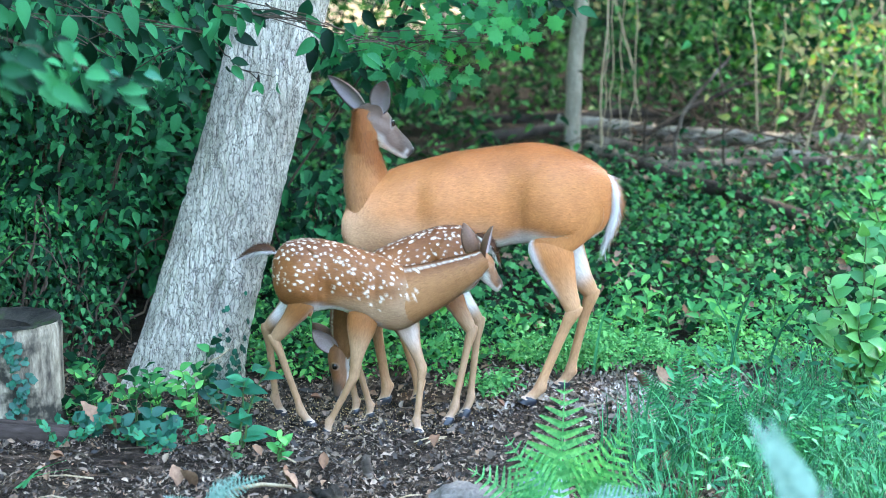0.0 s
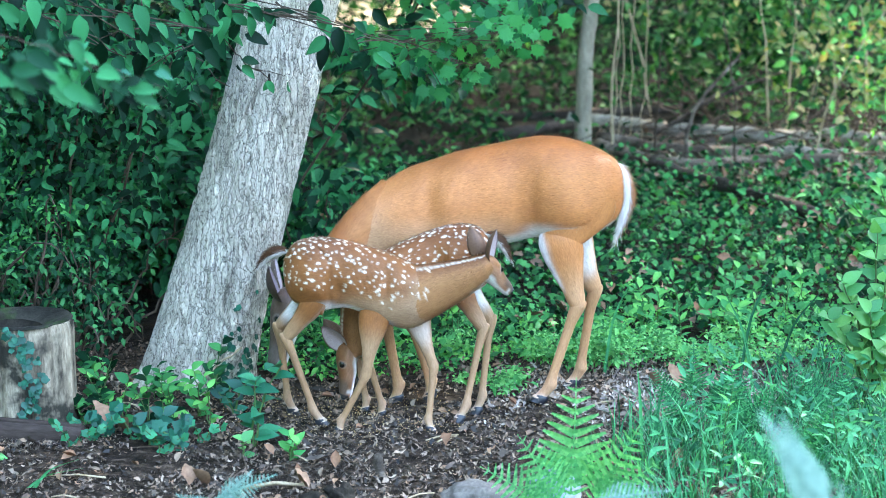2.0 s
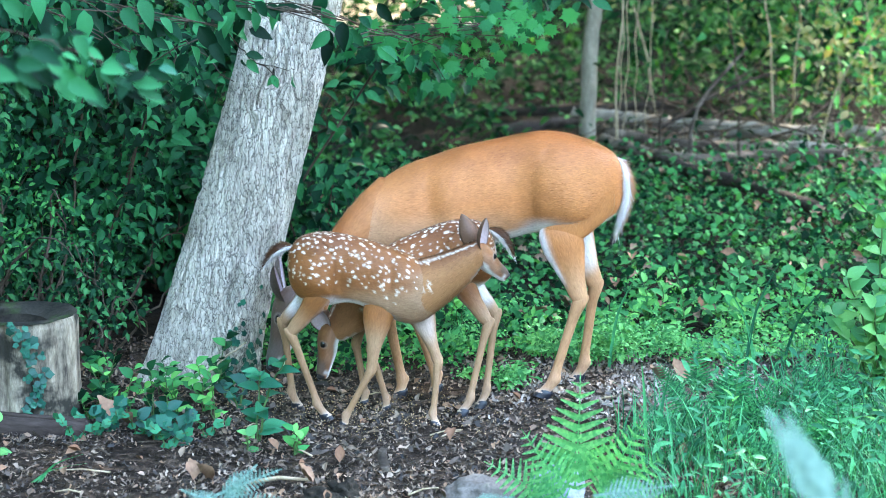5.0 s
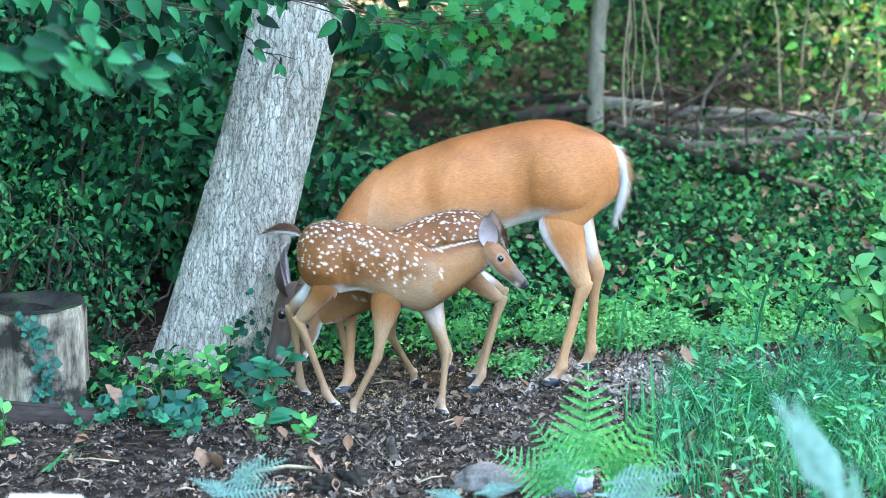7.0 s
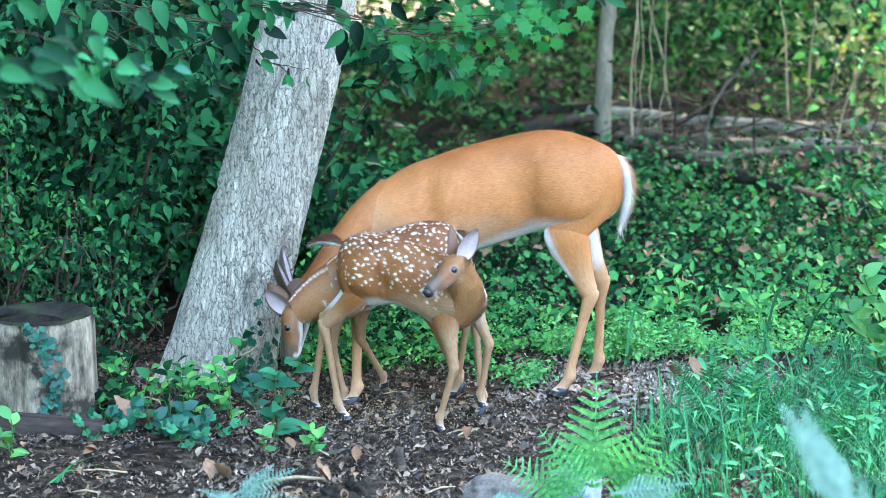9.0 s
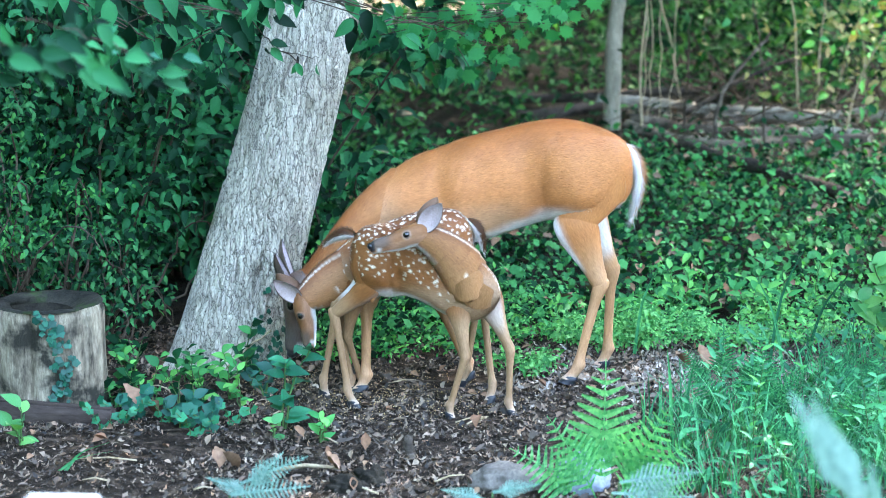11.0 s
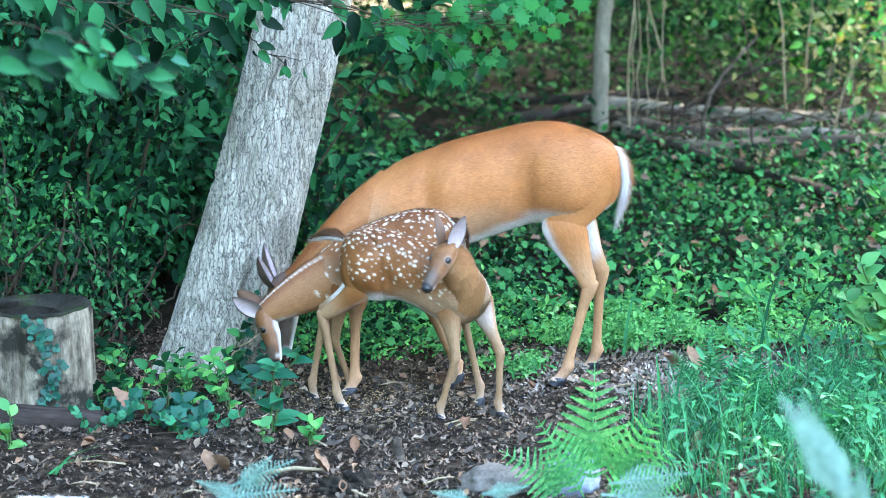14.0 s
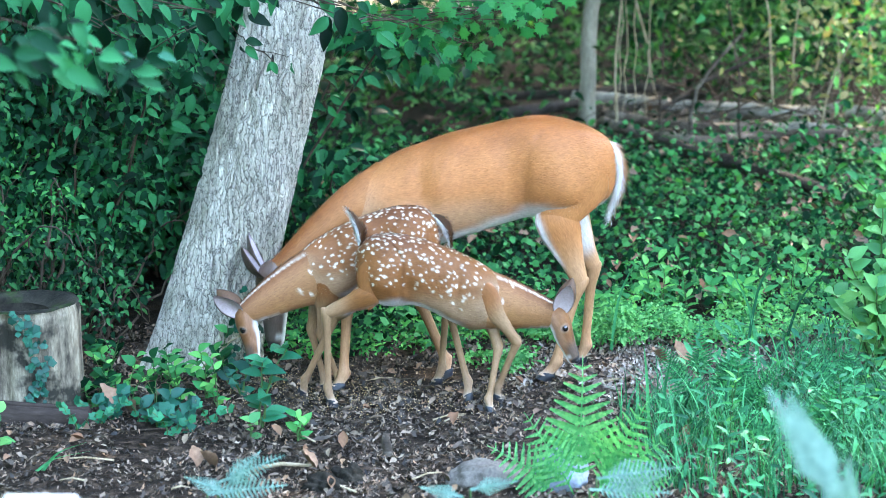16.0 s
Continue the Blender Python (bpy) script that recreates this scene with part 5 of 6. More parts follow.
for x, y, s, a in [(-1.21, 7.78, 0.12, 60), (-1.15, 7.79, 0.09, 120), (0.84, 8.32, 0.10, 30), (0.78, 8.36, 0.08, 100), (-0.47, 7.06, 0.07, 70), (-0.80, 7.12, 0.08, 140), (-0.86, 7.10, 0.07, 20), (1.45, 7.35, 0.10, 80), (0.42, 9.3, 0.14, 80), (0.62, 10.4, 0.10, 20), (-0.45, 9.6, 0.10, 50), (1.02, 8.25, 0.07, 60)]:
    curled_leaf(x, y, s, a, "large curled orange-brown fallen leaf")


def white_ledge():
    """The white painted rail end close below the camera."""
    bm = bmesh.new()
    bmesh.ops.create_cube(bm, size=1)
    bmesh.ops.scale(bm, vec=(0.165, 0.9, 0.04), verts=bm.verts)
    bmesh.ops.bevel(bm, geom=bm.edges[:], offset=0.012, segments=3, affect="EDGES")
    r = thing("garden_bench", "white painted bench end close by", "bench", (-0.755, 3.95, 0))
    rail = part("rail", bm, WHITE_BOARD, r)
    rail.matrix_basis = pose(0, 0, 0.735, 0, 5, 12)
    for dx, dy in ((0.06, -0.3), (-0.06, 0.3)):
        bm = bmesh.new()
        bmesh.ops.create_cube(bm, size=1)
        bmesh.ops.scale(bm, vec=(0.06, 0.06, 0.72), verts=bm.verts)
        bmesh.ops.bevel(bm, geom=bm.edges[:], offset=0.006, segments=2, affect="EDGES")
        part("leg", bm, WHITE_BOARD, r).location = (dx, dy, 0.36)


white_ledge()


# ---- deer ----
WHITE_FUR = np.array([0.80, 0.77, 0.73])


def between(x, lo, hi):
    """0 below lo, 1 above hi, smooth between."""
    u = np.clip((np.asarray(x, float) - lo) / (hi - lo), 0, 1)
    return u * u * (3 - 2 * u)


def blend(c, d, f):
    return c * (1 - f[:, None]) + np.asarray(d)[None] * f[:, None]


def coated(name, P, colour, parent, flow=-1.0, hairs=0, length=0.012, seed=0, label="", lift=0.35, straight=False, front=None):
    """A lofted piece with a coat: P are its rings, colour(points, normals) gives each hair's colour, hairs lie along the rings' way."""
    rng = np.random.default_rng(seed)
    P = np.asarray(P, float)
    r, c = P.shape[:2]
    tang = np.gradient(P, axis=0)
    around = np.roll(P, -1, 1) - np.roll(P, 1, 1)
    nrm = np.cross(around, tang)
    if straight:
        nrm[..., 0] *= 0.08
    if front is not None:
        nrm[..., 0] *= 1 - 0.9 * between(P[..., 0], front, front + 0.12)
    nrm /= np.linalg.norm(nrm, axis=2, keepdims=True) + 1e-9
    mid = P.mean(1, keepdims=True)
    flip = ((P - mid) * nrm).sum() < 0
    if flip:
        nrm = -nrm
    tang /= np.linalg.norm(tang, axis=2, keepdims=True) + 1e-9
    V, N, T = P.reshape(-1, 3), nrm.reshape(-1, 3), tang.reshape(-1, 3) * flow
    C = np.clip(colour(V, N), 0, 1)
    i, j = np.meshgrid(np.arange(r - 1), np.arange(c), indexing="ij")
    k = (j + 1) % c
    F = np.stack([i * c + j, i * c + k, (i + 1) * c + k, (i + 1) * c + j], -1).reshape(-1, 4)
    if flip:
        F = F[:, ::-1]
    tris = np.concatenate([F[:, [0, 1, 2]], F[:, [0, 2, 3]]])
    if hairs:
        a, b, d = (V[tris[:, q]] for q in range(3))
        area = np.linalg.norm(np.cross(b - a, d - a), axis=1)
        f = rng.choice(len(tris), hairs, p=area / area.sum())
        w = rng.dirichlet((1, 1, 1), hairs)
        root = sum(w[:, q, None] * V[tris[f, q]] for q in range(3))
        hn = sum(w[:, q, None] * N[tris[f, q]] for q in range(3))
        ht = sum(w[:, q, None] * T[tris[f, q]] for q in range(3)) + rng.normal(0, 0.22, (hairs, 3))
        hc = sum(w[:, q, None] * C[tris[f, q]] for q in range(3)) * rng.uniform(0.72, 1.22, (hairs, 1))
        side = np.cross(ht, hn)
        side /= np.linalg.norm(side, axis=1, keepdims=True) + 1e-9
        ln = length * rng.uniform(0.6, 1.3, (hairs, 1))
        way = ht + hn * lift * rng.uniform(0.4, 1.3, (hairs, 1))
        way /= np.linalg.norm(way, axis=1, keepdims=True) + 1e-9
        wd = 0.0011
        hv = np.stack([root - side * wd - hn * 0.001, root + side * wd - hn * 0.001, root + way * ln], 1).reshape(-1, 3)
        b0 = len(V)
        V = np.concatenate([V, hv])
        N = np.concatenate([N, np.repeat(hn + rng.normal(0, 0.16, (hairs, 3)), 3, 0)])
        C = np.concatenate([C, np.repeat(hc, 3, 0)])
        tris = np.concatenate([tris, b0 + np.arange(3 * hairs).reshape(-1, 3)])
    me = raw_mesh(name, V, tris)
    at = me.color_attributes.new("coat", "FLOAT_COLOR", "POINT")
    at.data.foreach_set("color", np.concatenate([np.clip(C, 0, 1), np.ones((len(C), 1))], 1).astype(np.float32).ravel())
    ob = part(name, me, COAT, parent, label)
    N = N / (np.linalg.norm(N, axis=1, keepdims=True) + 1e-9)
    me.normals_split_custom_set_from_vertices([tuple(n) for n in N])
    return ob


def stations(rows, n):
    """Smooth values at n even steps through rows of numbers, the first number being the place along."""
    R = np.array(rows, float)
    u = np.linspace(0, len(R) - 1, n)
    k = np.minimum(u.astype(int), len(R) - 2)
    f = (u - k)[:, None]
    g = lambda q: R[np.clip(q, 0, len(R) - 1)]
    p0, p1, p2, p3 = g(k - 1), g(k), g(k + 1), g(k + 2)
    return 0.5 * (2 * p1 + (p2 - p0) * f + (2 * p0 - 5 * p1 + 4 * p2 - p3) * f ** 2 + (3 * p1 - p0 - 3 * p2 + p3) * f ** 3)


def ring(cx, cy, cz, hw, hh, sides, ax=(0, 1, 0), az=(0, 0, 1), egg=0.0, full=1.0):
    """A ring of points; full below 1 flattens its sides."""
    a = np.linspace(0, math.tau, sides, endpoint=False)
    s, c = np.sin(a), np.cos(a)
    c = np.sign(c) * np.abs(c) ** full
    w = hw * (1 + egg * s)
    return np.array([cx, cy, cz]) + np.outer(c * w, ax) + np.outer(s * hh, az)


# facing +x, feet at z = 0: place along, top, bottom, half width
DOE = dict(
    torso=[(-0.509, 0.8, 0.755, 0.012), (-0.499, 0.842, 0.69, 0.05), (-0.465, 0.88, 0.64, 0.092), (-0.396, 0.92, 0.61, 0.135), (-0.3, 0.954, 0.605, 0.15), (-0.182, 0.964, 0.6, 0.149), (-0.054, 0.95, 0.575, 0.158), (0.08, 0.93, 0.545, 0.162), (0.18, 0.905, 0.518, 0.153), (0.267, 0.882, 0.508, 0.134), (0.343, 0.846, 0.512, 0.112), (0.409, 0.796, 0.535, 0.086), (0.458, 0.742, 0.575, 0.055), (0.483, 0.68, 0.63, 0.01)],
    neck_at=(0.345, 0.0, 0.722), neck_way=(0.8, 0, 0.5), neck=(0.124, 0.040, 0.088, 0.036, 0.062), head=1.0, ear=1.0,
    elbow=(0.27, 0.075, 0.53), fore=(0.27, 0.315), stifle=(-0.273, 0.083, 0.605), hip=(-0.338, 0.083, 0.79), hind=(0.262, 0.388),
    r_fore=(0.058, 0.03, 0.027, 0.0175), r_hind=(0.086, 0.034, 0.027, 0.0172), r_thigh=(0.112, 0.090), tail=(-0.494, 0, 0.850, 0.29, 0.029))
FAWN = dict(
    torso=[(-0.262, 0.605, 0.555, 0.008), (-0.250, 0.640, 0.505, 0.034), (-0.222, 0.674, 0.465, 0.058), (-0.175, 0.690, 0.445, 0.076), (-0.11, 0.694, 0.440, 0.082), (-0.04, 0.685, 0.448, 0.080), (0.03, 0.668, 0.428, 0.084), (0.10, 0.648, 0.398, 0.085), (0.16, 0.624, 0.380, 0.078), (0.20, 0.605, 0.384, 0.069), (0.235, 0.580, 0.401, 0.056), (0.262, 0.552, 0.427, 0.041), (0.281, 0.518, 0.458, 0.020), (0.288, 0.49, 0.478, 0.004)],
    neck_at=(0.165, 0.0, 0.490), neck_way=(0.98, 0, 0.12), neck=(0.113, 0.041, 0.074, 0.031, 0.042), head=0.66, ear=0.70,
    elbow=(0.155, 0.045, 0.415), fore=(0.200, 0.228), stifle=(-0.128, 0.050, 0.478), hip=(-0.165, 0.045, 0.58), hind=(0.178, 0.345),
    r_fore=(0.040, 0.0185, 0.017, 0.0115), r_hind=(0.046, 0.0225, 0.019, 0.0122), r_thigh=(0.055, 0.044), tail=(-0.250, 0, 0.645, 0.135, 0.025))
NECK_PIECES = 8


def deer(label, d, red, spots, seed):
    """A deer in rigid pieces, made standing; its pieces are turned to each other by the keys."""
    rng = np.random.default_rng(seed)
    small = d is FAWN
    k = 0.62 if small else 1.0
    red = np.array(red)
    pale = red * 0.45 + np.array([0.30, 0.215, 0.14])
    body = thing("deer", label, "deer")
    parts = {"body": body}
    n, sides = (130, 110) if not small else (240, 190)
    L = 1.03 if not small else 0.55
    S = stations(d["torso"], n)
    P = np.array([ring(x, 0, (t + b) / 2, w, (t - b) / 2, sides, egg=-0.06 + 0.06 * float(between(-x, 0.08 * L, 0.22 * L)), full=0.88 - 0.26 * float(between(-x, 0.08 * L, 0.22 * L))) for x, t, b, w in S])
    # shoulder, haunch and a hint of ribs
    X, Y, Z = P[..., 0], P[..., 1], P[..., 2]
    sgn = np.sign(Y) * between(np.abs(Y), 0.0, 0.05 * k)
    zt = d["torso"][4][1]
    bul = 0.008 * k * np.exp(-((X + 0.28 * L) / (0.11 * L)) ** 2 - ((Z - zt + 0.19 * k) / (0.13 * k)) ** 2)
    bul += 0.024 * k * np.exp(-((X + 0.29 * L) / (0.12 * L)) ** 2 - ((Z - zt + 0.29 * k) / (0.10 * k)) ** 2)
    bul += 0.020 * k * np.exp(-((X - 0.30 * L) / (0.075 * L)) ** 2 - ((Z - zt + 0.25 * k) / (0.14 * k)) ** 2)
    bul -= 0.010 * k * np.exp(-((X - 0.195 * L) / (0.03 * L)) ** 2 - ((Z - zt + 0.20 * k) / (0.16 * k)) ** 2)
    bul -= 0.026 * k * np.exp(-((X + 0.13 * L) / (0.05 * L)) ** 2 - ((Z - zt + 0.26 * k) / (0.12 * k)) ** 2)
    # the fold before the haunch, the ribs, and slack skin over them
    fold = X + 0.165 * L + 4.4 * np.clip(Z - zt + 0.17 * k, 0, 1) ** 2 / k
    bul -= 0.009 * k * np.exp(-(fold / (0.016 * L)) ** 2) * between(-(Z - zt), 0.01 * k, 0.06 * k)
    ribs = np.exp(-((X - 0.09 * L) / (0.11 * L)) ** 2) * between(-(Z - zt), 0.03 * k, 0.12 * k)
    bul += (0.0006 if small else 0.0018) * k * np.sin((X + 0.35 * (Z - zt)) * 185 / L) * ribs * between(Z - zt, -0.36 * k, -0.22 * k)
    for q in range(14):
        f = rng.normal(size=3) * np.array([26, 26, 20]) / k
        bul += 0.0011 * k * np.sin(X * f[0] + Y * f[1] + Z * f[2] + q * 1.7)
    P[..., 1] += sgn * bul
    lo = d["torso"][6][2]
    centres = np.zeros((0, 3))
    if spots:
        want = []
        for tries in range(7000):
            u, a = rng.integers(6, n - 8), rng.integers(0, sides)
            p = P[u, a]
            ang = math.sin(math.tau * a / sides)
            if ang < -0.42 + 0.25 * rng.random() or (p[0] > 0.15 and ang < 0.05) or p[0] > 0.225:
                continue
            gap = rng.uniform(0.0105, 0.031)
            if p[0] > 0.04 and rng.random() < (p[0] - 0.04) / 0.17:
                continue
            if all((p[0] - q[0]) ** 2 * 0.8 + (p[1] - q[1]) ** 2 + (p[2] - q[2]) ** 2 * 1.25 > gap * gap for q in want):
                want.append(p)
            if len(want) > 560:
                break
        for s in (-1, 1):
            row = int(sides * (0.25 + s * 0.022)) % sides
            want += [P[u, row] for u in range(8, n - 12, 7)]
        centres = np.array(want) + rng.normal(0, 0.002, (len(want), 3))
    radius = rng.uniform(0.0024, 0.0060, len(centres))
    faint = rng.uniform(0.55, 1.0, len(centres))
    slant = rng.uniform(0.22, 0.9, len(centres))
    tilt = rng.uniform(-1.2, 1.2, len(centres))

    def torso_colour(V, N):
        c = np.tile(red, (len(V), 1))
        top = between(V[:, 2], zt - 0.14 * k, zt + 0.01)
        c = c * (1 - (np.array([0.46, 0.54, 0.58]) if small else np.array([0.28, 0.38, 0.44])) * top[:, None])
        # shade of the haunch fold, painted lightly into the coat
        c = c * (1 - 0.09 * (np.exp(-((V[:, 0] + 0.165 * L + 4.4 * np.clip(V[:, 2] - zt + 0.17 * k, 0, 1) ** 2 / k) / (0.02 * L)) ** 2) * between(-(V[:, 2] - zt), 0.0, 0.05 * k))[:, None])
        c = blend(c, pale, 0.55 * between(V[:, 0], 0.30 * L, 0.47 * L) * between(-V[:, 2], -(zt - 0.12 * k), -(zt - 0.26 * k)))
        c = blend(c, pale, (0.32 if small else 0.12) * between(V[:, 0], 0.18 * L, 0.42 * L) * between(-N[:, 2], -0.75, -0.3))
        low = between(-(V[:, 2] - lo), -0.17 * k, -0.05 * k) * between(V[:, 0], -0.16 * L, 0.0)
        c = blend(c, pale, 0.75 * low)
        belly = between(-N[:, 2], 0.55, 0.85) * between(-(V[:, 0] - 0.3 * L), 0.0, 0.1)
        c = blend(c, WHITE_FUR, belly)
        groin = np.exp(-((V[:, 0] + 0.19 * L) / (0.055 * L)) ** 2) * between(-V[:, 2], -(lo + 0.105 * k), -(lo + 0.055 * k))
        c = blend(c, WHITE_FUR, groin * (0.45 if small else 0.8))
        rear = between(-V[:, 0], 0.455 * L, 0.50 * L) * between(-np.abs(V[:, 1]), -0.035 * k, -0.015 * k) * between(-V[:, 2], -(zt - 0.13 * k), -(zt - 0.17 * k))
        c = blend(c, WHITE_FUR, rear)
        for q, r, fa, sl, tl in zip(centres, radius, faint, slant, tilt):
            near = np.abs(V[:, 0] - q[0]) < 0.012
            e = V[near] - q
            u, w = e[:, 0] * math.cos(tl) + e[:, 2] * math.sin(tl), e[:, 2] * math.cos(tl) - e[:, 0] * math.sin(tl)
            dist = np.sqrt(sl * u * u + 1.35 * w * w + e[:, 1] ** 2)
            f = fa * (1 - between(dist, r * 0.75, r * 1.25))
            c[near] = c[near] * (1 - f[:, None]) + np.array([0.80, 0.72, 0.60]) * f[:, None]
        return c

    hair = 46000 if not small else 24000
    parts["torso"] = coated("torso", P, torso_colour, body, -1.0, hair, 0.017 if not small else 0.0095, seed, lift=0.26, front=0.08 if small else 0.24)
    # neck, in short pieces that follow one another
    r0, r1, w0, w1, step = d["neck"]
    gold = np.array([0.42, 0.215, 0.095]) if small else pale
    for i in range(NECK_PIECES):
        ra, rb = (r0 + (r1 - r0) * ((i + e) / NECK_PIECES) ** (1.05 if small else 0.58) for e in (0, 1))
        wa, wb = (w0 + (w1 - w0) * ((i + e) / NECK_PIECES) ** (1.0 if small else 0.75) for e in (0, 1))
        rows = []
        for x in np.concatenate([-np.cos(np.linspace(0, math.pi / 2, 7))[:-1] * 0.9, np.linspace(0, 1, 6), 1 + np.sin(np.linspace(0, math.pi / 2, 7))[1:] * 0.9]):
            u = min(max(x, 0), 1)
            hh, hw = ra + (rb - ra) * u, wa + (wb - wa) * u
            over = (x - u) / 0.9
            sh = math.sqrt(max(1 - over * over, 0.0004))
            rows.append(ring(x * step if 0 <= x <= 1 else u * step + (x - u) * 0.4 * hh, 0, 0, hw * sh, hh * sh, 40, egg=-0.12))

        def neck_colour(V, N, u=i / NECK_PIECES):
            c = np.tile(red * (0.98 - 0.1 * u), (len(V), 1))
            c = c * (1 - min(1.0, (0.15 if small else 0.35) + 1.6 * u) * np.array([0.26, 0.36, 0.42]) * between(N[:, 2], 0.1, 0.8)[:, None])
            c = blend(c, gold, (0.50 - 0.2 * u if small else 0.12) * between(-N[:, 2], -0.75, -0.3))
            c = blend(c, gold, 0.4 * between(-N[:, 2], -0.1, 0.6))
            c = blend(c, WHITE_FUR, 0.85 * float(between(u, 0.45, 0.9)) * between(-N[:, 2], 0.55, 0.85))
            if spots:
                ang = np.degrees(np.arctan2(N[:, 2], np.abs(N[:, 1])))
                line = np.exp(-((ang - 54) / 5) ** 2) * (0.6 + 0.4 * np.sin(V[:, 0] * 420 + 40 * u))
                c = blend(c, np.array([0.78, 0.69, 0.58]), np.clip(line * 1.3, 0, 1))
                c = c * (1 - 0.25 * between(ang, 62, 80)[:, None])
                dabs = np.random.default_rng(seed + 70 + int(20 * u))
                for q in range(int(9 * (1 - 2.4 * u))):
                    a0, x0, r = dabs.uniform(-20, 45), dabs.uniform(0, step), dabs.uniform(0.003, 0.0055)
                    side = 1 if q % 2 else -1
                    dist = np.hypot(V[:, 0] - x0, (ang - a0) * 0.0011) + (N[:, 1] * side < 0)
                    c = blend(c, np.array([0.80, 0.72, 0.60]), 0.9 * (1 - between(dist, r * 0.75, r * 1.3)))
            else:
                c = c * (1 - 0.1 * between(N[:, 2], 0.6, 0.95)[:, None])
            return c
        parts[f"neck{i}"] = coated("neck", rows, neck_colour, body, -1.0, 4200 if not small else 2600, 0.018 if not small else 0.012, seed + 10 + i, lift=0.24, straight=True)
    # head: along +x from the poll to the nose
    h = d["head"]
    H = stations([(-0.062, -0.004, 0.004, 0.004), (-0.055, -0.004, 0.03, 0.03), (-0.03, -0.002, 0.05, 0.052), (0.0, 0.0, 0.060, 0.061), (0.05, -0.006, 0.061, 0.060), (0.09, -0.018, 0.050, 0.057), (0.13, -0.027, 0.040, 0.050), (0.175, -0.035, 0.034, 0.043), (0.215, -0.041, 0.032, 0.039), (0.242, -0.045, 0.028, 0.033), (0.257, -0.047, 0.017, 0.020), (0.262, -0.047, 0.002, 0.002)], 70)
    P = np.array([ring(x * h, 0, z * h, w * h, t * h, 56, egg=0.10) for x, z, w, t in H])
    face = red * 0.14 + np.array([0.050, 0.046, 0.042]) if not small else red * 0.85 + np.array([0.035, 0.026, 0.018])

    def head_colour(V, N):
        c = np.tile(face, (len(V), 1))
        x, y, z = V[:, 0] / h, np.abs(V[:, 1]) / h, V[:, 2] / h
        c = blend(c, face * 0.45, 0.8 * between(N[:, 2], 0.5, 0.9) * between(x, 0.02, 0.16))
        c = blend(c, face * 1.25 + 0.045, between(-N[:, 2], -0.2, 0.25) * (1 - between(x, 0.13, 0.19)))
        c = blend(c, np.array([0.085, 0.070, 0.060]), 0.75 * between(x, 0.12, 0.19) * between(N[:, 2], -0.6, 0.0))
        c = blend(c, WHITE_FUR, between(-N[:, 2], 0.55, 0.85))
        eye = np.sqrt((x - 0.068) ** 2 + (z - 0.012) ** 2 + (y - 0.05) ** 2)
        c = blend(c, WHITE_FUR * 0.85, 0.14 * between(-eye, -0.030, -0.023))
        c = blend(c, np.array([0.05, 0.035, 0.03]), between(-eye, -0.0205, -0.017))
        c = blend(c, WHITE_FUR * 0.9, 0.6 * np.exp(-((x - 0.215) / 0.012) ** 2) * between(-z, 0.04, 0.055))
        c = blend(c, np.array([0.03, 0.027, 0.027]), between(x, 0.232, 0.242) * between(z, -0.068, -0.058))
        return c
    head = parts["head"] = coated("head", P, head_colour, body, -1.0, 5000 if not small else 3500, 0.008 if not small else 0.005, seed + 30, lift=0.15)
    for s in (-1, 1):
        bm = bmesh.new()
        bmesh.ops.create_uvsphere(bm, u_segments=20, v_segments=14, radius=0.016 * h)
        bmesh.ops.scale(bm, vec=(1.15, 0.75, 0.9), verts=bm.verts)
        e = part("eye", bm, EYE_BLACK, head, "large dark glossy eye")
        e.location = (0.068 * h, s * 0.0495 * h, 0.012 * h)
        # the ear: a cupped leaf with a pale inside
        rows = []
        le = 0.166 * d["ear"]
        for u in np.linspace(0.0, 1.0, 26):
            w = le * (0.31 if small else 0.27) * max(0.0, math.sin(math.pi * min(1, (0.16 + 0.84 * u)) ** 0.86)) ** 0.75 + 0.001
            loop = []
            for v in np.linspace(-1, 1, 17):
                loop.append((-w * 0.75 * (1 - v * v), v * w, u * le))
            for v in np.linspace(1, -1, 17)[1:-1]:
                loop.append((-w * 0.75 * (1 - v * v) + 0.004 * (1 - v * v) + 0.0015, v * w * 0.97, u * le))
            rows.append(loop)

        def ear_colour(V, N, m=np.array(rows)):
            c = np.tile(face * (0.75 if not small else 0.42) + np.array([0.02, 0.02, 0.02]), (len(V), 1))
            idx = np.tile(np.arange(32), 26)
            inner = np.concatenate([idx >= 17, np.zeros(max(0, len(V) - len(idx)), bool)])[:len(V)]
            c[inner] = np.array([0.30, 0.25, 0.265]) if not small else np.array([0.42, 0.33, 0.32])
            tip = between(V[:, 2], 0.82 * le, le)
            return blend(c, face * 0.4, 0.6 * tip)
        ear = coated("ear", rows, ear_colour, head, 1.0, 700 if not small else 450, 0.008 * k + 0.002, seed + 40 + s, "large upright ear, pale inside", 0.1)
        ear.matrix_basis = Matrix.Translation((-0.018 * h, s * 0.040 * h, 0.036 * h)) @ Euler((radians(-s * (26 if small else 56)), radians(-34 if small else -28), radians(s * (16 if small else 28))), "XYZ").to_matrix().to_4x4() @ Matrix.Rotation(radians(s * (58 if small else 150)), 4, "Z")
    bm = bmesh.new()
    bmesh.ops.create_uvsphere(bm, u_segments=16, v_segments=12, radius=0.021 * h)
    bmesh.ops.scale(bm, vec=(0.8, 1.12, 0.85), verts=bm.verts)
    nose = part("nose", bm, NOSE_SKIN, head, "moist black nose")
    nose.location = (0.256 * h, 0, -0.038 * h)
    # tail: hangs along +x from its root, white beneath
    tx, ty, tz, tl, tw = d["tail"]
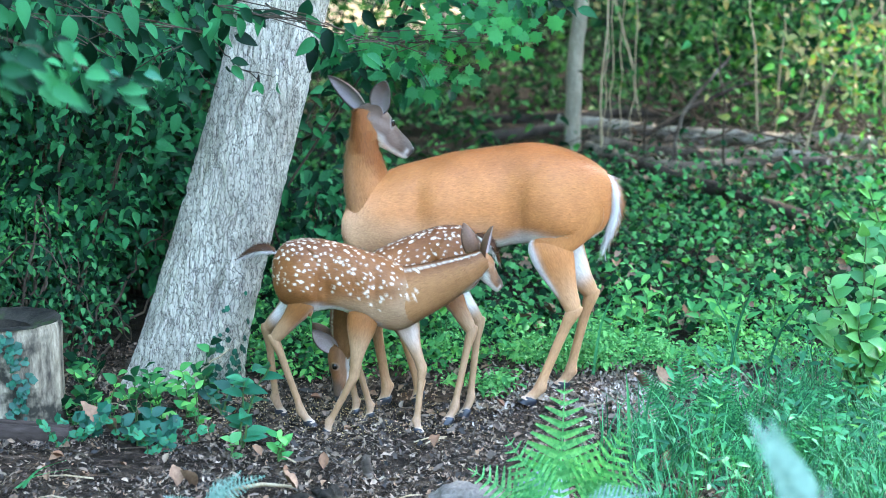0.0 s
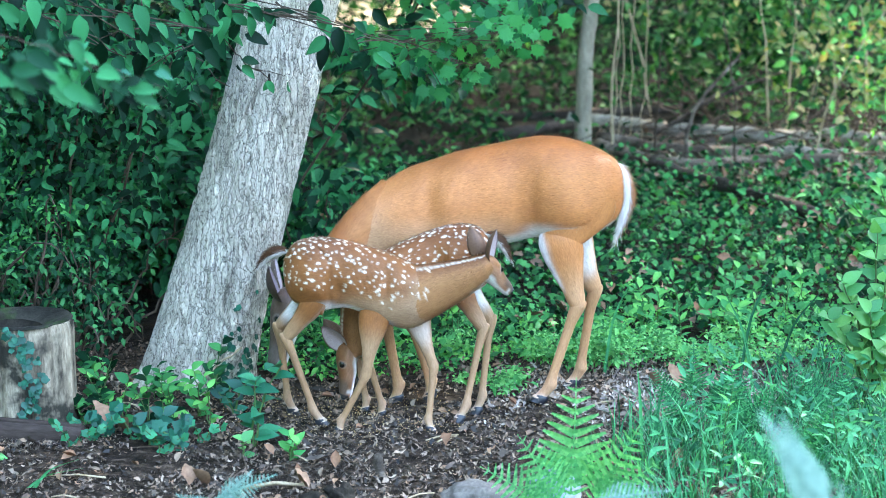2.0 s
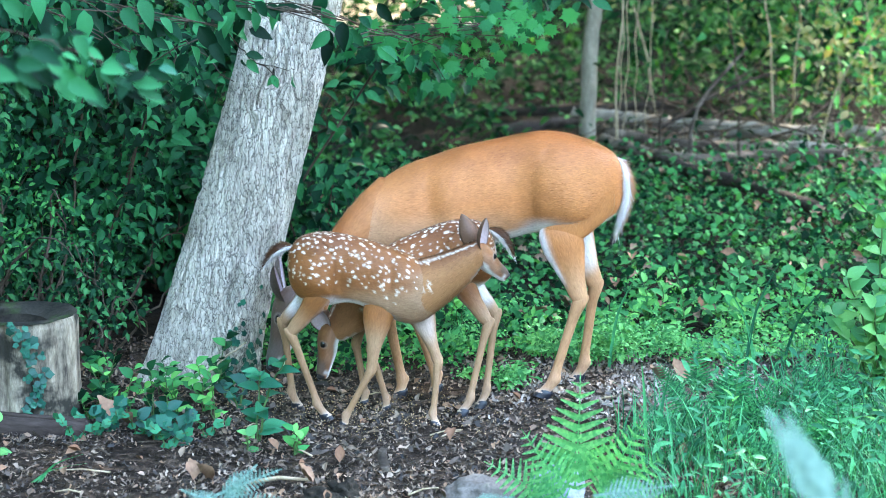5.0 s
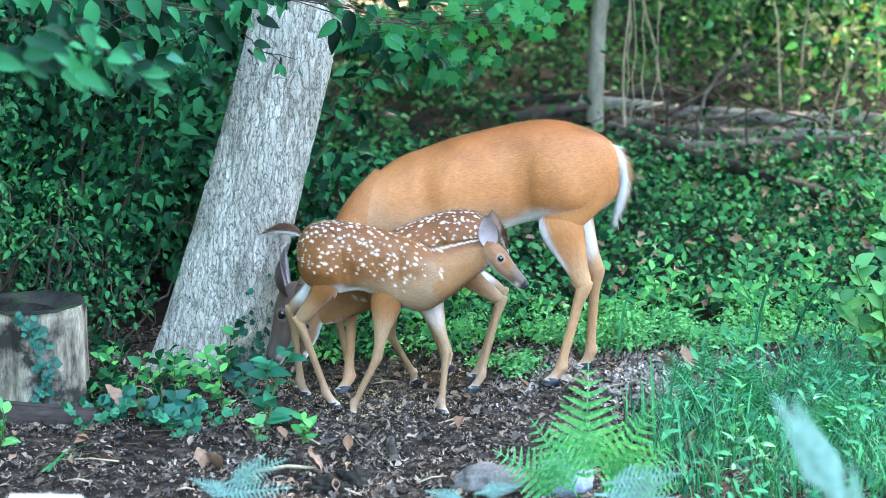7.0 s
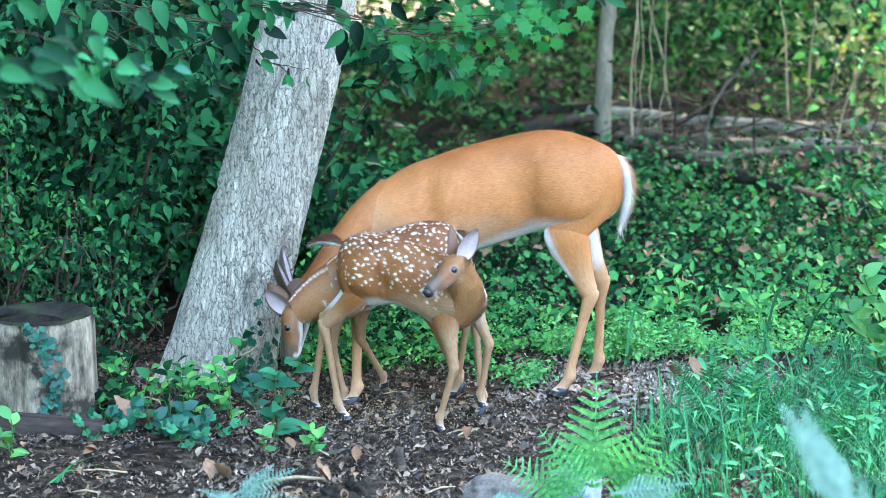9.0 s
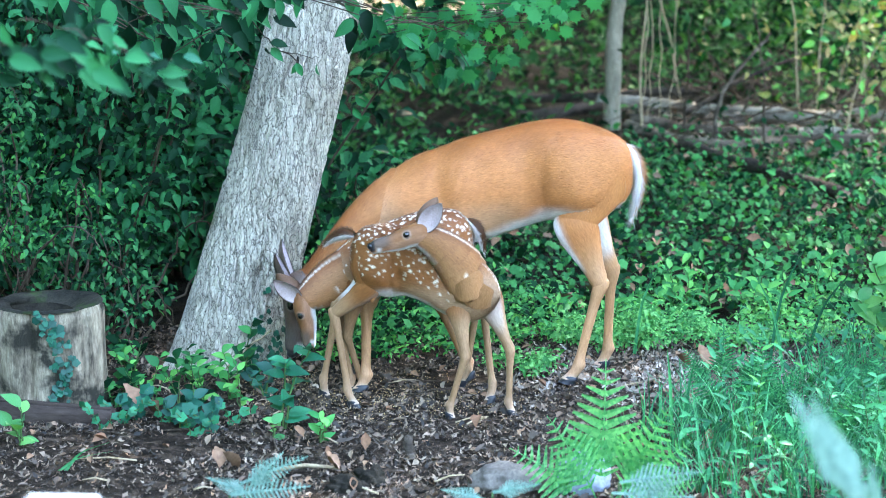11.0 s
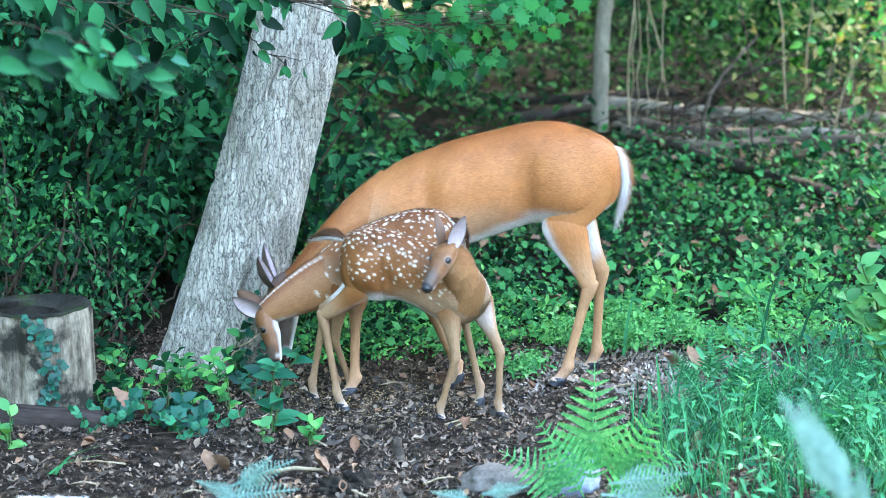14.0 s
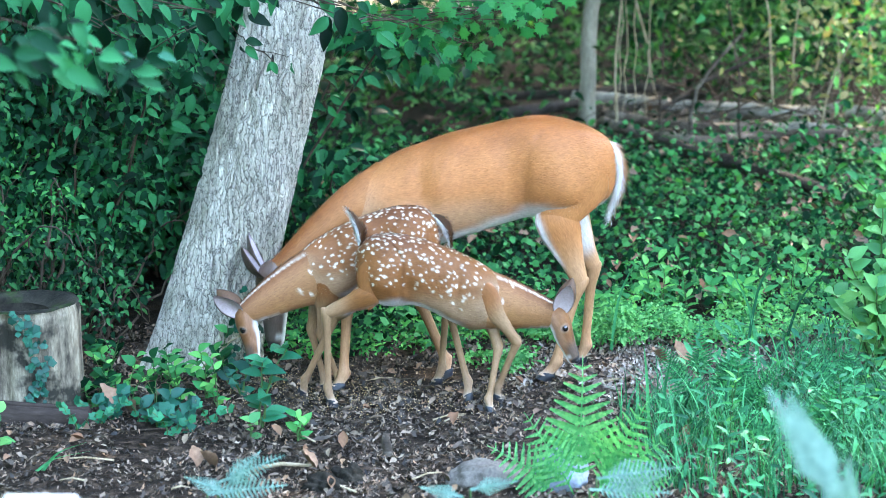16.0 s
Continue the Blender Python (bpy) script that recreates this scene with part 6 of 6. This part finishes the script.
    plump = lambda u: max(0.03, math.sin(math.pi * (0.10 + 0.90 * u) ** 0.75))
    rows = [ring(u * tl, 0, 0.13 * tl * math.sin(math.pi * u ** 0.8), tw * plump(u), tw * 0.7 * plump(u), 24) for u in np.linspace(0, 1, 24)]

    def tail_colour(V, N):
        c = np.tile(red * (0.85 if not small else 0.3), (len(V), 1))
        return blend(c, WHITE_FUR, between(-N[:, 2], -0.75, -0.35) if not small else between(-N[:, 2], 0.0, 0.4))
    parts["tail"] = coated("tail", rows, tail_colour, body, 1.0, 3600 if not small else 1800, 0.042 if not small else 0.024, seed + 50, "brown tail with white hair beneath", 0.25)
    # legs
    leg_c = red * 0.62 + np.array([0.15, 0.113, 0.07])
    for s, side in ((1, "l"), (-1, "r")):
        ra, rk, rc, rf = d["r_fore"]
        la, lb = d["fore"]
        U = stations([(-0.42, 0.004, 0.5), (-0.34, ra * 0.75, 0.5), (-0.10, ra * 1.35, 0.55), (0.10, ra * 1.3, 0.58), (0.30, ra * 1.02, 0.65), (0.55, ra * 0.66, 0.78), (0.82, rk * 1.02, 0.86), (0.95, rk * 1.08, 0.9), (1.04, rk * 0.8, 0.9), (1.06, 0.002, 1)], 40)
        P = np.array([ring(u * la, 0, 0, r * w, r, 28) for u, r, w in U])

        def fore_colour(V, N, s=s):
            c = np.tile(leg_c, (len(V), 1))
            c = blend(c, red, 1 - between(V[:, 0], 0.0, 0.5 * la))
            return blend(c, WHITE_FUR, 0.25 * between(-s * N[:, 1], 0.4, 0.9) * between(-V[:, 0], -0.8 * la, -0.3 * la))
        parts["fore_upper_" + side] = coated("upper_foreleg", P, fore_colour, body, 1.0, 1500, 0.009 * k + 0.002, seed + 60 + s, lift=0.12, straight=True)
        for which, (rt, rb, ll) in (("fore", (rc, rf, lb)), ("hind", (d["r_hind"][2], d["r_hind"][3], d["hind"][1]))):
            back = -0.25 if which == "hind" else 0.0
            U = stations([(-0.07, 0.002, back * 2.4), (-0.055, rt * 0.6, back * 2.2), (0.0, rt * 0.98, back * 1.0), (0.08, rt * 0.92, back * 0.4), (0.2, rb * 1.12, 0), (0.5, rb, 0), (0.70, rb * 1.02, 0), (0.79, rb * 1.38, -0.12), (0.85, rb * 1.22, 0.1), (0.92, rb * 1.2, 0.6), (0.955, rb * 1.35, 0.9), (0.97, 0.002, 0.9)], 52)
            P = np.array([ring(u * ll, 0, z * rt, r * 0.82, r, 24) for u, r, z in U])

            def low_colour(V, N, s=s, ll=ll):
                c = np.tile(leg_c, (len(V), 1))
                c = blend(c, leg_c * 1.1 + 0.05, between(V[:, 0], 0.6 * ll, 0.95 * ll))
                return blend(c, WHITE_FUR, 0.2 * between(V[:, 0], 0.88 * ll, 0.93 * ll))
            low = parts[f"{which}_lower_{side}"] = coated("lower_leg", P, low_colour, body, 1.0, 1200, 0.007 * k + 0.002, seed + 70 + s, lift=0.12)
            # the cloven hoof: two toes
            for e in (-1, 1):
                T = stations([(0.915, rb * 0.75, 0.7), (0.94, rb * 1.0, 1.0), (0.985, rb * 1.05, 1.7), (1.0, rb * 1.05, 2.2), (1.002, 0.002, 2.2)], 14)
                bm_rows = [ring(u * ll, e * rb * 0.52, z * rb * 0.75, r * 0.66, r * 1.5, 14) for u, r, z in T]
                part("hoof", grid_mesh("hoof", bm_rows), HOOF, low, "black cloven hoof")
        # thigh and gaskin
        ta, tb = d["r_thigh"]
        tl_ = (Vector(d["hip"]) - Vector(d["stifle"])).length
        U = stations([(-0.52, 0.004, 0.35), (-0.44, ta * 0.45, 0.36), (-0.1, ta * 1.0, 0.40), (0.3, ta * 1.2, 0.47), (0.8, tb * 1.1, 0.56), (1.15, tb * 0.68, 0.5), (1.38, tb * 0.28, 0.6), (1.45, 0.003, 0.6)], 34)
        P = np.array([ring(u * tl_, 0, -0.22 * r, r * w, r, 30) for u, r, w in U])

        def thigh_colour(V, N, s=s):
            c = np.tile(red * 0.95, (len(V), 1))
            c = blend(c, WHITE_FUR, 0.9 * between(-s * N[:, 1], 0.55, 0.85))
            return blend(c, WHITE_FUR, (0.1 if small else 0.9) * between(N[:, 2], 0.5, 0.8) * between(V[:, 0], 0.4 * tl_, 0.8 * tl_))
        parts["thigh_" + side] = coated("thigh", P, thigh_colour, body, 1.0, 2600 if not small else 1500, 0.011 * k + 0.002, seed + 80 + s, lift=0.15, straight=True)
        ga, gk = d["r_hind"][:2]
        lg = d["hind"][0]
        U = stations([(-0.25, 0.004, 0.5), (-0.18, ga * 0.45, 0.5), (0.0, ga * 0.88, 0.62), (0.25, ga * 0.88, 0.6), (0.5, ga * 0.68, 0.56), (0.75, gk * 1.2, 0.62), (0.93, gk * 0.98, 0.7), (1.03, gk * 0.72, 0.76), (1.06, 0.003, 1)], 36)
        P = np.array([ring(u * lg, 0, -0.12 * r, r * w, r, 28) for u, r, w in U])

        def gaskin_colour(V, N, s=s):
            c = blend(np.tile(red * 0.97, (len(V), 1)), leg_c, between(V[:, 0], 0.2 * lg, 0.9 * lg))
            c = blend(c, WHITE_FUR, 0.8 * between(-s * N[:, 1], 0.4, 0.8) * between(-V[:, 0], -0.9 * lg, -0.5 * lg))
            return blend(c, WHITE_FUR, (0.1 if small else 0.9) * between(N[:, 2], 0.35, 0.7) * between(-V[:, 0], -0.85 * lg, -0.5 * lg))
        parts["gaskin_" + side] = coated("gaskin", P, gaskin_colour, body, 1.0, 1600, 0.010 * k + 0.002, seed + 90 + s, lift=0.12)
    return parts


# ---- how a deer's pieces follow its body, feet and head ----
def glide(rows, t):
    """The values at t of a smooth run through rows that begin with seconds."""
    if t <= rows[0][0]:
        return np.array(rows[0][1:], float)
    if t >= rows[-1][0]:
        return np.array(rows[-1][1:], float)
    i = max(q for q in range(len(rows) - 1) if rows[q][0] <= t)
    a, b = rows[i], rows[i + 1]
    f = (t - a[0]) / (b[0] - a[0])
    f = f * f * (3 - 2 * f)
    return np.array(a[1:], float) * (1 - f) + np.array(b[1:], float) * f


def along(a, b, up):
    """A pose at a with x towards b and z near up."""
    x = (b - a).normalized()
    z = (up - x * up.dot(x)).normalized()
    y = z.cross(x)
    return Matrix.Translation(a) @ Matrix((x, y, z)).transposed().to_4x4()


def bent(a, c, la, lb, way):
    """The middle joint of two bones of lengths la, lb from a to c, bent towards way."""
    d = c - a
    L = min(d.length, (la + lb) * 0.999)
    u = d.normalized()
    x = (la * la - lb * lb + L * L) / (2 * L)
    hgt = math.sqrt(max(la * la - x * x, 0))
    w = (way - u * way.dot(u)).normalized()
    return a + u * x + w * hgt


def settle(d, root, feet, poll, head_turn, tail_turn):
    """Poses, in the deer's own space, of all pieces."""
    out = {}
    inv = root.inverted()
    fw = Vector((1, 0, 0))
    for side, s in (("l", 1), ("r", -1)):
        e = Vector(d["elbow"]) * 1.0
        e.y *= s
        foot = inv @ Vector(feet["fore_" + side])
        e.x += 0.42 * max(-0.3, min(0.22, foot.x - e.x))
        reach, flat = 0.975 * sum(d["fore"]), Vector((foot.x - e.x, foot.y - e.y))
        if (foot - e).length < reach:
            e.z += min(0.09, math.sqrt(max(0.0, reach ** 2 - flat.length_squared)) - (e.z - foot.z))
        kn = bent(e, foot, *d["fore"], fw)
        out["fore_upper_" + side] = along(e, kn, fw)
        out["fore_lower_" + side] = along(kn, foot, fw)
        st = Vector(d["stifle"])
        st.y *= s
        hp = Vector(d["hip"])
        hp.y *= s
        foot = inv @ Vector(feet["hind_" + side])
        home = st.x + 0.02
        st.x += 0.28 * max(-0.25, min(0.25, foot.x - home))
        hk = bent(st, foot, *d["hind"], -fw)
        out["thigh_" + side] = along(hp, st, fw)
        out["gaskin_" + side] = along(st, hk, fw)
        out["hind_lower_" + side] = along(hk, foot, fw)
    a = Vector(d["neck_at"])
    c = inv @ Vector(poll)
    turn = (inv.to_3x3() @ head_turn.to_3x3()).normalized()
    hx, hz = turn.col[0].copy(), turn.col[2].copy()
    end = c - hx * 0.03 * d["head"] - hz * 0.02 * d["head"]
    L = (end - a).length
    Lm = max(L, 0.95 * NECK_PIECES * d["neck"][4])
    to_end = (end - a).normalized()
    back = max(0.0, min(1.0, (0.25 - to_end.x) / 0.7))
    t0 = (Vector(d["neck_way"]).normalized() * (0.5 + 0.20 * back) + to_end * (0.5 - 0.25 * back) + Vector((0, 0, 0.55 * back))) * Lm * (1 - 0.38 * back)
    ahead = max(0.0, min(1.0, 1.6 * hx.x + 0.1))
    t1 = ((hx * 0.40 + hz * 0.55) * ahead + (to_end * (0.7 - 0.4 * back) + hx * 0.6 * back) * (1 - ahead)) * Lm * 0.6
    pts = []
    for i in range(NECK_PIECES + 1):
        u = i / NECK_PIECES
        pts.append(a * (2 * u ** 3 - 3 * u ** 2 + 1) + t0 * (u ** 3 - 2 * u ** 2 + u) + end * (-2 * u ** 3 + 3 * u ** 2) + t1 * (u ** 3 - u ** 2))
    for i in range(NECK_PIECES):
        u = (i + 0.5) / NECK_PIECES
        dr = (pts[i + 1] - pts[i]).normalized()
        up = Vector((0, 0, 1)) * (1 - u) + (hz * 0.7 - hx * 0.6) * u + Vector((-0.4, 0, 0)) * (1 - u)
        out[f"neck{i}"] = along(pts[i], pts[i] + dr, up)
    out["head"] = Matrix.Translation(c) @ turn.to_4x4()
    tx, ty, tz = d["tail"][:3]
    out["tail"] = Matrix.Translation((tx, ty, tz)) @ Euler((0, radians(180 + tail_turn[0]), 0)).to_matrix().to_4x4() @ Euler((radians(180), 0, radians(tail_turn[1]))).to_matrix().to_4x4()
    return out


def act(parts, d, body_rows, feet_rows, poll_rows, tail_rows, step=0.2):
    """Keys a deer from rows of seconds and: body x y z yaw pitch; each foot x y z; poll x y z and the head's yaw pitch roll; tail's raise and swing."""
    times = [round(step * i, 3) for i in range(int(16.0 / step) + 1)]
    keys = {n: [] for n in parts if n != "torso"}
    for t in times:
        x, y, z, yaw, pitch = glide(body_rows, t)
        root = pose(x, y, z) @ Euler((0, radians(pitch), radians(yaw)), "XYZ").to_matrix().to_4x4()
        feet = {n: glide(r, t) for n, r in feet_rows.items()}
        px, py, pz, hy, hp, hr = glide(poll_rows, t)
        head = Euler((radians(hr), radians(-hp), radians(hy)), "XYZ").to_matrix()
        keys["body"].append((t, root))
        for n, m in settle(d, root, feet, (px, py, pz), head, glide(tail_rows, t)).items():
            keys[n].append((t, m))
    for n, rows in keys.items():
        if rows:
            walk(parts[n], rows)


# ---- what moves ----
doe = deer("tan adult doe standing and lowering her head to feed", DOE, (0.43, 0.165, 0.053), False, 100)
first_fawn = deer("white-spotted brown fawn standing beside the doe", FAWN, (0.22, 0.083, 0.024), True, 200)
second_fawn = deer("white-spotted brown fawn feeding from the ground", FAWN, (0.22, 0.081, 0.023), True, 300)


def motions():
    doe_body = [(0, 0.11, 8.26, -0.004, 180, 0), (1.0, 0.16, 8.26, 0.002, 180, 3), (3.5, 0.154, 8.26, 0.002, 180, 4), (6.2, 0.144, 8.26, -0.002, 180, 4), (7.2, 0.117, 8.26, -0.006, 180, 5), (8.0, 0.105, 8.26, -0.006, 180, 5), (10.5, 0.109, 8.26, -0.008, 180, 5), (12.5, 0.096, 8.26, -0.01, 180, 5), (14.5, 0.109, 8.26, -0.01, 180, 5), (16, 0.121, 8.26, -0.004, 180, 4)]
    doe_feet = {
        "fore_l": [(0, -0.197, 8.187, 0.004), (6.1, -0.197, 8.187, 0.004), (6.4, -0.301, 8.187, 0.064), (6.8, -0.434, 8.055, 0.004), (16, -0.434, 8.055, 0.004)],
        "fore_r": [(0, -0.072, 8.246, 0.004), (6.8, -0.063, 8.263, 0.004), (7.1, -0.051, 8.315, 0.034), (7.4, -0.040, 8.263, 0.004), (16, -0.034, 8.263, 0.004)],
        "hind_l": [(0, 0.324, 8.129, 0.004), (16, 0.325, 8.145, 0.004)],
        "hind_r": [(0, 0.462, 8.385, 0.004), (16, 0.463, 8.402, 0.004)]}
    doe_poll = [(0, -0.270, 8.280, 1.048, 50, -23, 0), (0.2, -0.280, 8.280, 1.042, 62, -20, 0), (0.4, -0.298, 8.280, 1.013, 92, -18, 0), (0.6, -0.358, 8.260, 0.840, 115, -18, 0), (0.8, -0.458, 8.240, 0.640, 145, -34, 0), (1.0, -0.575, 8.220, 0.452, 170, -55, 0), (1.3, -0.599, 8.210, 0.397, 180, -64, 0), (2.0, -0.608, 8.210, 0.375, 180, -67, 0), (3.5, -0.609, 8.210, 0.369, 180, -66, 0), (6.0, -0.620, 8.210, 0.350, 180, -62, 0), (7.0, -0.633, 8.210, 0.330, 180, -60, 0), (8, -0.638, 8.210, 0.376, 180, -68, 0), (10.5, -0.663, 8.220, 0.390, 180, -72, 0), (11.5, -0.690, 8.220, 0.345, 180, -74, 0), (12.5, -0.688, 8.220, 0.362, 180, -74, 0), (13.5, -0.691, 8.220, 0.358, 180, -74, 0), (14.5, -0.694, 8.220, 0.378, 180, -76, 0), (16, -0.692, 8.220, 0.398, 180, -80, 0)]
    doe_tail = [(0, -93, 0), (3, -96, 3), (7, -93, 0), (12, -91, -3), (16, -95, 0)]
    first_body = [(0, -0.347, 7.830, -0.013, -4, 1), (6.6, -0.347, 7.830, -0.013, -4, 1), (7.0, -0.333, 7.830, -0.011, -6, 0), (7.5, -0.274, 7.830, -0.013, -12, 1), (8.2, -0.255, 7.830, -0.021, -16, 2), (10.3, -0.244, 7.820, -0.035, -16, 3), (13.5, -0.244, 7.820, -0.039, -16, 3), (14.5, -0.235, 7.830, -0.043, -14, 3), (15.5, -0.176, 7.830, -0.063, -6, 4), (16, -0.156, 7.830, -0.079, -4, 5)]
    first_feet = {
        "hind_r": [(0, -0.479, 7.825, 0.004), (16, -0.473, 7.833, 0.004)],
        "hind_l": [(0, -0.597, 7.998, 0.004), (16, -0.593, 7.998, 0.004)],
        "fore_r": [(0, -0.421, 7.749, 0.004), (7.05, -0.417, 7.756, 0.004), (7.25, -0.266, 7.749, 0.064), (7.45, -0.138, 7.696, 0.004), (15.6, -0.127, 7.719, 0.004), (15.85, -0.008, 7.787, 0.074), (16, 0.112, 7.810, 0.034)],
        "fore_l": [(0, -0.097, 7.749, 0.004), (8.2, -0.095, 7.756, 0.004), (9.0, 0.012, 7.787, 0.064), (9.5, 0.083, 7.734, 0.004), (16, 0.087, 7.734, 0.004)]}
    first_poll = [(0, 0.130, 7.830, 0.602, 58, -30, 0), (2.0, 0.111, 7.830, 0.583, 50, -30, 0), (3.0, 0.100, 7.830, 0.600, 50, -30, 0), (3.5, 0.066, 7.850, 0.621, 88, -24, 0), (4.6, 0.072, 7.850, 0.613, 55, -26, 0), (6.0, 0.065, 7.830, 0.579, 5, -28, 0), (6.4, 0.073, 7.830, 0.566, -6, -28, 0), (7.0, 0.085, 7.830, 0.574, -12, -34, 0), (7.5, 0.049, 7.800, 0.576, -24, -34, 0), (8.0, 0.009, 7.750, 0.558, -78, -26, 0), (8.6, -0.007, 7.710, 0.556, -110, -20, 0), (9.6, -0.171, 7.680, 0.643, -165, -8, 0), (10.5, -0.223, 7.690, 0.663, -172, -4, 0), (11.5, -0.221, 7.690, 0.655, -172, -4, 0), (12.5, -0.192, 7.690, 0.671, -172, -14, 0), (13.2, -0.209, 7.690, 0.629, -168, -20, 0), (13.6, -0.223, 7.690, 0.584, -158, -26, 0), (14.0, -0.088, 7.690, 0.595, -120, -25, 0), (14.4, 0.027, 7.730, 0.596, -82, -22, 0), (14.7, 0.063, 7.780, 0.586, -60, -25, 0), (15.0, 0.114, 7.830, 0.574, -22, -32, 0), (15.5, 0.246, 7.830, 0.359, -8, -52, 0), (16, 0.340, 7.830, 0.321, -8, -58, 0)]
    first_tail = [(0, -12, 0), (1.6, -14, 0), (2, -32, 10), (2.5, -10, 0), (3.0, -12, 0), (3.5, -80, 0), (6.2, -10, 0), (7.0, 0, 0), (7.4, 35, 0), (7.8, 10, 0), (8.2, 0, 8), (10.5, -25, 8), (11.5, -20, 10), (12.5, -25, 5), (13.5, -30, 8), (14.4, 10, 0), (15.2, 20, 0), (15.5, 75, 0), (16, 65, 5)]
    second_body = [(0, -0.028, 8.040, -0.014, 180, 9), (6.4, -0.038, 8.040, -0.018, 180, 9), (7.0, -0.089, 8.040, -0.024, 180, 8), (7.5, -0.211, 8.040, -0.024, 180, 7), (8.2, -0.235, 8.040, -0.026, 180, 7), (10.5, -0.235, 8.040, -0.022, 180, 6), (12.5, -0.241, 8.040, -0.012, 180, 7), (14.5, -0.247, 8.040, -0.014, 180, 7), (16, -0.261, 8.040, -0.018, 180, 7)]
    second_feet = {
        "hind_l": [(0, 0.026, 7.856, 0.004), (6.6, 0.022, 7.879, 0.004), (7.0, 0.032, 7.927, 0.034), (7.4, 0.032, 7.887, 0.004), (16, 0.038, 7.887, 0.004)],
        "hind_r": [(0, 0.090, 7.974, 0.004), (6.8, 0.090, 7.998, 0.004), (7.1, 0.012, 8.104, 0.054), (7.4, -0.075, 8.129, 0.004), (16, -0.079, 8.112, 0.004)],
        "fore_l": [(0, -0.251, 7.974, 0.004), (6.0, -0.249, 7.982, 0.004), (6.3, -0.175, 8.145, 0.034), (8.2, -0.187, 8.145, 0.004), (9.0, -0.320, 8.145, 0.054), (9.8, -0.439, 8.096, 0.004), (16, -0.439, 8.096, 0.004)],
        "fore_r": [(0, -0.306, 8.022, 0.004), (6.6, -0.338, 8.063, 0.004), (6.9, -0.402, 8.104, 0.054), (7.2, -0.466, 8.063, 0.004), (16, -0.494, 8.096, 0.004)]}
    second_poll = [(0, -0.376, 8.040, 0.228, 183, -80, 0), (1.2, -0.385, 8.040, 0.232, 182, -78, 0), (2.0, -0.387, 8.040, 0.228, 180, -76, 0), (2.5, -0.424, 8.040, 0.285, 196, -66, 0), (3.0, -0.470, 8.040, 0.300, 190, -64, 0), (3.5, -0.512, 8.040, 0.314, 182, -62, 0), (6.0, -0.440, 8.040, 0.262, 180, -72, 0), (6.5, -0.490, 8.040, 0.275, 180, -66, 0), (7.0, -0.548, 8.040, 0.305, 180, -60, 0), (7.5, -0.620, 8.040, 0.335, 180, -68, 0), (8.0, -0.668, 8.040, 0.330, 180, -75, 0), (10.5, -0.636, 8.000, 0.378, 180, -84, 0), (11.5, -0.656, 8.000, 0.335, 180, -86, 0), (12.5, -0.684, 8.000, 0.362, 180, -87, 0), (13.1, -0.700, 8.000, 0.345, 178, -90, 0), (13.5, -0.738, 8.000, 0.328, 176, -94, 0), (14.5, -0.748, 8.000, 0.303, 178, -87, 0), (15.5, -0.752, 8.000, 0.306, 180, -86, 0), (16, -0.773, 8.000, 0.300, 180, -88, 0)]
    second_tail = [(0, -60, 0), (3.5, -55, 10), (6.5, -60, 0), (8, -70, 0), (16, -70, 0)]
    act(doe, DOE, doe_body, doe_feet, doe_poll, doe_tail)
    act(first_fawn, FAWN, first_body, first_feet, first_poll, first_tail)
    act(second_fawn, FAWN, second_body, second_feet, second_poll, second_tail)


motions()
